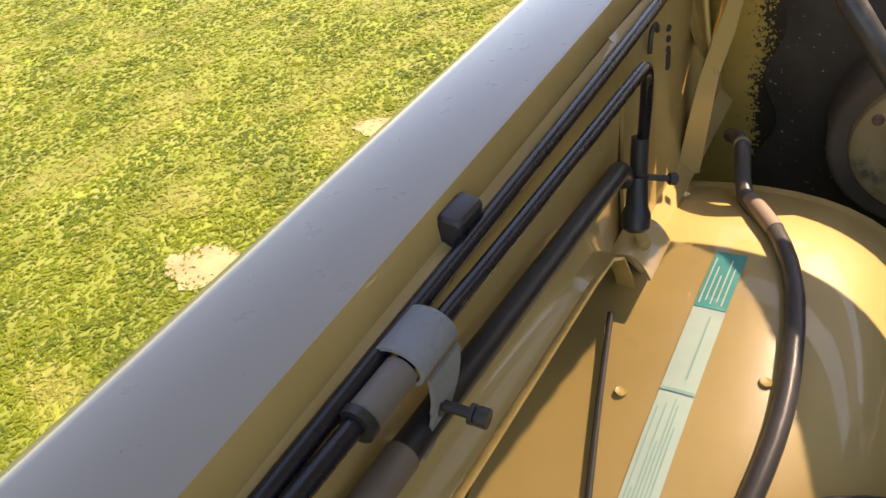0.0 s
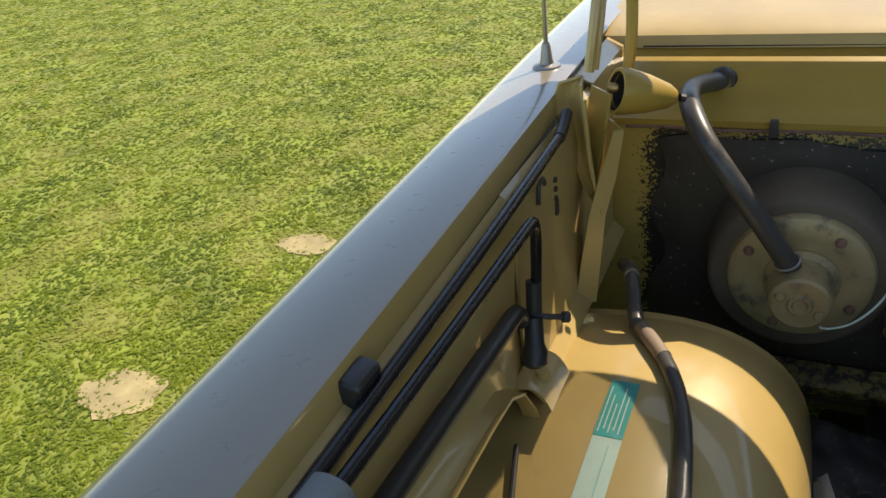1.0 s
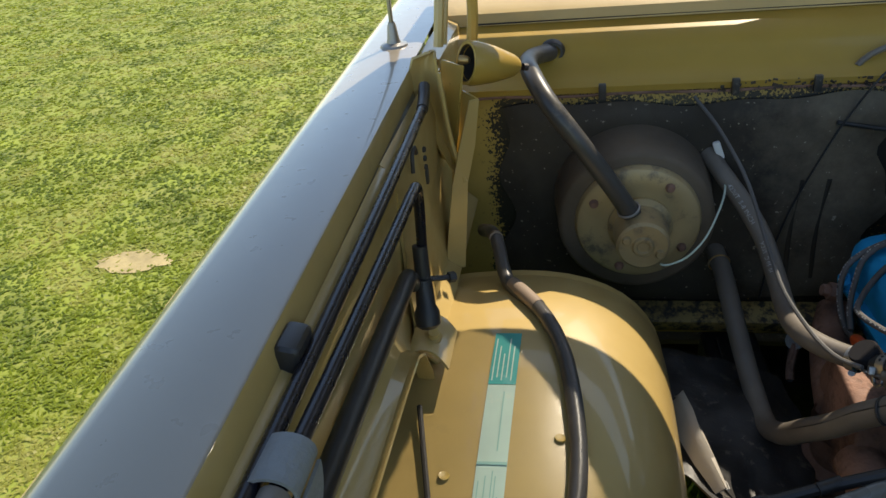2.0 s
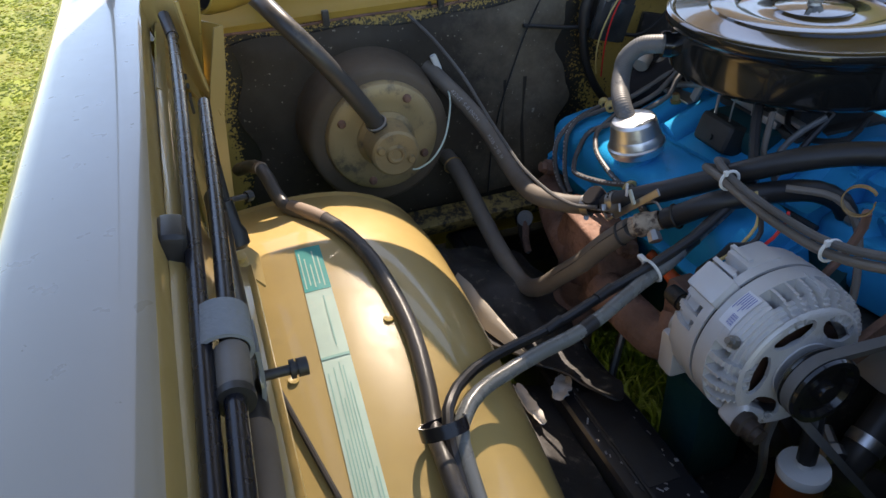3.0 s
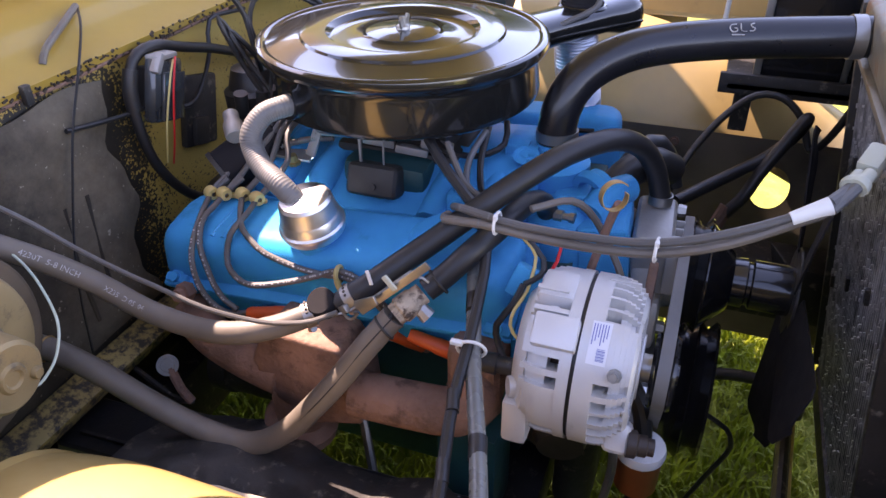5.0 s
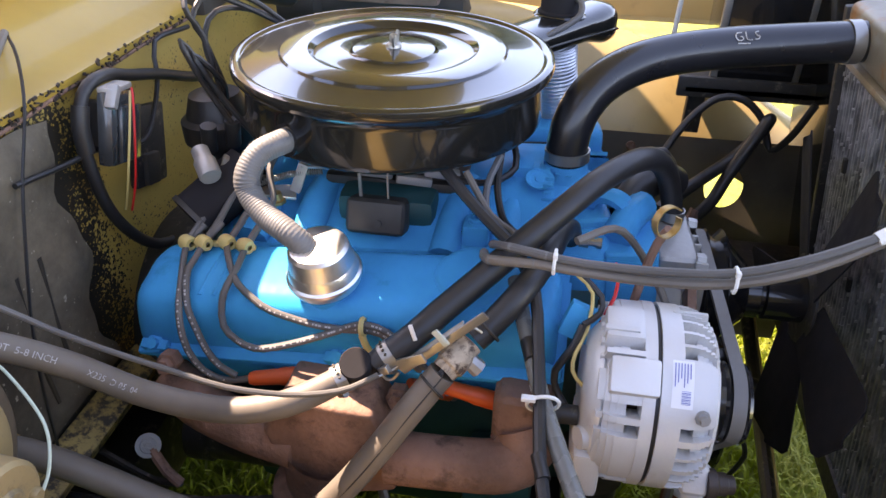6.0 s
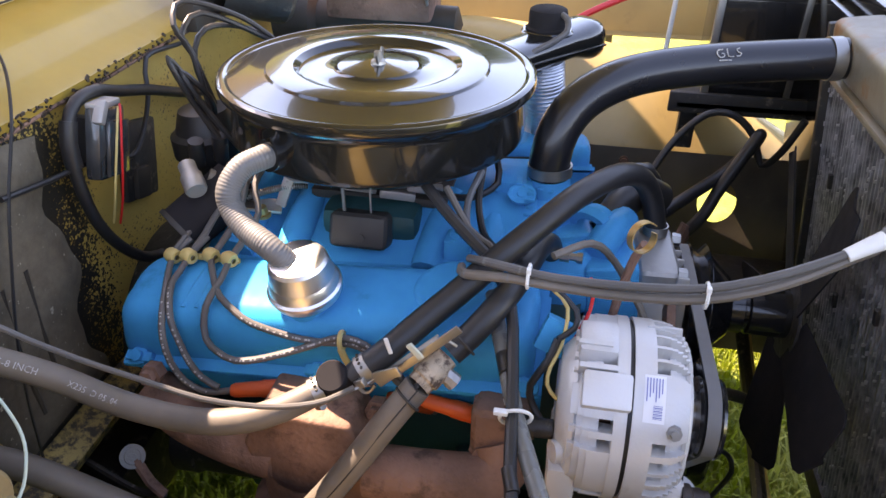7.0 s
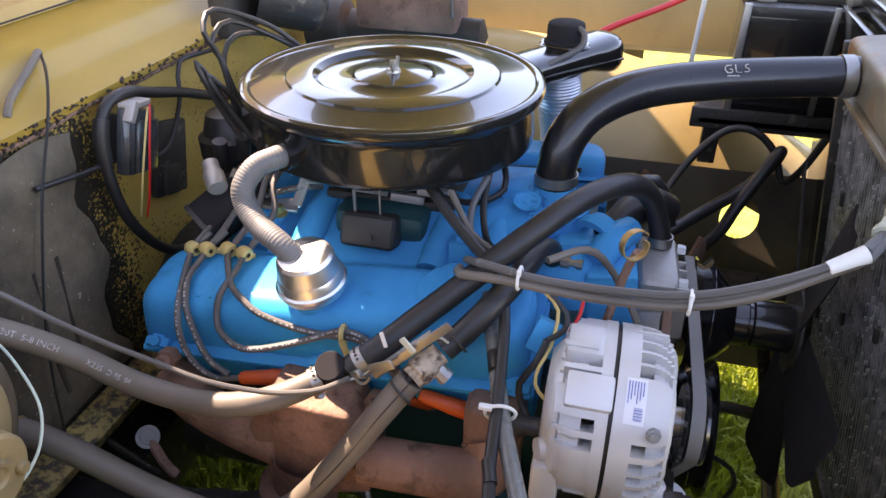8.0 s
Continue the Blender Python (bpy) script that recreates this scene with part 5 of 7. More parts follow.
def loft(p0, p1, rows, n=28, power=3.2):
    """A body of rounded-square sections from p0 to p1: rows of (share of the way, width, height, drop)."""
    bm = bmesh.new()
    ahead = (p1 - p0).normalized()
    side = Vector((0, 0, 1)).cross(ahead).normalized()
    rings = []
    for t, w, h, drop in rows:
        c = p0.lerp(p1, t) - Vector((0, 0, drop))
        ring = []
        for i in range(n):
            a = 2 * math.pi * i / n
            ca, sa = math.cos(a), math.sin(a)
            ring.append(bm.verts.new(c + side * (w / 2 * math.copysign(abs(ca) ** (2 / power), ca)) + Vector((0, 0, h / 2 * math.copysign(abs(sa) ** (2 / power), sa)))))
        rings.append(ring)
    for a, b in zip(rings, rings[1:]):
        for i in range(n):
            bm.faces.new((a[i], a[(i + 1) % n], b[(i + 1) % n], b[i]))
    bm.faces.new(rings[0])
    bm.faces.new(rings[-1])
    bmesh.ops.recalc_face_normals(bm, faces=bm.faces)
    return bm


snork = part("snorkel", loft(SN0, SN1, [(0, 0.100, 0.052, 0), (0.12, 0.084, 0.046, 0), (0.35, 0.074, 0.042, 0), (0.70, 0.072, 0.042, 0), (0.80, 0.074, 0.048, 0.003), (0.88, 0.074, 0.056, 0.005), (0.94, 0.068, 0.056, 0.006), (0.98, 0.054, 0.048, 0.007), (1.0, 0.034, 0.034, 0.008)], 28, 2.8), LACQUER, air_cleaner)
part("seam", box(*((SN0 + SN1) / 2 - Vector((0, 0, 0.004))), (SN1 - SN0).length * 0.86, 0.079, 0.003, 0.001, pose(0, 0, 0, 0, 1, sn_turn)), LACQUER, snork)
part("vacuum_motor", lathe((0.829, 0.447, 0.938), (0, 0, 1), [(0, 0.030), (0.003, 0.030), (0.005, 0.0265), (0.022, 0.0262), (0.027, 0.0250), (0.0285, 0.0225), (0.0285, 0)], 36), KNOB, snork, "dull black vacuum motor")
part("motor_base", lathe((0.829, 0.447, 0.930), (0, 0, 1), [(0, 0.036), (0.006, 0.036), (0.009, 0.033), (0.009, 0)], 32), LACQUER, snork)
part("vacuum_line", tube([(0.814, 0.428, 0.962), (0.805, 0.420, 0.958), (0.792, 0.420, 0.946), (0.775, 0.435, 0.937), (0.755, 0.455, 0.930), (0.735, 0.475, 0.92)], 0.0042, n=10, step=0.008), LEAD, snork)
duct = thing("hot_air_duct", "ribbed silver foil duct under the snorkel", "duct")
part("duct", tube([(0.812, 0.450, 0.900), (0.815, 0.445, 0.85), (0.835, 0.44, 0.80), (0.845, 0.44, 0.775)], 0.031, n=26, ribs=0.0009, rib_len=0.0045), SILVER_DUCT, duct)
# carburettor under it
carb = thing("carburettor", "dark metal carburettor under the air cleaner", "carburettor")
part("body", box(CX, 0.61, 0.838, 0.12, 0.13, 0.05, 0.01), SHADOW_STEEL, carb)
part("flange", box(CX, 0.61, 0.816, 0.14, 0.16, 0.012, 0.004), SHADOW_STEEL, carb)
for lx, ly, lz in ((0.530, 0.555, 0.835), (0.525, 0.63, 0.832), (0.522, 0.585, 0.828)):
    part("lever", box(lx, ly, lz, 0.012, 0.04, 0.010, 0.002, pose(0, 0, 0, 10, 0, 14)), ALU_OLD, carb)
linkage = thing("throttle_linkage", "dull steel throttle linkage and return spring", "linkage")
part("bracket", box(0.505, 0.742, 0.806, 0.030, 0.045, 0.004, 0.001, pose(0, 0, 0, 12, 0, 20)), STEEL, linkage)
part("lever", box(0.512, 0.715, 0.822, 0.006, 0.012, 0.036, 0.001, pose(0, 0, 0, 20, 8, 0)), ALU_OLD, linkage)
part("rod", tube([(0.512, 0.712, 0.836), (0.520, 0.680, 0.834), (0.528, 0.640, 0.832)], 0.002, n=8), STEEL, linkage)
part("spring", tube([(0.500, 0.770, 0.812), (0.510, 0.725, 0.826), (0.518, 0.69, 0.830)], 0.0035, n=10, ribs=0.0009, rib_len=0.0026), STEEL, linkage)
part("stud", lathe((0.492, 0.735, 0.800), (-0.2, 0, 1), [(0, 0.009), (0.004, 0.009), (0.004, 0.006), (0.013, 0.005), (0.013, 0)], 8), BRASS, linkage)
part("stud", lathe((0.520, 0.765, 0.806), (0, 0, 1), [(0, 0.007), (0.008, 0.007), (0.008, 0.004), (0.016, 0.004), (0.016, 0)], 6), ALU_OLD, linkage)
vacuum = thing("vacuum_tube", "thin black vacuum tube under the air cleaner", "tube")
part("tube", tube([(0.535, 0.56, 0.845), (0.515, 0.54, 0.838), (0.520, 0.50, 0.834), (0.545, 0.475, 0.842), (0.57, 0.48, 0.86)], 0.0038, n=8), RUBBER, vacuum)
part("fitting", lathe((0.538, 0.562, 0.845), (0.8, 0.3, 0), [(0, 0.005), (0.01, 0.005), (0.01, 0)], 8), BRASS, vacuum)
choke = thing("choke_housing", "dark steel choke well cover on the intake", "choke")
part("cover", box(0.484, 0.617, 0.801, 0.038, 0.066, 0.040, 0.009, pose(0, 0, 0, 0, 20, 0), 3), SHADOW_STEEL, choke)
part("rod", tube([(0.482, 0.635, 0.815), (0.486, 0.637, 0.845), (0.492, 0.64, 0.868)], 0.0022, n=8), STEEL, choke)
part("rod", tube([(0.482, 0.605, 0.815), (0.485, 0.606, 0.845), (0.492, 0.606, 0.868)], 0.0013, n=8), STEEL, choke)
part("bolt", lathe((0.463, 0.612, 0.802), (-1, 0, 0.4), [(0, 0.004), (0.003, 0.004), (0.003, 0)], 10), SHADOW_STEEL, choke)

# ---- oil filler breather on the near valve cover ----
breather = thing("oil_filler_breather", "shiny chrome oil filler breather cap", "breather cap")
CAPM = (0.374, 0.643, 0.788)
part("skirt", lathe(CAPM, (-0.19, 0.07, 1), [(0, 0.026), (0, 0.0345), (0.004, 0.0360), (0.008, 0.0374), (0.0115, 0.0374), (0.0135, 0.0350), (0.022, 0.0335), (0.0245, 0.0322), (0.034, 0.0308), (0.042, 0.0295), (0.046, 0.0270), (0.0475, 0.0235), (0.0490, 0.012), (0.0492, 0)], 56), CHROME, breather, sharp=18)
part("neck", lathe((0.377, 0.642, 0.770), (-0.19, 0.07, 1), [(0, 0.026), (0.022, 0.024)], 24), BLUE, breather)
bhose = thing("breather_hose", "ribbed grey breather hose to the air cleaner", "hose")
part("hose", tube([(0.362, 0.654, 0.828), (0.362, 0.670, 0.844), (0.374, 0.698, 0.855), (0.387, 0.717, 0.870), (0.394, 0.720, 0.886), (0.408, 0.711, 0.902), (0.424, 0.696, 0.907), (0.440, 0.690, 0.905)], 0.0122, n=18, ribs=0.00022, rib_len=0.0030), FLEX, bhose)
part("cuff", tube([(0.430, 0.694, 0.906), (0.447, 0.687, 0.904), (0.468, 0.680, 0.901)], 0.0165, n=18), BLACK, bhose)

# ---- heater hoses ----
heater_a = thing("heater_hose", "long dull black heater hose from the firewall", "hose", "heater hoses")
HA = [(0.175, 0.930, 0.842), (0.190, 0.90, 0.825), (0.215, 0.865, 0.795), (0.236, 0.830, 0.762), (0.245, 0.783, 0.733), (0.243, 0.725, 0.727), (0.243, 0.680, 0.731), (0.251, 0.645, 0.738), (0.270, 0.620, 0.741), (0.285, 0.602, 0.746)]
part("hose", tube(HA, 0.0122, n=18, step=0.015), RUBBER_OLD, heater_a)


def lettering(name, body, size, host, label, place):
    """Flat letters from the built-in font, laid by place(x, y) on their surface."""
    cu = bpy.data.curves.new(name, 'FONT')
    cu.body, cu.size, cu.resolution_u = body, size, 2
    ob = bpy.data.objects.new(name, cu)
    me = bpy.data.meshes.new_from_object(ob)
    bpy.data.objects.remove(ob)
    bm = bmesh.new()
    bm.from_mesh(me)
    for v in bm.verts:
        v.co = place(v.co.x, v.co.y)
    return part(name, bm, PRINT, host, label, smooth=False)


PRINT = material("faded_white_print", (0.42, 0.41, 0.40), 0.6, vary=0.3, dirt=(0.10, 0.095, 0.09), dirt_amount=0.42, dirt_scale=220)
HA_LINE = smooth_path(HA, 0.004)


def on_heater_hose(start):
    """Lays letters along the hose, start metres from the firewall, on its upper outer side."""
    def place(x, y):
        run, i = start + x, 0
        while i < len(HA_LINE) - 2 and run > (HA_LINE[i + 1] - HA_LINE[i]).length:
            run -= (HA_LINE[i + 1] - HA_LINE[i]).length
            i += 1
        way = (HA_LINE[i + 1] - HA_LINE[i]).normalized()
        q = HA_LINE[i] + way * run
        out = Vector((-0.62, -0.30, 0.72))
        out = (out - way * out.dot(way)).normalized()
        side = way.cross(out) * -1
        if side.z < 0:
            side = -side
        a = (y - 0.003) / 0.0125
        return q + (out * math.cos(a) + side * math.sin(a)) * 0.0125
    return place


lettering("printing", "4230T  5-8 INCH", 0.0085, heater_a, "faded white printing", on_heater_hose(0.060))
lettering("printing", "X235  D 05104", 0.0080, heater_a, "faded white printing", on_heater_hose(0.150))
valve = thing("heater_valve", "round black plastic heater valve with hose clamps", "valve")
part("knob", lathe((0.294, 0.588, 0.752), (-0.62, 0.05, 0.78), [(0, 0.010), (0.003, 0.0145), (0.020, 0.0150), (0.0225, 0.0135), (0.0225, 0)], 28), KNOB, valve)
part("spigot", tube([(0.284, 0.604, 0.745), (0.290, 0.588, 0.751), (0.296, 0.564, 0.767)], 0.0095, n=14), KNOB, valve)
for c, w in (((0.2835, 0.605, 0.7445), (0.55, -0.75, 0.25)), ((0.297, 0.562, 0.769), (0.4, -0.75, 0.5))):
    part("clamp", lathe(Vector(c), w, [(-0.005, 0.0125), (-0.005, 0.0138), (0.005, 0.0138), (0.005, 0.0125)], 24), STEEL, valve)
    # Slots are dark boxes painted on the band for its shaded slits.
    for k in range(5):
        a = axis_matrix(c, w) @ Vector((0.0139 * math.cos(1.0 + 0.32 * k), 0.0139 * math.sin(1.0 + 0.32 * k), 0))
        part("slot", box(a.x, a.y, a.z, 0.0022, 0.0022, 0.0022, 0.0004), SHADOW_STEEL, valve)
    part("clamp_screw", lathe(Vector(c) + Vector((-0.004, -0.006, -0.014)), (0.3, 0.5, -0.4), [(0, 0), (0, 0.0035), (0.010, 0.0035), (0.010, 0)], 10), STEEL, valve)
heater_b = thing("heater_hose", "black heater hose arching over the engine front", "hose", "heater hoses")
HB = [(0.291, 0.572, 0.761), (0.296, 0.564, 0.768), (0.310, 0.542, 0.783), (0.334, 0.520, 0.797), (0.358, 0.492, 0.816), (0.386, 0.458, 0.841), (0.420, 0.420, 0.866), (0.465, 0.383, 0.881), (0.515, 0.345, 0.880), (0.560, 0.318, 0.855), (0.588, 0.300, 0.815), (0.596, 0.290, 0.775)]
part("hose", tube(HB, 0.0125, n=18, step=0.015), RUBBER, heater_b)
part("end_clamp", lathe((0.596, 0.290, 0.775), (0.05, 0, 1), [(-0.006, 0.013), (-0.006, 0.0145), (0.006, 0.0145), (0.006, 0.013)], 24), STEEL, heater_b)
part("tie_tail", box(0.298, 0.540, 0.797, 0.002, 0.004, 0.016, 0.001, pose(0, 0, 0, -20, 10, 0)), WHITE, heater_b)
heater_c = thing("heater_hose", "black heater hose from the tee to the water pump", "hose", "heater hoses")
part("hose", tube([(0.317, 0.487, 0.782), (0.331, 0.470, 0.796), (0.348, 0.452, 0.814), (0.380, 0.436, 0.824), (0.420, 0.426, 0.826), (0.455, 0.418, 0.822), (0.485, 0.410, 0.806), (0.500, 0.406, 0.780)], 0.0122, n=18, step=0.015), RUBBER, heater_c)
tee = thing("hose_tee", "corroded rusty white metal tee joining the heater hoses", "hose tee")
part("body", lathe((0.2905, 0.511, 0.763), (0.66, -0.58, 0.46), [(0, 0.009), (0.0, 0.0122), (0.006, 0.0125), (0.008, 0.0145), (0.024, 0.014), (0.027, 0.012), (0.036, 0.0115)], 10), CORRODED, tee)
part("plug", lathe((0.306, 0.494, 0.770), (-0.1, -0.75, -0.6), [(0, 0.008), (0.012, 0.008), (0.012, 0.0085), (0.018, 0.0085), (0.018, 0)], 8), ALU_OLD, tee)
for c in ((0.283, 0.520, 0.751), (0.325, 0.477, 0.789)):
    part("clamp", ring_of(c, (0.6, -0.7, 0.6), 0.0136, 0.0015), SHADOW_STEEL, tee)
heater_d = thing("heater_hose", "old ribbed heater hose sagging in a loop", "hose", "heater hoses")
HD = [(0.195, 0.935, 0.690), (0.200, 0.880, 0.682), (0.205, 0.830, 0.660), (0.214, 0.775, 0.622), (0.222, 0.720, 0.594), (0.226, 0.665, 0.590), (0.232, 0.620, 0.620), (0.242, 0.590, 0.655), (0.259, 0.563, 0.690), (0.273, 0.537, 0.729), (0.290, 0.512, 0.762)]
part("hose", tube(HD, 0.0132, n=18, step=0.015), RUBBER_OLD, heater_d)
for k in range(4):
    part("rib", tube([Vector(p) + Vector((-0.011 + 0.003 * k, -0.003, 0.006 + 0.0018 * k)) for p in HD[6:]], 0.0009, n=5), RUBBER, heater_d)
part("stub_clamp", ring_of((0.198, 0.895, 0.684), (0.05, -1, -0.15), 0.0145, 0.0015), BRASS, heater_d)
control = thing("control_cable", "thin pale grey control cable to the heater valve", "cable")
part("cable", tube([(0.150, 0.925, 0.925), (0.178, 0.895, 0.893), (0.205, 0.855, 0.850), (0.216, 0.825, 0.823), (0.220, 0.778, 0.803), (0.223, 0.735, 0.789), (0.229, 0.688, 0.771), (0.245, 0.643, 0.755), (0.253, 0.610, 0.755), (0.262, 0.588, 0.757), (0.274, 0.566, 0.765)], 0.0026, n=8, step=0.015), LEAD, control)
part("wire", tube([(0.262, 0.588, 0.757), (0.284, 0.556, 0.763), (0.288, 0.548, 0.772), (0.291, 0.540, 0.772), (0.295, 0.515, 0.790), (0.303, 0.490, 0.806), (0.306, 0.480, 0.800)], 0.0014, n=6, step=0.004), STEEL, control)
part("clip", box(0.286, 0.545, 0.772, 0.003, 0.045, 0.010, 0.001, pose(0, 0, 0, -32, 0, -12)), STEEL, control)
part("clip_tooth", box(0.281, 0.562, 0.765, 0.006, 0.010, 0.008, 0.001, pose(0, 0, 0, -32, 0, -12)), STEEL, control)

BAR_M = axis_matrix((0.2935, 0.5125, 0.7925), (0.008, -0.077, 0.073))
part("valve_bar", bmesh_moved(box(0, 0, 0, 0.0024, 0.0085, 0.100, 0.0008), BAR_M), STEEL, control, "thin steel bar beside the tee")
part("bar_flange", bmesh_moved(box(0.004, 0.003, -0.004, 0.0075, 0.0020, 0.062, 0.0006), BAR_M), ALU_OLD, control)
part("valve_lever", box(0.2885, 0.5135, 0.8030, 0.0030, 0.0060, 0.018, 0.001, pose(0, 0, 0, -40, 0, 0)), YELLOWED, control, "pale lever end")
part("valve_hook", tube([(0.289, 0.551, 0.757), (0.287, 0.556, 0.750), (0.286, 0.562, 0.750), (0.286, 0.566, 0.756)], 0.0018, n=8), STEEL, control)

# ---- radiator hoses and radiator ----
upper = thing("radiator_hose", "thick glossy black upper radiator hose", "hose")
UH = [(0.580, 0.418, 0.795), (0.580, 0.420, 0.830), (0.583, 0.421, 0.860), (0.592, 0.414, 0.892), (0.610, 0.395, 0.918), (0.634, 0.362, 0.935), (0.660, 0.318, 0.943), (0.684, 0.255, 0.948), (0.702, 0.19, 0.951), (0.714, 0.13, 0.954), (0.721, 0.078, 0.957)]
part("hose", tube(UH, 0.0235, n=28, step=0.012), HOSE_GLOSS, upper)
part("clamp", lathe((0.7165, 0.112, 0.955), (0.15, -1, 0.05), [(-0.007, 0.0237), (-0.007, 0.0252), (0.007, 0.0252), (0.007, 0.0237)], 32), STEEL, upper)
part("clamp", lathe((0.5805, 0.420, 0.848), (0.05, 0.03, 1), [(-0.006, 0.0237), (-0.006, 0.0255), (0.006, 0.0255), (0.006, 0.0237)], 32), STEEL, upper)
# chalk marks on the hose, with a line under them
def on_upper(run, turn):
    a = radians(turn)
    k = run / 0.068
    base = Vector((0.684, 0.255, 0.948)) * (1 - k) + Vector((0.702, 0.19, 0.950)) * k
    return base + Vector((-0.0238 * math.cos(a), -0.0065 * math.cos(a), 0.0238 * math.sin(a)))


for mark in ([(0.010, 62), (0.004, 60), (0.002, 48), (0.005, 38), (0.010, 40), (0.010, 48), (0.007, 49)], [(0.015, 64), (0.015, 40), (0.021, 39)], [(0.030, 64), (0.026, 60), (0.027, 51), (0.030, 47), (0.028, 40), (0.024, 40)], [(0.004, 30), (0.018, 29)]):
    part("chalk_mark", tube([on_upper(*m) for m in mark], 0.0007, n=5, step=0.003), PRINT, upper, "white chalk mark")
bypass = thing("bypass_hose", "short black hose bent beside the water pump", "hose")
part("hose", tube([(0.60, 0.345, 0.79), (0.640, 0.325, 0.815), (0.665, 0.305, 0.815), (0.675, 0.288, 0.785), (0.672, 0.280, 0.755)], 0.0125, n=16), RUBBER, bypass)
lower = thing("outlet_hose", "thick black hose behind the thermostat neck", "hose")
part("hose", tube([(0.555, 0.352, 0.785), (0.595, 0.335, 0.800), (0.63, 0.31, 0.805), (0.66, 0.285, 0.785)], 0.020, n=20), RUBBER, lower)
part("clamp", lathe((0.557, 0.351, 0.786), (0.85, -0.35, 0.3), [(-0.006, 0.0202), (-0.006, 0.0216), (0.006, 0.0216), (0.006, 0.0202)], 24), STEEL, lower)

RADM = Matrix.Translation((0.58, 0.058, 0.70)) @ pose(0, 0, 0, -7.8, 0, 0)
radiator = thing("radiator", "dark finned radiator with a stained brass top tank", "radiator")


def rad_part(name, cx, cy, cz, sx, sy, sz, mat, bevel=0.003, label="", seg=2):
    return part(name, bmesh_moved(box(cx, cy, cz, sx, sy, sz, bevel, None, seg), RADM), mat, radiator, label)


rad_part("core", 0, -0.031, -0.03, 0.42, 0.044, 0.50, BLACK_DIRTY)
for k in range(62):
    rad_part("fin", -0.204 + 0.408 * k / 61, -0.0065 + 0.0012 * math.sin(2.1 * k), -0.03, 0.0024, 0.0085, 0.50, FIN_METAL, 0)
# Small bright boxes paint the glints along the fin edges.
rad_fins = bmesh.new()
flecks = random.Random(8)
for k in range(420):
    boxm(rad_fins, -0.204 + 0.408 * flecks.randrange(62) / 61 + flecks.uniform(-0.001, 0.001), -0.0015, -0.27 + 0.48 * flecks.random(), 0.0014, 0.0032, 0.002 + 0.005 * flecks.random())
tagged(part("fin_glints", bmesh_moved(rad_fins, RADM), FIN_GLINT, radiator, "bright flecks standing in for glints on the fins", smooth=False), "bright flecks standing in for glints on the fins", kind="stuff")
rad_part("top_tank", 0, -0.026, 0.258, 0.42, 0.062, 0.062, TANK, 0.014, "stained brass top tank", 4)
rad_part("tank_flange", 0, -0.026, 0.224, 0.43, 0.072, 0.010, TANK, 0.003)
for s in (-1, 1):
    rad_part("side_strip", s * 0.216, -0.026, 0.0, 0.012, 0.066, 0.56, BLACK_DIRTY, 0.003)
part("inlet", lathe((0.7215, 0.086, 0.9565), (0.05, -1, 0.02), [(0, 0.0205), (0.03, 0.021), (0.05, 0.030)], 24), TANK, radiator)
rad_part("bracket", -0.165, 0.012, 0.235, 0.016, 0.03, 0.008, ALU_OLD, 0.002)
rad_part("bottom_tank", 0, -0.026, -0.30, 0.42, 0.062, 0.05, BLACK_DIRTY, 0.014)
for kx, kz in ((0.14, 0.10), (0.05, -0.02), (-0.08, 0.05), (0.18, -0.1)):
    rad_part("bent_fin", kx, 0.0, kz, 0.008, 0.006, 0.02, BLACK_DIRTY, 0.002)
support = thing("radiator_support", "black painted radiator support panel", "radiator support")
part("panel", bmesh_moved(box(-0.25, -0.045, -0.05, 0.075, 0.010, 0.62, 0.003), RADM), BLACK, support)
part("lower_panel", bmesh_moved(box(-0.50, -0.050, -0.20, 0.44, 0.010, 0.34, 0.003), RADM), BLACK, support)
part("panel", bmesh_moved(box(0.40, -0.045, -0.05, 0.36, 0.010, 0.62, 0.003), RADM), BLACK, support)
part("top_bar", bmesh_moved(box(0.25, -0.072, 0.265, 0.98, 0.03, 0.05, 0.006), RADM), BLACK, support)
part("bottom_bar", bmesh_moved(box(0.0, -0.05, -0.36, 1.46, 0.05, 0.06, 0.008), RADM), BLACK, support)
for rx in (-0.45, -0.60):
    part("pressed_rib", bmesh_moved(box(rx, -0.043, -0.20, 0.05, 0.012, 0.24, 0.005, None, 3), RADM), BLACK, support)

# Unseen panel, added to block skylight from the grass under the engine.
valance = part("wall_front", box(0.595, -0.235, 0.43, 1.62, 0.02, 0.46, 0.006), BLACK)
tagged(valance, "unseen black panel blocking light below the radiator", "valance", kind="structure")

# wiring and cooler lines across the fan
low_hose = thing("radiator_hose", "black lower radiator hose with a bright clamp", "hose")
part("hose", tube([(0.580, 0.300, 0.672), (0.540, 0.292, 0.648), (0.500, 0.282, 0.615), (0.459, 0.270, 0.580), (0.440, 0.268, 0.555), (0.450, 0.272, 0.525), (0.50, 0.270, 0.49)], 0.0195, n=20), HOSE_GREY, low_hose)
part("clamp", lathe((0.459, 0.270, 0.580), (-0.70, -0.2, -0.6), [(-0.007, 0.0198), (-0.007, 0.0213), (0.007, 0.0213), (0.007, 0.0198)], 24), CHROME, low_hose)
line_set = thing("wire_bundle", "two grey wires tied together over the engine front", "wire", "engine wires")
W1 = [(0.385, 0.482, 0.842), (0.358, 0.465, 0.858), (0.345, 0.430, 0.861), (0.341, 0.40, 0.860), (0.338, 0.34, 0.862), (0.336, 0.277, 0.870), (0.340, 0.221, 0.889), (0.350, 0.170, 0.912), (0.357, 0.152, 0.922), (0.374, 0.138, 0.929), (0.392, 0.131, 0.934)]
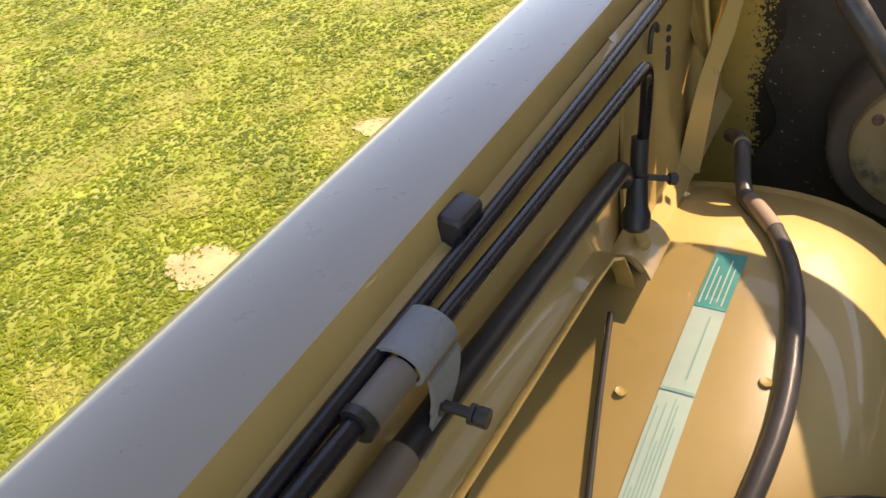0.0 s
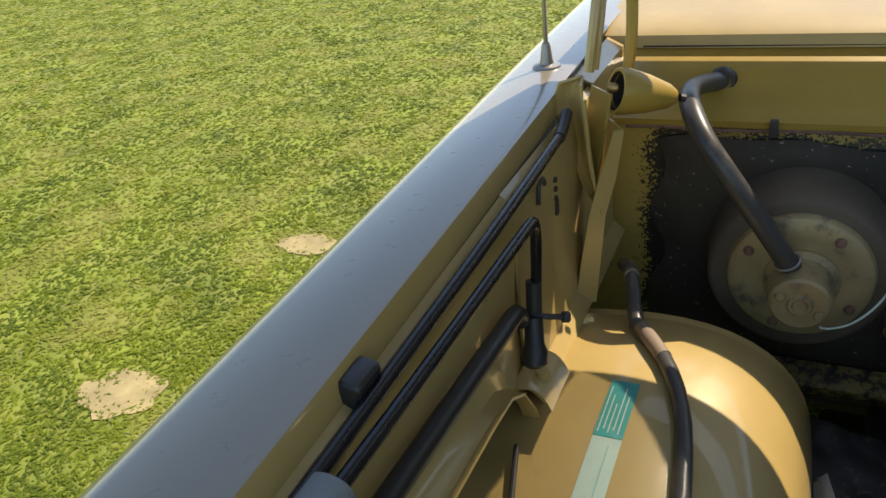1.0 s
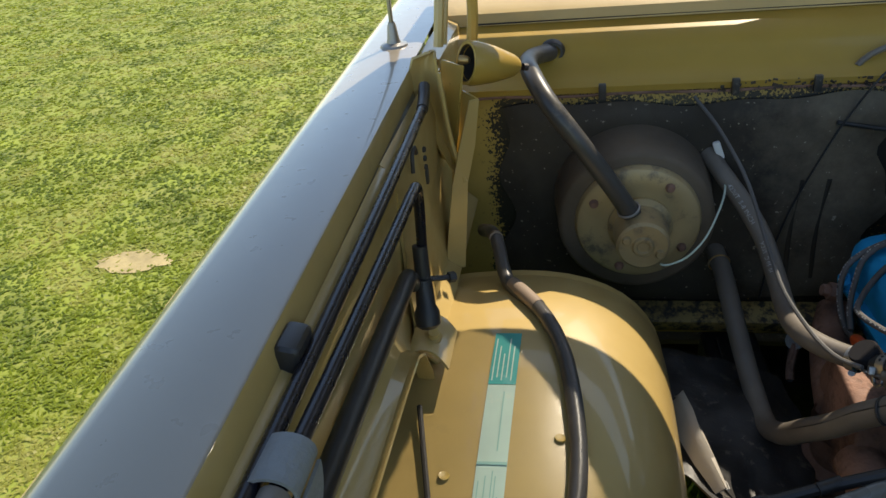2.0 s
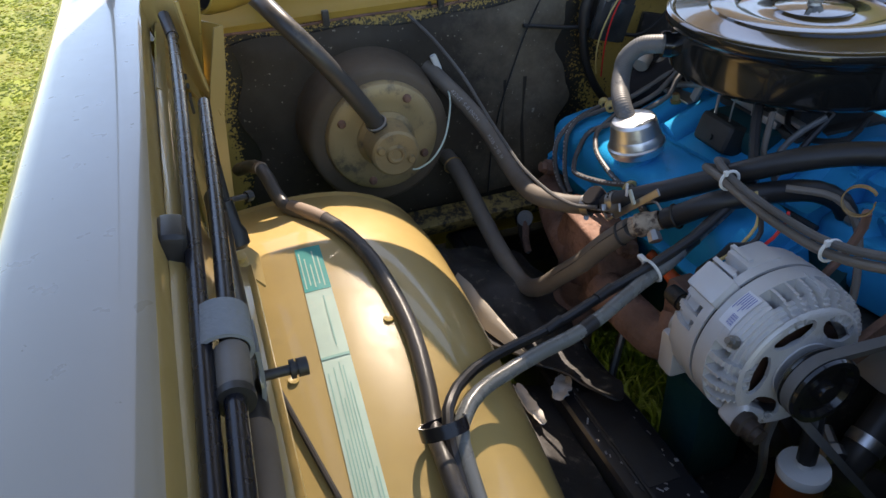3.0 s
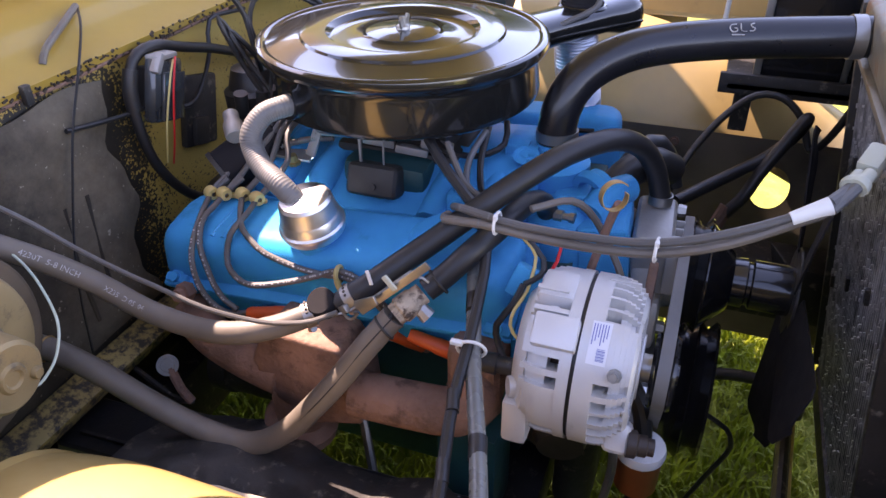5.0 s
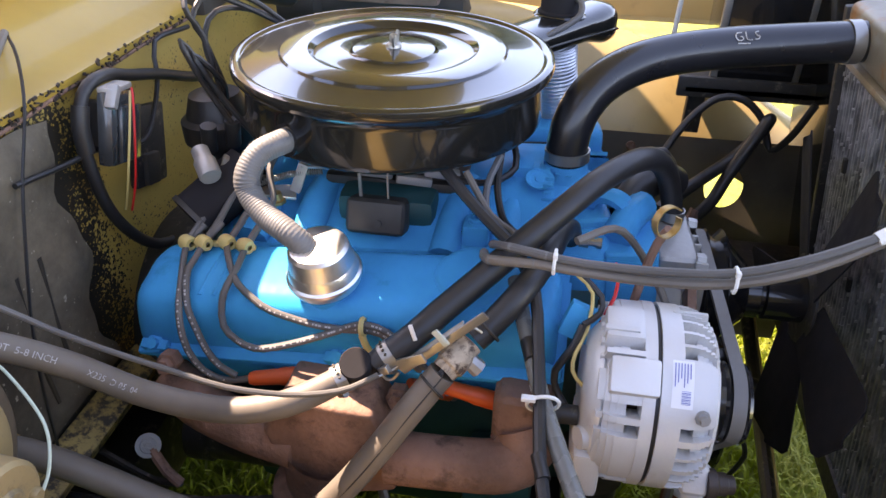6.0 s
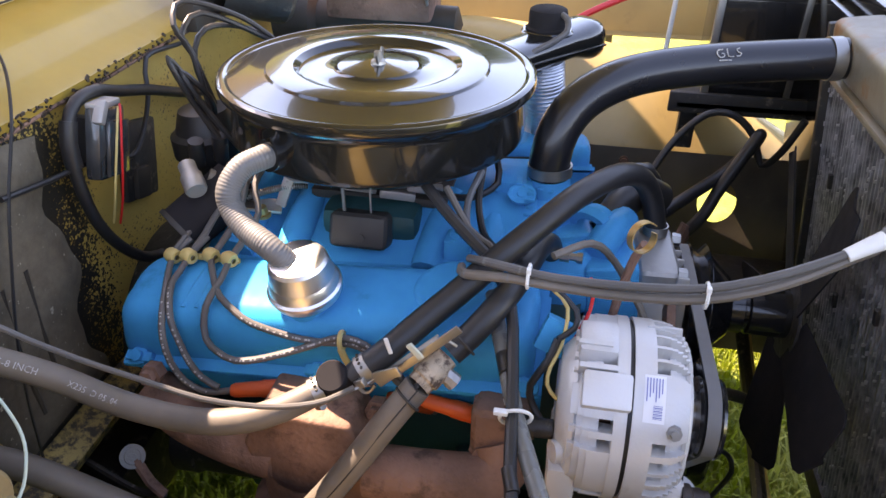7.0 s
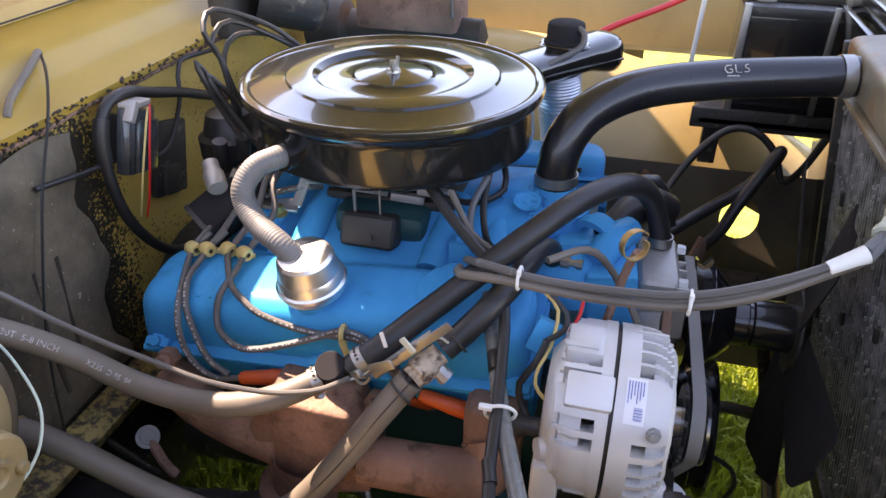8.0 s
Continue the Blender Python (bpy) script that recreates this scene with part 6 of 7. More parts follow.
W2 = [(0.390, 0.490, 0.828), (0.358, 0.482, 0.842), (0.345, 0.440, 0.852), (0.340, 0.40, 0.852), (0.336, 0.34, 0.853), (0.335, 0.277, 0.860), (0.339, 0.221, 0.879), (0.349, 0.170, 0.906), (0.355, 0.150, 0.917), (0.372, 0.134, 0.931), (0.388, 0.124, 0.938)]
part("wire", tube(W1, 0.0040, n=10, step=0.015), LEAD, line_set)
part("wire", tube(W2, 0.0045, n=10, step=0.015), RUBBER_OLD, line_set)
part("bare_end", tube(W1[1:3], 0.0042, n=10), FLEX, line_set)
part("bare_end", tube(W2[1:3], 0.0047, n=10), FLEX, line_set)
part("tape_wrap", tube([(0.3475, 0.178, 0.907), (0.356, 0.151, 0.920)], (0.0058, 0.0078), n=12), WHITE, line_set)
for w0, w1 in ((W1[-2], W1[-1]), (W2[-2], W2[-1])):
    part("plug_collar", lathe(Vector(w0), Vector(w1) - Vector(w0), [(0, 0.0045), (0, 0.0085), (0.003, 0.0095), (0.007, 0.0085), (0.008, 0.006), (0.020, 0.0055), (0.020, 0)], 16), YELLOWED, line_set, "yellowed plug collar")
part("plug_body", box(0.410, 0.120, 0.938, 0.030, 0.018, 0.020, 0.004, pose(0, 0, 0, 0, -20, -25)), YELLOWED, line_set, "pale plastic plug")
part("sleeve_end", tube(W1[-3:], 0.0052, n=10), FLEX, line_set)
part("sleeve_end", tube(W2[-3:], 0.0052, n=10), FLEX, line_set)
for c in ((0.3435, 0.424, 0.857), (0.336, 0.277, 0.863)):
    tie = thing("cable_tie", "white cable tie round the grey wires", "cable tie", "cable ties")
    part("band", ring_of(c, (0.05, 1, 0.0), 0.0105, 0.0016, 1.0), WHITE, tie)
    part("tail", box(c[0] - 0.006, c[1], c[2] + 0.009, 0.005, 0.004, 0.006, 0.001), WHITE, tie)

# dipstick
dip = thing("dipstick", "steel dipstick with a round loop handle", "dipstick")
LOOPM = axis_matrix((0.411, 0.326, 0.868), (-0.80, -0.55, 0.15))
part("loop", grid_surface(lambda u, v: LOOPM @ Vector(((0.0165 - 0.003 * v) * math.cos(radians(40 + 330 * v)), (0.0165 - 0.003 * v) * math.sin(radians(40 + 330 * v)), -0.004 + 0.008 * u)), frange(0, 1, 3), frange(0, 1, 32), 0.0012), BRASS, dip, "pale brass loop")
part("tube", tube([(0.420, 0.322, 0.856), (0.428, 0.328, 0.835), (0.424, 0.336, 0.80), (0.408, 0.345, 0.76), (0.40, 0.36, 0.70), (0.42, 0.38, 0.60)], 0.0045, n=8), RUST, dip)

# ---- exhaust manifold, plugs ----
manifold = thing("exhaust_manifold", "rusty brown cast iron exhaust manifold", "exhaust manifold")
part("front_log", tube([(0.326, 0.437, 0.672), (0.312, 0.430, 0.652), (0.302, 0.450, 0.640), (0.297, 0.50, 0.638), (0.294, 0.566, 0.638)], 0.0265, n=20, step=0.012), RUST, manifold)
part("front_port", box(0.338, 0.437, 0.680, 0.052, 0.060, 0.075, 0.014, None, 3), RUST, manifold)


def wedge(outline, x0, x1, bevel):
    """A plate of (y, z) corners between two depths, with rounded edges."""
    bm = bmesh.new()
    near = [bm.verts.new((x0, y, z)) for y, z in outline]
    far = [bm.verts.new((x1, y, z)) for y, z in outline]
    bm.faces.new(near)
    bm.faces.new(far[::-1])
    for i in range(len(near)):
        j = (i + 1) % len(near)
        bm.faces.new((near[i], far[i], far[j], near[j]))
    bmesh.ops.recalc_face_normals(bm, faces=bm.faces)
    bmesh.ops.bevel(bm, geom=list(bm.edges), offset=bevel, segments=3, affect='EDGES', profile=0.6)
    return bm


part("centre_plate", wedge([(0.578, 0.702), (0.668, 0.706), (0.690, 0.660), (0.676, 0.610), (0.620, 0.580), (0.556, 0.600), (0.560, 0.665)], 0.283, 0.345, 0.006), RUST, manifold)
part("rear_log", tube([(0.300, 0.660, 0.628), (0.310, 0.72, 0.632), (0.322, 0.775, 0.643), (0.338, 0.815, 0.660)], 0.025, n=20, step=0.012), RUST, manifold)
part("collector", lathe((0.305, 0.635, 0.625), (0.05, 0.25, -1), [(0, 0.04), (0.03, 0.038), (0.06, 0.032), (0.07, 0.045), (0.085, 0.045), (0.085, 0.028), (0.25, 0.028)], 24), RUST, manifold)
for by, bz in ((0.455, 0.662), (0.56, 0.695), (0.66, 0.69), (0.80, 0.70)):
    part("bolt", lathe((0.318, by, bz), (-1, 0, 0.25), [(-0.012, 0.012), (0.002, 0.012), (0.002, 0.008), (0.010, 0.008), (0.010, 0)], 6), RUST, manifold)
for p0, p1 in (((0.325, 0.716, 0.688), (0.336, 0.660, 0.692)), ((0.338, 0.518, 0.700), (0.345, 0.470, 0.683)), ((0.35, 0.555, 0.685), (0.365, 0.535, 0.668))):
    boot = thing("spark_plug_boot", "orange rubber boot on a spark plug", "spark plug boot", "spark plug boots")
    d = (Vector(p1) - Vector(p0)).normalized()
    part("boot", lathe(p0, d, [(0, 0.0), (0, 0.006), (0.004, 0.0075), (0.03, 0.0085), (0.034, 0.0095), (0.056, 0.0095), (0.056, 0)], 16), ORANGE, boot)
    part("collar", lathe(Vector(p0) + d * 0.056, d, [(0, 0.008), (0.008, 0.0085), (0.010, 0.006), (0.018, 0.005)], 12), FLEX, boot)

# spark leads over the near valve cover
LEADS = [
    [(0.440, 0.800, 0.792), (0.421, 0.811, 0.782), (0.402, 0.808, 0.778), (0.368, 0.795, 0.775), (0.340, 0.786, 0.764), (0.324, 0.780, 0.748), (0.320, 0.775, 0.720), (0.322, 0.765, 0.695), (0.324, 0.750, 0.683), (0.324, 0.735, 0.683), (0.325, 0.716, 0.688)],
    [(0.445, 0.782, 0.794), (0.421, 0.792, 0.784), (0.394, 0.793, 0.778), (0.377, 0.792, 0.777), (0.355, 0.784, 0.774), (0.340, 0.778, 0.758), (0.334, 0.770, 0.738), (0.329, 0.760, 0.715), (0.327, 0.748, 0.698), (0.325, 0.730, 0.689)],
    [(0.450, 0.760, 0.796), (0.424, 0.767, 0.786), (0.414, 0.765, 0.784), (0.384, 0.748, 0.780), (0.363, 0.732, 0.777), (0.350, 0.711, 0.771), (0.344, 0.692, 0.764), (0.341, 0.651, 0.756), (0.340, 0.617, 0.755), (0.340, 0.599, 0.757), (0.340, 0.580, 0.755), (0.342, 0.560, 0.733), (0.346, 0.54, 0.705)],
    [(0.452, 0.740, 0.796), (0.421, 0.745, 0.786), (0.388, 0.742, 0.781), (0.360, 0.742, 0.777), (0.349, 0.745, 0.763), (0.337, 0.741, 0.743), (0.324, 0.722, 0.738), (0.314, 0.700, 0.740), (0.318, 0.680, 0.741), (0.330, 0.651, 0.745), (0.338, 0.623, 0.754), (0.340, 0.610, 0.760), (0.340, 0.594, 0.764), (0.340, 0.574, 0.758), (0.343, 0.553, 0.733), (0.35, 0.53, 0.700)],
]
for pts in LEADS:
    w = thing("spark_lead", "grey spark plug lead draped over the valve cover", "spark lead", "spark leads")
    part("lead", tube(pts, 0.0036, n=10, step=0.01), LEAD, w)


def print_marks(host, pts, r, t0, t1, seed):
    """Short white print dashes along a lead, on the side away from the engine."""
    rnd = random.Random(seed)
    line = smooth_path(pts, 0.003)
    i, end = int(len(line) * t0), int(len(line) * t1)
    bm = bmesh.new()
    while i < end:
        way = (line[i + 1] - line[i]).normalized()
        out = Vector((-0.75, -0.1, 0.65))
        out = (out - way * out.dot(way)).normalized()
        q = line[i] + out * (r + 0.0001)
        m = Matrix.Translation(q) @ Matrix((way, out.cross(way), out)).transposed().to_4x4()
        bmesh.ops.create_cube(bm, size=1.0, matrix=m @ Matrix.Diagonal((0.0012 + 0.0016 * rnd.random(), 0.0018, 0.0004, 1)))
        i += 1 + (rnd.random() < 0.45) + 3 * (rnd.random() < 0.08)
    return part("printing", bm, PRINT, host, "faded white print marks", smooth=False)


for k, host in enumerate([o for o in scene.objects if o.name.startswith("spark_lead") and not o.parent][:4]):
    print_marks(host, LEADS[k], 0.0036, 0.42, 0.92, 40 + k)
sep = thing("lead_separator", "yellowed plastic spark lead separator", "lead separator")
for sx, y, sz in ((0.421, 0.811, 0.782), (0.421, 0.792, 0.784), (0.424, 0.767, 0.786), (0.421, 0.745, 0.786)):
    part("ring", lathe((sx, y + 0.007, sz), (-0.5, -1, 0.0), [(0, 0.003), (0, 0.0070), (0.003, 0.0085), (0.011, 0.0085), (0.014, 0.0070), (0.014, 0.003)], 14), YELLOW, sep)
part("bar", box(0.426, 0.778, 0.779, 0.006, 0.080, 0.006, 0.002), YELLOW, sep)
yclip = thing("lead_clip", "yellowed plastic clip on a spark lead", "clip")
part("clip", ring_of((0.340, 0.598, 0.760), (0.05, -1, 0.1), 0.0085, 0.0028), YELLOW, yclip)
part("leg", tube([(0.332, 0.597, 0.757), (0.330, 0.592, 0.745), (0.331, 0.586, 0.735)], 0.0035, n=8), YELLOW, yclip)

# ---- firewall side: ignition box, harness, distributor, coil ----
ibox = thing("ignition_module", "small silver ignition box on the firewall", "ignition module")
MODM = pose(0.474, 0.894, 0.884, 4, 17, 8)
part("case", bmesh_moved(box(0, 0.006, 0, 0.060, 0.018, 0.080, 0.007), MODM), MODULE, ibox)
part("lid", bmesh_moved(box(0.004, -0.006, -0.006, 0.046, 0.005, 0.060, 0.0022), MODM), MODULE, ibox, "smoky reflective cover")
# Bright strips drawn for the ragged highlight at the case's top left.
part("bracket", bmesh_moved(box(-0.008, 0.004, 0.042, 0.042, 0.020, 0.007, 0.003, pose(0, 0, 0, 0, -8, 0)), MODM), ALU_OLD, ibox, "bright strip drawn for the case's highlight")
part("highlight_tab", bmesh_moved(box(-0.026, -0.002, 0.034, 0.010, 0.012, 0.026, 0.003, pose(0, 0, 0, 0, 24, 0)), MODM), ALU_OLD, ibox, "bright strip drawn for the case's highlight")
part("standoff", bmesh_moved(box(0.0, 0.030, 0.0, 0.030, 0.030, 0.050, 0.003), MODM), BLACK_DIRTY, ibox)
for mat, pts in ((RED, [(0.484, 0.880, 0.925), (0.470, 0.872, 0.918), (0.455, 0.868, 0.893), (0.448, 0.870, 0.862), (0.450, 0.880, 0.825), (0.458, 0.896, 0.790)]), (YELLOW, [(0.480, 0.880, 0.923), (0.462, 0.872, 0.914), (0.445, 0.869, 0.888), (0.436, 0.872, 0.858), (0.440, 0.884, 0.822), (0.450, 0.898, 0.795)])):
    w = thing("module_wire", "thin bright wire hanging from the ignition box", "wire")
    part("wire", tube(pts, 0.0013, n=6), mat, w)
harness = thing("wiring_harness", "black taped wiring harness looped on the firewall", "wiring harness")
part("trunk", tube([(0.74, 0.925, 0.845), (0.672, 0.918, 0.868), (0.60, 0.917, 0.897), (0.54, 0.915, 0.917), (0.50, 0.913, 0.932), (0.470, 0.912, 0.936), (0.446, 0.912, 0.928), (0.432, 0.913, 0.900), (0.431, 0.913, 0.855), (0.442, 0.913, 0.80), (0.468, 0.911, 0.752), (0.51, 0.910, 0.71), (0.56, 0.905, 0.69)], 0.0068, n=12, step=0.012), RUBBER, harness)
part("tape", tube([(0.440, 0.9125, 0.920), (0.432, 0.913, 0.898), (0.431, 0.913, 0.872)], 0.0092, n=12), RUBBER, harness)
part("branch", tube([(0.70, 0.922, 0.925), (0.62, 0.925, 0.93), (0.60, 0.918, 0.895), (0.565, 0.912, 0.86), (0.52, 0.905, 0.845), (0.46, 0.912, 0.865), (0.40, 0.918, 0.872), (0.33, 0.918, 0.885)], 0.0030, n=8, step=0.015), RUBBER, harness)
resistor = thing("ballast_resistor", "dark box below the ignition module", "resistor")
part("body", box(0.572, 0.934, 0.815, 0.07, 0.012, 0.10, 0.005, pose(0, 0, 0, 0, 14, 0)), BLACK_DIRTY, resistor)
part("cover", box(0.558, 0.926, 0.79, 0.03, 0.010, 0.04, 0.004, pose(0, 0, 0, 0, 14, 0)), SHADOW_STEEL, resistor)
dist = thing("distributor", "black distributor with a cylindrical vacuum can", "distributor")
part("body", lathe((0.585, 0.835, 0.775), (0, 0.05, 1), [(0, 0.03), (0.05, 0.032), (0.055, 0.045), (0.08, 0.045), (0.085, 0.038), (0.11, 0.03), (0.112, 0)], 24), RUBBER, dist)
part("oil_can", lathe((0.462, 0.826, 0.784), (0.60, -0.50, 0.40), [(0, 0), (0, 0.024), (0.002, 0.030), (0.004, 0.0315), (0.006, 0.030), (0.085, 0.030), (0.088, 0.02), (0.095, 0.02)], 32), KNOB, dist)
part("can_rim", lathe((0.462, 0.826, 0.784), (0.60, -0.50, 0.40), [(-0.001, 0.0285), (-0.001, 0.0318), (0.005, 0.0322), (0.005, 0.030)], 36), SHADOW_STEEL, dist)
part("nipple", lathe((0.465, 0.797, 0.838), (0.6, 0.5, 0.35), [(0, 0), (0, 0.011), (0.003, 0.0125), (0.022, 0.0125), (0.026, 0.010), (0.04, 0.010)], 16), ALU_OLD, dist)
part("hose_end", tube([(0.50, 0.80, 0.84), (0.51, 0.775, 0.825), (0.525, 0.75, 0.80)], 0.009, n=10), RUBBER_OLD, dist)
LOOPS = [
    [(0.585, 0.83, 0.88), (0.59, 0.845, 0.95), (0.578, 0.855, 0.985), (0.615, 0.86, 1.003), (0.68, 0.82, 0.97), (0.72, 0.78, 0.92)],
    [(0.60, 0.83, 0.88), (0.60, 0.85, 0.945), (0.596, 0.858, 0.968), (0.635, 0.85, 0.985), (0.70, 0.80, 0.94), (0.73, 0.76, 0.90)],
    [(0.61, 0.84, 0.88), (0.62, 0.86, 0.93), (0.64, 0.85, 0.965), (0.70, 0.82, 0.95), (0.75, 0.76, 0.90)],
    [(0.57, 0.83, 0.88), (0.545, 0.825, 0.925), (0.525, 0.838, 0.965), (0.532, 0.822, 0.915), (0.540, 0.795, 0.86)],
    [(0.575, 0.82, 0.88), (0.550, 0.81, 0.915), (0.530, 0.830, 0.950), (0.540, 0.805, 0.895), (0.550, 0.775, 0.845)],
]
for pts in LOOPS:
    w = thing("spark_lead", "grey spark plug lead looping from the distributor", "spark lead", "spark leads")
    part("lead", tube(pts, 0.0035, n=8, step=0.012), RUBBER, w)
for k, bx in enumerate((0.525, 0.545)):
    w = thing("lead_boot", "black rubber lead boot near the distributor", "boot", "lead boots")
    part("boot", tube([(bx, 0.825 - 0.02 * k, 0.84), (bx - 0.005, 0.82 - 0.02 * k, 0.872)], 0.009, n=12), RUBBER, w)
for k in range(4):
    w = thing("spark_lead", "grey spark plug lead from the intake to the separator", "spark lead", "spark leads")
    y = (0.811, 0.792, 0.767, 0.745)[k]
    part("lead", tube([(0.54, 0.78 - k * 0.012, 0.845), (0.50, 0.775 - 0.01 * k, 0.835), (0.475, y - 0.012, 0.812), (0.448, y - 0.006, 0.796), (0.421, y, 0.785)], 0.0038, n=8), LEAD, w)
wiper = thing("wiper_motor", "dark round wiper motor high on the firewall", "wiper motor")
part("can", lathe((0.80, 0.90, 0.985), (0.55, -0.8, -0.25), [(0, 0.045), (0.09, 0.045), (0.098, 0.038), (0.10, 0.012), (0.108, 0.010), (0.108, 0)], 28), BLACK_DIRTY, wiper)
part("bracket", box(0.80, 0.925, 0.975, 0.14, 0.03, 0.09, 0.006), SHADOW_STEEL, wiper)
booster = thing("brake_master_cylinder", "brownish brake cylinder reservoir on the firewall", "brake cylinder")
part("reservoir", box(1.0, 0.72, 0.935, 0.10, 0.17, 0.07, 0.01), RUST, booster)
part("body", lathe((1.0, 0.90, 0.89), (0, -1, 0), [(0, 0.05), (0.06, 0.045), (0.07, 0.03), (0.30, 0.028), (0.31, 0)], 24), SHADOW_STEEL, booster)
part("bail", tube([(0.95, 0.64, 0.93), (0.95, 0.64, 0.975), (1.05, 0.64, 0.975), (1.05, 0.64, 0.93)], 0.003, n=6), STEEL, booster)

# cowl wires
cw = thing("cowl_wire", "thin dark wire hanging from the cowl", "wire")
part("wire", tube([(0.455, 0.984, 0.984), (0.425, 0.955, 0.972), (0.374, 0.920, 0.945), (0.338, 0.916, 0.885), (0.314, 0.914, 0.830), (0.288, 0.912, 0.760), (0.272, 0.911, 0.690), (0.264, 0.912, 0.610)], 0.0016, n=6), RUBBER, cw)
part("stub", tube([(0.455, 0.986, 0.985), (0.412, 0.968, 0.976), (0.368, 0.955, 0.962), (0.352, 0.948, 0.950)], 0.0042, n=8), RUBBER_OLD, cw)
for cxx in (0.03, 0.20, 0.30):
    k = thing("cowl_clip", "small dark clip on the cowl seam", "clip", "cowl clips")
    part("clip", box(cxx, 0.922, 0.938, 0.010, 0.008, 0.022, 0.002), BLACK_DIRTY, k)

# ---- alternator wires ----
for mat, r, pts in ((RED, 0.0018, [(0.375, 0.370, 0.842), (0.370, 0.366, 0.833), (0.360, 0.367, 0.816), (0.350, 0.375, 0.799), (0.345, 0.379, 0.790)]),
                    (YELLOW, 0.0018, [(0.372, 0.415, 0.842), (0.365, 0.401, 0.830), (0.355, 0.387, 0.820), (0.335, 0.389, 0.793), (0.320, 0.397, 0.778), (0.310, 0.398, 0.766), (0.305, 0.388, 0.755), (0.306, 0.372, 0.745)]),
                    (RUBBER, 0.0035, [(0.335, 0.393, 0.799), (0.325, 0.400, 0.780), (0.315, 0.413, 0.759), (0.312, 0.410, 0.740), (0.300, 0.400, 0.731)]),
                    (RUBBER, 0.0028, [(0.372, 0.402, 0.842), (0.365, 0.396, 0.830), (0.355, 0.379, 0.818), (0.345, 0.379, 0.806), (0.335, 0.393, 0.799)]),
                    (RUBBER_OLD, 0.004, [(0.40, 0.405, 0.845), (0.43, 0.37, 0.845), (0.442, 0.345, 0.82), (0.425, 0.315, 0.78), (0.415, 0.305, 0.76)]),
                    (RUBBER_OLD, 0.0038, [(0.47, 0.52, 0.87), (0.44, 0.49, 0.84), (0.43, 0.468, 0.83), (0.40, 0.455, 0.83)]),
                    (FLEX, 0.0038, [(0.52, 0.49, 0.868), (0.49, 0.50, 0.845), (0.465, 0.495, 0.825), (0.452, 0.475, 0.82), (0.43, 0.455, 0.825)]),
                    (RUBBER, 0.004, [(0.53, 0.49, 0.87), (0.50, 0.49, 0.84), (0.47, 0.48, 0.82), (0.44, 0.465, 0.822)]),
                    (RUBBER, 0.006, [(0.47, 0.545, 0.875), (0.445, 0.515, 0.855), (0.42, 0.480, 0.835), (0.40, 0.455, 0.825)])):
    w = thing("engine_wire", "thin insulated wire near the alternator and intake", "wire", "engine wires")
    part("wire", tube(pts, r, n=8, step=0.01), mat, w)
plug = thing("alternator_plug", "dark plug on the back of the alternator", "plug")
part("plug", lathe((0.293, 0.425, 0.728), (0.05, -1, 0), [(0, 0), (0, 0.010), (0.02, 0.011), (0.02, 0.009), (0.036, 0.009)], 14), BLACK_DIRTY, plug)

# ---- low down: fuel filter, frame rail, shields ----
ff = thing("fuel_filter", "clear fuel filter with amber paper element", "fuel filter")
part("top", lathe((0.363, 0.258, 0.597), (0, 0, -1), [(-0.012, 0.0), (-0.012, 0.006), (0, 0.008), (0.0, 0.026), (0.006, 0.0275), (0.012, 0.0265)], 28), WHITE, ff)
part("element", lathe((0.363, 0.258, 0.585), (0, 0, -1), [(0, 0.025), (0.048, 0.0235), (0.052, 0.018), (0.058, 0.007), (0.07, 0.006)], 28), FUEL, ff, "amber pleated element")
part("line", tube([(0.363, 0.258, 0.605), (0.365, 0.262, 0.635), (0.375, 0.275, 0.66), (0.40, 0.30, 0.67)], 0.010, n=10), RUBBER, ff)
part("line", tube([(0.363, 0.258, 0.52), (0.36, 0.258, 0.47), (0.36, 0.27, 0.40), (0.37, 0.30, 0.36)], 0.008, n=10), RUBBER, ff)
part("steel_line", tube([(0.335, 0.285, 0.66), (0.330, 0.285, 0.62), (0.335, 0.285, 0.56), (0.325, 0.30, 0.48), (0.33, 0.34, 0.40)], 0.005, n=8), STEEL, ff)
fpump = thing("fuel_pump", "dark steel fuel pump low on the block", "fuel pump")
part("body", lathe((0.44, 0.36, 0.55), (-1, -0.2, -0.2), [(0, 0.03), (0.03, 0.035), (0.032, 0.042), (0.042, 0.042), (0.045, 0.034), (0.06, 0.028), (0.062, 0)], 24), SHADOW_STEEL, fpump)
part("nut", lathe((0.425, 0.300, 0.585), (-0.3, -1, -0.3), [(0, 0.011), (0.02, 0.011), (0.024, 0.014), (0.036, 0.014), (0.036, 0)], 10), STEEL, fpump)
RAIL_BLACK = material("chipped_gloss_black", (0.016, 0.016, 0.018), 0.34, vary=0.3, bump=0.35, bscale=70, spec=0.5, coat=0.2, dirt=(0.10, 0.095, 0.085), dirt_amount=0.30, dirt_scale=60)
BARE_STEEL = material("scraped_bare_steel", (0.36, 0.36, 0.36), 0.45, metal=0.4, vary=0.4)
CHIPS = material("chipped_black_paint", (0.03, 0.028, 0.027), 0.5, vary=0.3, bump=0.5, dirt=(0.42, 0.40, 0.36), dirt_amount=0.24, dirt_scale=90)
rail = thing("frame_rail", "chipped black painted steel frame rail", "frame rail")
RAILM = Matrix.Translation((0.245, 0.36, 0.485)) @ pose(0, 0, 0, 0, 0, 1.5)
part("box_section", bmesh_moved(box(0, 0, 0, 0.085, 1.15, 0.10, 0.010, None, 3), RAILM), RAIL_BLACK, rail)
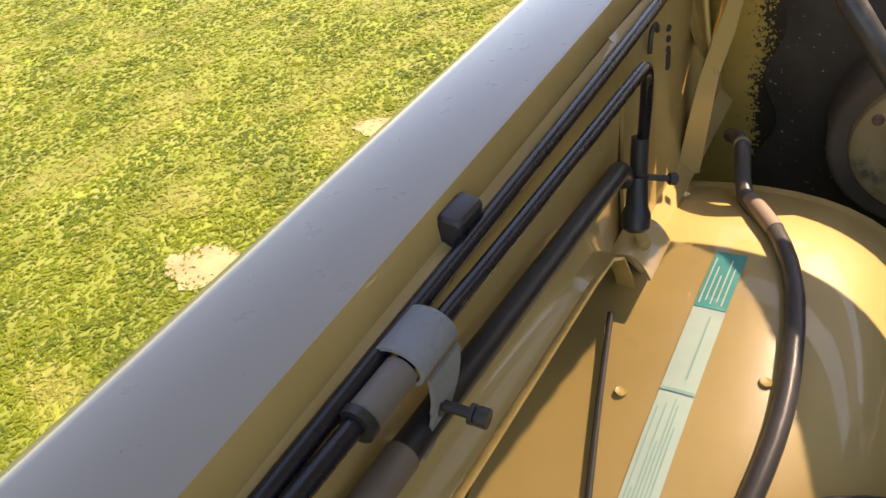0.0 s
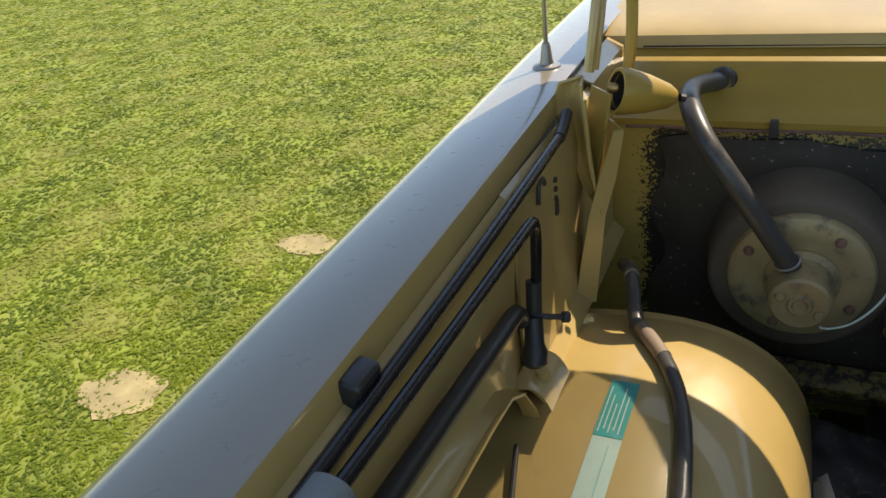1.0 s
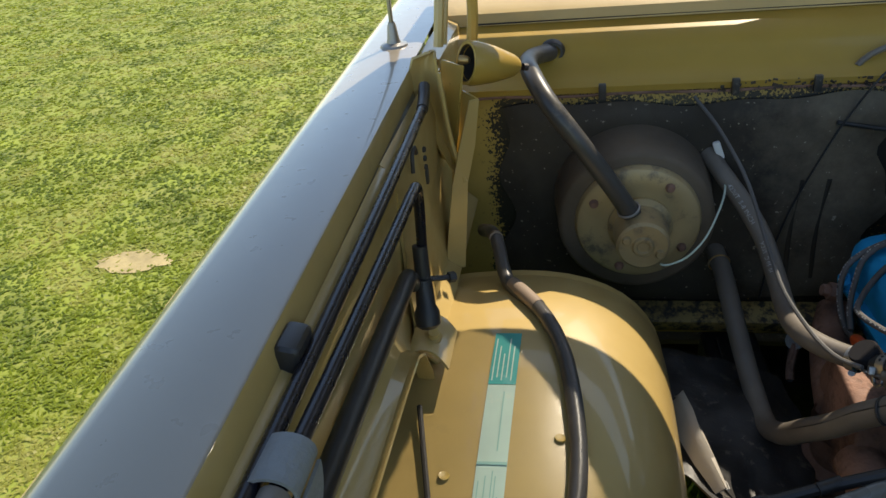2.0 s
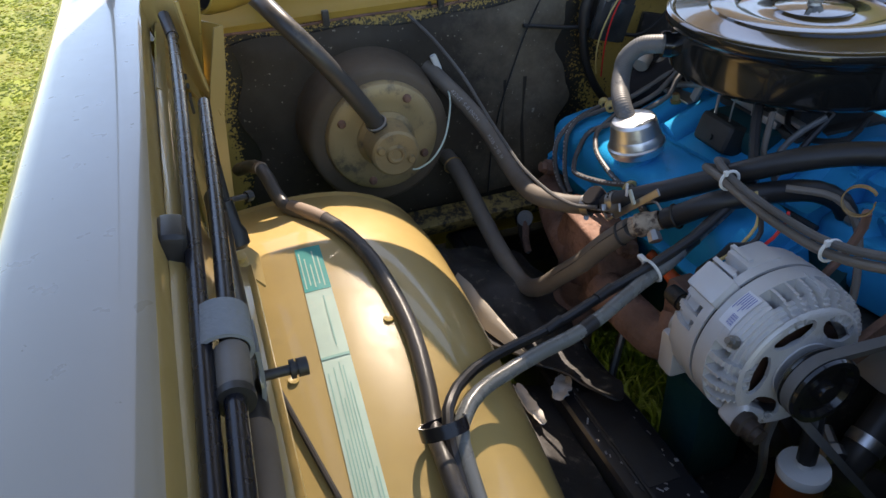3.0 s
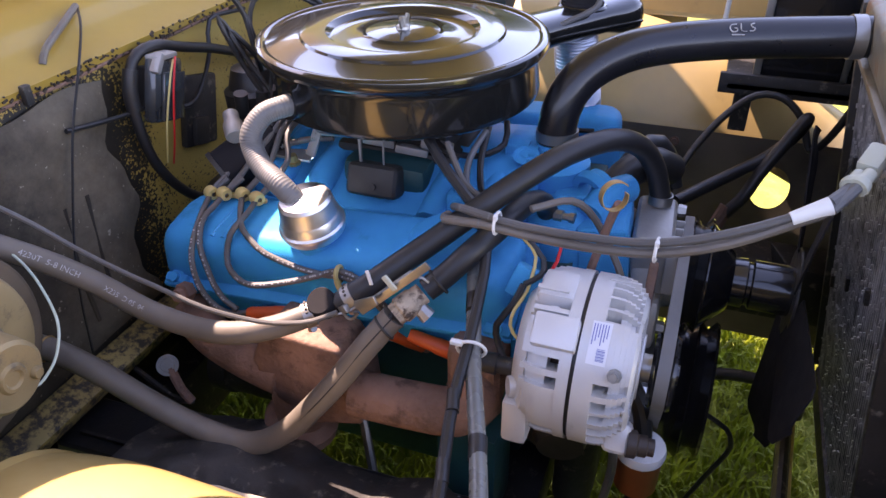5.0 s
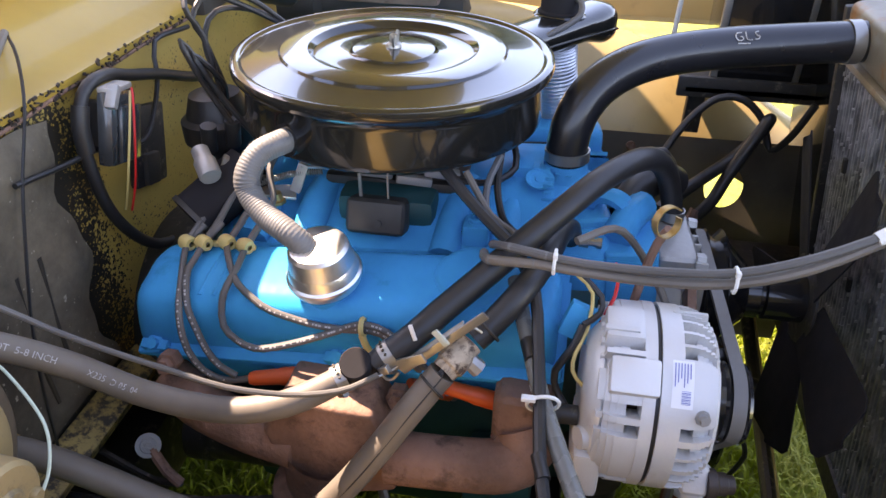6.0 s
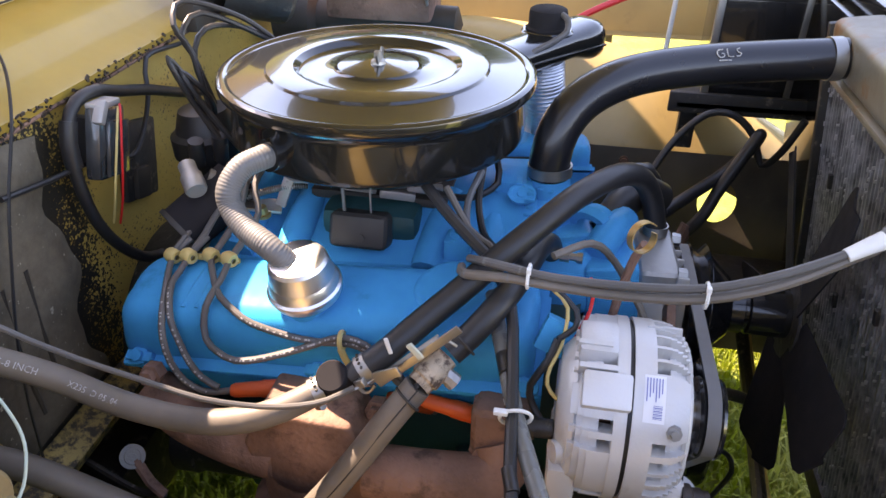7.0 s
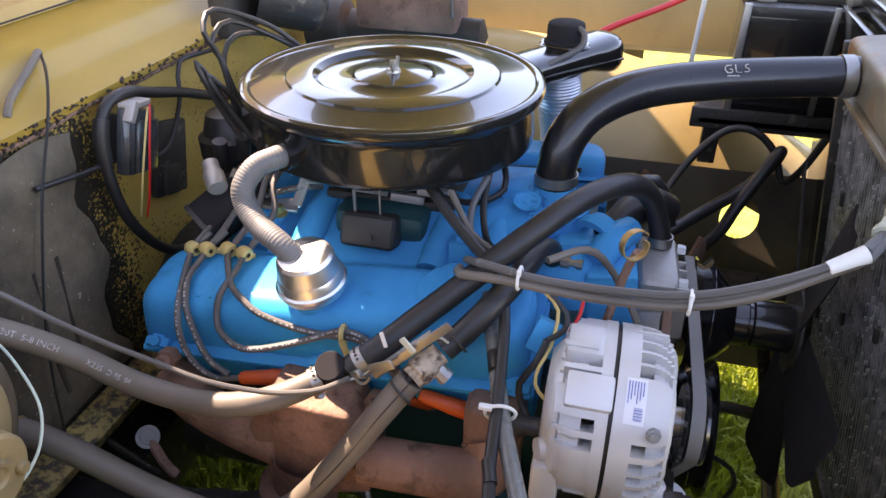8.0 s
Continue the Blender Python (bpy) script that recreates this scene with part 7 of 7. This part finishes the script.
part("seam", bmesh_moved(box(-0.02, 0.0, 0.052, 0.004, 1.1, 0.006, 0.001), RAILM), BLACK_DIRTY, rail)
part("chip_patch", bmesh_moved(box(0.0, 0.05, 0.0505, 0.05, 0.16, 0.002, 0.0008), RAILM), CHIPS, rail, "chipped paint patch")
for ry, rx in ((0.19, 0.01), (-0.08, 0.015), (-0.2, -0.005)):
    part("bolt", bmesh_moved(lathe((rx, ry, 0.05), (0, 0, 1), [(0, 0.010), (0.003, 0.010), (0.003, 0.007), (0.008, 0.006), (0.008, 0)], 8), RAILM), BLACK_DIRTY, rail)
# White plate drawn for a patch of sun on the black rail.
part("pale_patch", bmesh_moved(box(0.006, 0.176, 0.0515, 0.022, 0.042, 0.0016, 0.0005, pose(0, 0, 0, 0, 0, 8)), RAILM), PAPER, rail, "white plate standing in for a sun patch")
scrapes = bmesh.new()
scratch = random.Random(21)
for k in range(150):
    sx, sy = scratch.uniform(-0.036, 0.038), scratch.uniform(-0.45, 0.30)
    boxm(scrapes, sx, sy, 0.0502, 0.0012 + 0.004 * scratch.random() ** 2, 0.002 + 0.010 * scratch.random() ** 2, 0.0012, 0, pose(0, 0, 0, 0, 0, scratch.uniform(-50, 50)))
tagged(part("scrapes", bmesh_moved(scrapes, RAILM), BARE_STEEL, rail, "scraped bare metal flecks", smooth=False), "scraped bare metal flecks", kind="stuff")
# Unseen rail mirrored from the near side, added to hide bright lawn.
far_rail = thing("frame_rail", "dark steel frame rail across the engine", "frame rail")
part("box_section", box(0.955, 0.36, 0.46, 0.085, 1.15, 0.11, 0.010), BLACK_DIRTY, far_rail)
part("bump_stop", lathe((0.975, 0.20, 0.41), (0.3, 0, -1), [(0, 0.03), (0.03, 0.028), (0.06, 0.012), (0.06, 0)], 16), RUBBER, far_rail)
cross = thing("cross_member", "dirty black cross member under the engine", "cross member")
part("beam", box(0.60, 0.44, 0.34, 0.72, 0.13, 0.08, 0.015), BLACK_DIRTY, cross)
part("mount", box(0.40, 0.46, 0.46, 0.08, 0.08, 0.16, 0.012), TEAL_IRON, cross)
part("strut", tube([(0.30, 0.55, 0.42), (0.36, 0.60, 0.56)], 0.006, n=8), STEEL, cross)
# Added dark beam: hides lit grass behind and below the engine.
rear_filler = thing("cross_member", "dark filler beam behind the engine", "cross member")
part("beam", box(0.56, 1.00, 0.36, 0.85, 0.11, 0.12, 0.02), BLACK_DIRTY, rear_filler)
lowrad = thing("steering_link", "dark steel rod below the fan", "rod")
part("rod", tube([(0.80, 0.40, 0.33), (0.795, 0.25, 0.335), (0.80, 0.12, 0.36), (0.805, 0.03, 0.335), (0.81, 0.02, 0.29)], 0.010, n=12), BLACK_DIRTY, lowrad)
sensor = thing("sensor_cable", "thin black cable hanging in a loop past the crankshaft pulley", "cable")
part("cable", tube([(0.53, 0.235, 0.545), (0.53, 0.200, 0.518), (0.53, 0.183, 0.506), (0.53, 0.158, 0.491), (0.53, 0.148, 0.470), (0.53, 0.149, 0.448), (0.53, 0.170, 0.388), (0.53, 0.200, 0.295)], 0.0034, n=8, step=0.01), RUBBER, sensor)
yoke = thing("front_brace", "narrow black brace in front of the engine", "brace")
part("bar", tube([(0.10, 0.057, 0.151), (0.50, 0.045, 0.219), (0.80, 0.034, 0.270), (1.15, 0.022, 0.329)], 0.012, n=10), BLACK_DIRTY, yoke)
part("edge", tube([(0.10, 0.045, 0.151), (0.50, 0.031, 0.219), (0.80, 0.020, 0.270), (1.15, 0.008, 0.329)], 0.003, n=8), YELLOW, yoke)


def flap_at(u, v):
    """Black rubber splash shield draped from the wheelhouse over the rail, wrinkled."""
    front = 0.50 + 0.05 * math.sin(5 * u + 0.5) + 0.02 * math.sin(13 * u)
    y = 0.80 + (front - 0.80) * v
    x = 0.088 + 0.19 * u + 0.012 * math.sin(6 * v)
    z = 0.612 - 0.030 * u - 0.028 * u * u
    w = Vector((x * 13, y * 9, 0.4))
    z += 0.016 * noise.noise(w) + 0.007 * noise.noise(w * 2.7) + 0.006 * math.sin(26 * y + 11 * x)
    return Vector((x, y, max(z, 0.541)))


flap = thing("splash_shield", "black rubber splash shield with a curled edge", "splash shield")
part("sheet", grid_surface(flap_at, frange(0, 1, 30), frange(0, 1, 40), 0.0025), BLACK_DIRTY, flap)
part("lower_sheet", grid_surface(lambda u, v: Vector((0.10 + 0.10 * u, 0.55 - 0.45 * v, 0.548 - 0.04 * u + 0.008 * noise.noise(Vector((u * 3, v * 7, 2.0))))), frange(0, 1, 10), frange(0, 1, 24), 0.0025), BLACK_DIRTY, flap)
LIP_A = [(0.114, 0.668, 0.630), (0.126, 0.632, 0.637), (0.138, 0.604, 0.630), (0.148, 0.580, 0.614), (0.152, 0.548, 0.602)]
LIP_B = [(0.113, 0.662, 0.626), (0.114, 0.636, 0.621), (0.115, 0.612, 0.613), (0.128, 0.578, 0.608), (0.147, 0.543, 0.600)]
# Pale grey holds both the lip's dust and the sun on it.
part("curled_lip", grid_surface(lambda u, v: Vector(LIP_A[v]) * (1 - u) + Vector(LIP_B[v]) * u + Vector((0.006, -0.004, 0.010)) * math.sin(math.pi * u), frange(0, 1, 7), range(5), 0.002), material("grey_rubber_lip", (0.42, 0.38, 0.32), 0.6, vary=0.2, bump=0.3), flap, "pale curled lip, dusty and toned as sunlit")
# Pale tone that paints sun patches onto the black shield and rail.
SUN_PALE = material("pale_sun_patch", (0.50, 0.48, 0.45), 0.6, vary=0.3, bump=0.4, dirt=(0.20, 0.18, 0.15), dirt_amount=0.36, dirt_scale=70)


def sun_piece(cx, cy, cz, length, width, turn, seed):
    """A curled, ragged pale sheet drawn where a patch of sun falls."""
    m = pose(cx, cy, cz, 0, 0, turn)

    def at(u, v):
        w = width * (0.35 + 0.65 * math.sin(math.pi * min(1, max(0, 0.06 + 0.88 * v)))) * (1 + 0.5 * noise.noise(Vector((seed, 7 * v, u))))
        return m @ Vector(((u - 0.5) * w, (v - 0.5) * length, 0.007 * abs(u - 0.5) + 0.004 * noise.noise(Vector((u * 2, v * 4, seed)))))
    return grid_surface(at, frange(0, 1, 6), frange(0, 1, 14), 0.0014)


part("sun_scrap", sun_piece(0.157, 0.497, 0.536, 0.075, 0.016, 4, 1.0), SUN_PALE, flap, "pale scrap standing in for a sun patch")
part("sun_scrap", sun_piece(0.206, 0.504, 0.5405, 0.045, 0.024, -38, 2.0), SUN_PALE, flap, "pale scrap standing in for a sun patch")
part("sun_scrap", sun_piece(0.150, 0.560, 0.606, 0.040, 0.010, 24, 3.0), SUN_PALE, flap, "pale scrap standing in for a sun patch")
gauge = thing("blade_terminal", "small round steel fitting on a bracket below the firewall", "fitting")
part("disc", lathe((0.300, 0.835, 0.592), (-0.6, -0.5, 0.6), [(0, 0.0), (0, 0.0135), (0.003, 0.0135), (0.003, 0.009), (0.0045, 0.008), (0.0045, 0.004), (0.007, 0.004), (0.007, 0)], 20), CLAMP_GREY, gauge, sharp=15)
part("tang", tube([(0.300, 0.832, 0.588), (0.292, 0.815, 0.565), (0.290, 0.80, 0.55)], 0.006, n=8), RUST, gauge)
part("leg", tube([(0.290, 0.80, 0.55), (0.300, 0.84, 0.535), (0.32, 0.915, 0.545)], 0.004, n=6), BLACK_DIRTY, gauge)

# ---- far side: battery, cables ----
battery = thing("battery", "black car battery with grey terminals and a hold-down", "battery")
part("case", box(1.13, 0.068, 0.862, 0.16, 0.235, 0.165, 0.006), BLACK, battery)
part("top", box(1.13, 0.068, 0.949, 0.165, 0.24, 0.018, 0.005), BLACK_DIRTY, battery)
part("clamp_bar", box(1.10, 0.068, 0.964, 0.03, 0.25, 0.012, 0.003), SHADOW_STEEL, battery)
part("strap", box(1.047, 0.060, 0.862, 0.004, 0.010, 0.20, 0.001), STEEL, battery)
part("hook", box(1.045, 0.19, 0.872, 0.010, 0.012, 0.18, 0.002), STEEL, battery)
for ty in (0.03, 0.16):
    part("terminal", lathe((1.10, ty, 0.955), (0, 0, 1), [(0, 0.014), (0.02, 0.012), (0.02, 0)], 14), ALU_OLD, battery)
    part("terminal_clamp", box(1.10, ty, 0.966, 0.05, 0.03, 0.016, 0.004), ALU_OLD, battery)
tray = thing("battery_tray", "dusty black battery tray", "battery tray")
part("tray", box(1.13, 0.085, 0.772, 0.20, 0.30, 0.016, 0.004), BLACK_DIRTY, tray)
part("front_lip", box(1.035, 0.090, 0.776, 0.010, 0.31, 0.035, 0.003), BLACK_DIRTY, tray)
part("tray_leg", box(1.10, 0.20, 0.72, 0.02, 0.03, 0.10, 0.003), BLACK_DIRTY, tray)
red = thing("battery_cable", "bright red battery cable", "cable")
part("cable", tube([(0.92, 0.46, 0.895), (0.98, 0.393, 0.925), (1.05, 0.31, 0.949), (1.12, 0.24, 0.972), (1.16, 0.19, 0.982), (1.13, 0.16, 0.980)], 0.0052, n=10), RED, red)
black = thing("battery_cable", "black cable draped from the battery tray", "cable")
part("cable", tube([(0.84, 0.30, 0.62), (0.88, 0.285, 0.66), (0.93, 0.262, 0.70), (0.97, 0.225, 0.745), (0.99, 0.185, 0.775), (0.99, 0.145, 0.775), (0.985, 0.11, 0.745), (0.975, 0.09, 0.70), (0.96, 0.07, 0.73), (0.95, 0.05, 0.79)], 0.006, n=10), RUBBER, black)
big = thing("ground_strap", "thick black cable bent in a loop past the fan", "cable")
part("cable", tube([(0.90, 0.198, 0.603), (0.905, 0.176, 0.636), (0.918, 0.160, 0.671), (0.935, 0.135, 0.716), (0.948, 0.116, 0.750), (0.963, 0.106, 0.757), (0.968, 0.110, 0.738), (0.963, 0.126, 0.714), (0.945, 0.153, 0.691), (0.91, 0.189, 0.679), (0.86, 0.230, 0.672), (0.80, 0.275, 0.665)], 0.010, n=12, step=0.006), RUBBER, big)
part("brass_end", tube([(0.893, 0.208, 0.585), (0.905, 0.196, 0.615)], 0.012, n=10), RUST, big)
hold = thing("hold_down_rod", "thin white painted rod on the far side", "rod")
part("rod", tube([(1.12, 0.255, 0.80), (1.12, 0.252, 0.90), (1.12, 0.248, 1.02)], 0.0045, n=8), WHITE, hold)
# ---- grass ----
def grass_patch(name, label, count, region, seed, height, far=0.0):
    """Many thin bent blades in one mesh, thinned out over the bare soil."""
    rnd = random.Random(seed)
    verts, faces = [], []
    x0, x1, y0, y1 = region
    for _ in range(count):
        if far:
            d = 0.45 + far * rnd.random() ** 1.7
            turn = radians(rnd.uniform(-12, 128))
            x, y = -0.1 - d * math.sin(turn), 0.25 + d * math.cos(turn)
        else:
            x, y, d = x0 + (x1 - x0) * rnd.random(), y0 + (y1 - y0) * rnd.random(), 1.0
        if any(((x - px) / rx) ** 2 + ((y - py) / ry) ** 2 < 0.15 + 1.0 * rnd.random() for px, py, rx, ry in BARE):
            continue
        clump = 0.6 * noise.noise(Vector((x * 2.3, y * 2.3, 1.7))) + 0.7 * noise.noise(Vector((x * 7.1, y * 7.1, 4.2)))
        h = height * (0.45 + 0.8 * rnd.random()) * max(0.5, 1 + 0.4 * clump)
        a = rnd.random() * 2 * math.pi
        w = (0.0022 + 0.0022 * rnd.random()) * (1 + 0.75 * max(0, d - 1))
        lean = h * ((2.2 + 2.4 * rnd.random()) if far else (0.35 + 0.7 * rnd.random()))
        dx, dy = math.cos(a), math.sin(a)
        k = len(verts)
        verts += [(x - dy * w, y + dx * w, 0), (x + dy * w, y - dx * w, 0),
                  (x + dx * lean * 0.4 + dy * w * 0.7, y + dy * lean * 0.4 - dx * w * 0.7, h * 0.65),
                  (x + dx * lean * 0.4 - dy * w * 0.7, y + dy * lean * 0.4 + dx * w * 0.7, h * 0.65),
                  (x + dx * lean, y + dy * lean, h * 0.95)]
        faces += [(k, k + 1, k + 2, k + 3), (k + 3, k + 2, k + 4)]
    me = bpy.data.meshes.new(name)
    me.from_pydata(verts, [], faces)
    me.materials.append(BLADE)
    ob = new(name, me)
    return tagged(ob, label, "grass", kind="stuff")


BARE = [(-1.62, 1.09, 0.13, 0.10), (-1.57, 2.01, 0.14, 0.07), (-1.05, 0.30, 0.08, 0.09)]
for px, py, rx, ry in BARE:
    rnd = random.Random(int(px * 100))
    pts = [Vector((px + rx * 1.05 * (0.8 + 0.4 * rnd.random()) * math.cos(a), py + ry * 1.05 * (0.8 + 0.4 * rnd.random()) * math.sin(a), 0.004)) for a in [2 * math.pi * i / 20 for i in range(20)]]
    bm = bmesh.new()
    bm.faces.new([bm.verts.new(p) for p in pts])
    tagged(part("bare_patch", bm, SAND, None, ""), "bare sandy patch in the lawn", "soil", kind="structure")

BLADE = bpy.data.materials.new("grass_blade")
BLADE.use_nodes = True
_n, _l = BLADE.node_tree.nodes, BLADE.node_tree.links
_g = _n.new("ShaderNodeNewGeometry")
_r = _n.new("ShaderNodeValToRGB")
_e = _r.color_ramp.elements
_e[0].color, _e[1].color = (0.155, 0.215, 0.014, 1), (0.43, 0.42, 0.10, 1)
_m = _r.color_ramp.elements.new(0.55)
_m.color = (0.27, 0.325, 0.02, 1)
_c = _n.new("ShaderNodeTexCoord")
_w = _n.new("ShaderNodeTexNoise")
_w.inputs["Scale"].default_value, _w.inputs["Detail"].default_value = 3.2, 6.0
_l.new(_c.outputs["Object"], _w.inputs["Vector"])
_s = _n.new("ShaderNodeMapRange")
_s.inputs["From Min"].default_value, _s.inputs["From Max"].default_value = 0.40, 0.62
_l.new(_w.outputs["Fac"], _s.inputs["Value"])
_b = _n.new("ShaderNodeMix")
_b.inputs[0].default_value = 0.9
_l.new(_g.outputs["Random Per Island"], _b.inputs[2])
_l.new(_s.outputs[0], _b.inputs[3])
_l.new(_b.outputs[0], _r.inputs["Fac"])
_p = _n["Principled BSDF"]
_l.new(_r.outputs["Color"], _p.inputs["Base Color"])
_p.inputs["Roughness"].default_value = 0.5
_t = _n.new("ShaderNodeBsdfTranslucent")
_l.new(_r.outputs["Color"], _t.inputs["Color"])
_x = _n.new("ShaderNodeMixShader")
_x.inputs[0].default_value = 0.55
_l.new(_p.outputs[0], _x.inputs[1])
_l.new(_t.outputs[0], _x.inputs[2])
_l.new(_x.outputs[0], _n["Material Output"].inputs["Surface"])
grass_patch("grass", "short sunlit lawn grass beside the car", 330000, (0, 0, 0, 0), 3, 0.007, 15.0)
grass_patch("grass", "shaded grass under the engine bay", 40000, (0.0, 2.0, -0.6, 1.6), 5, 0.05)
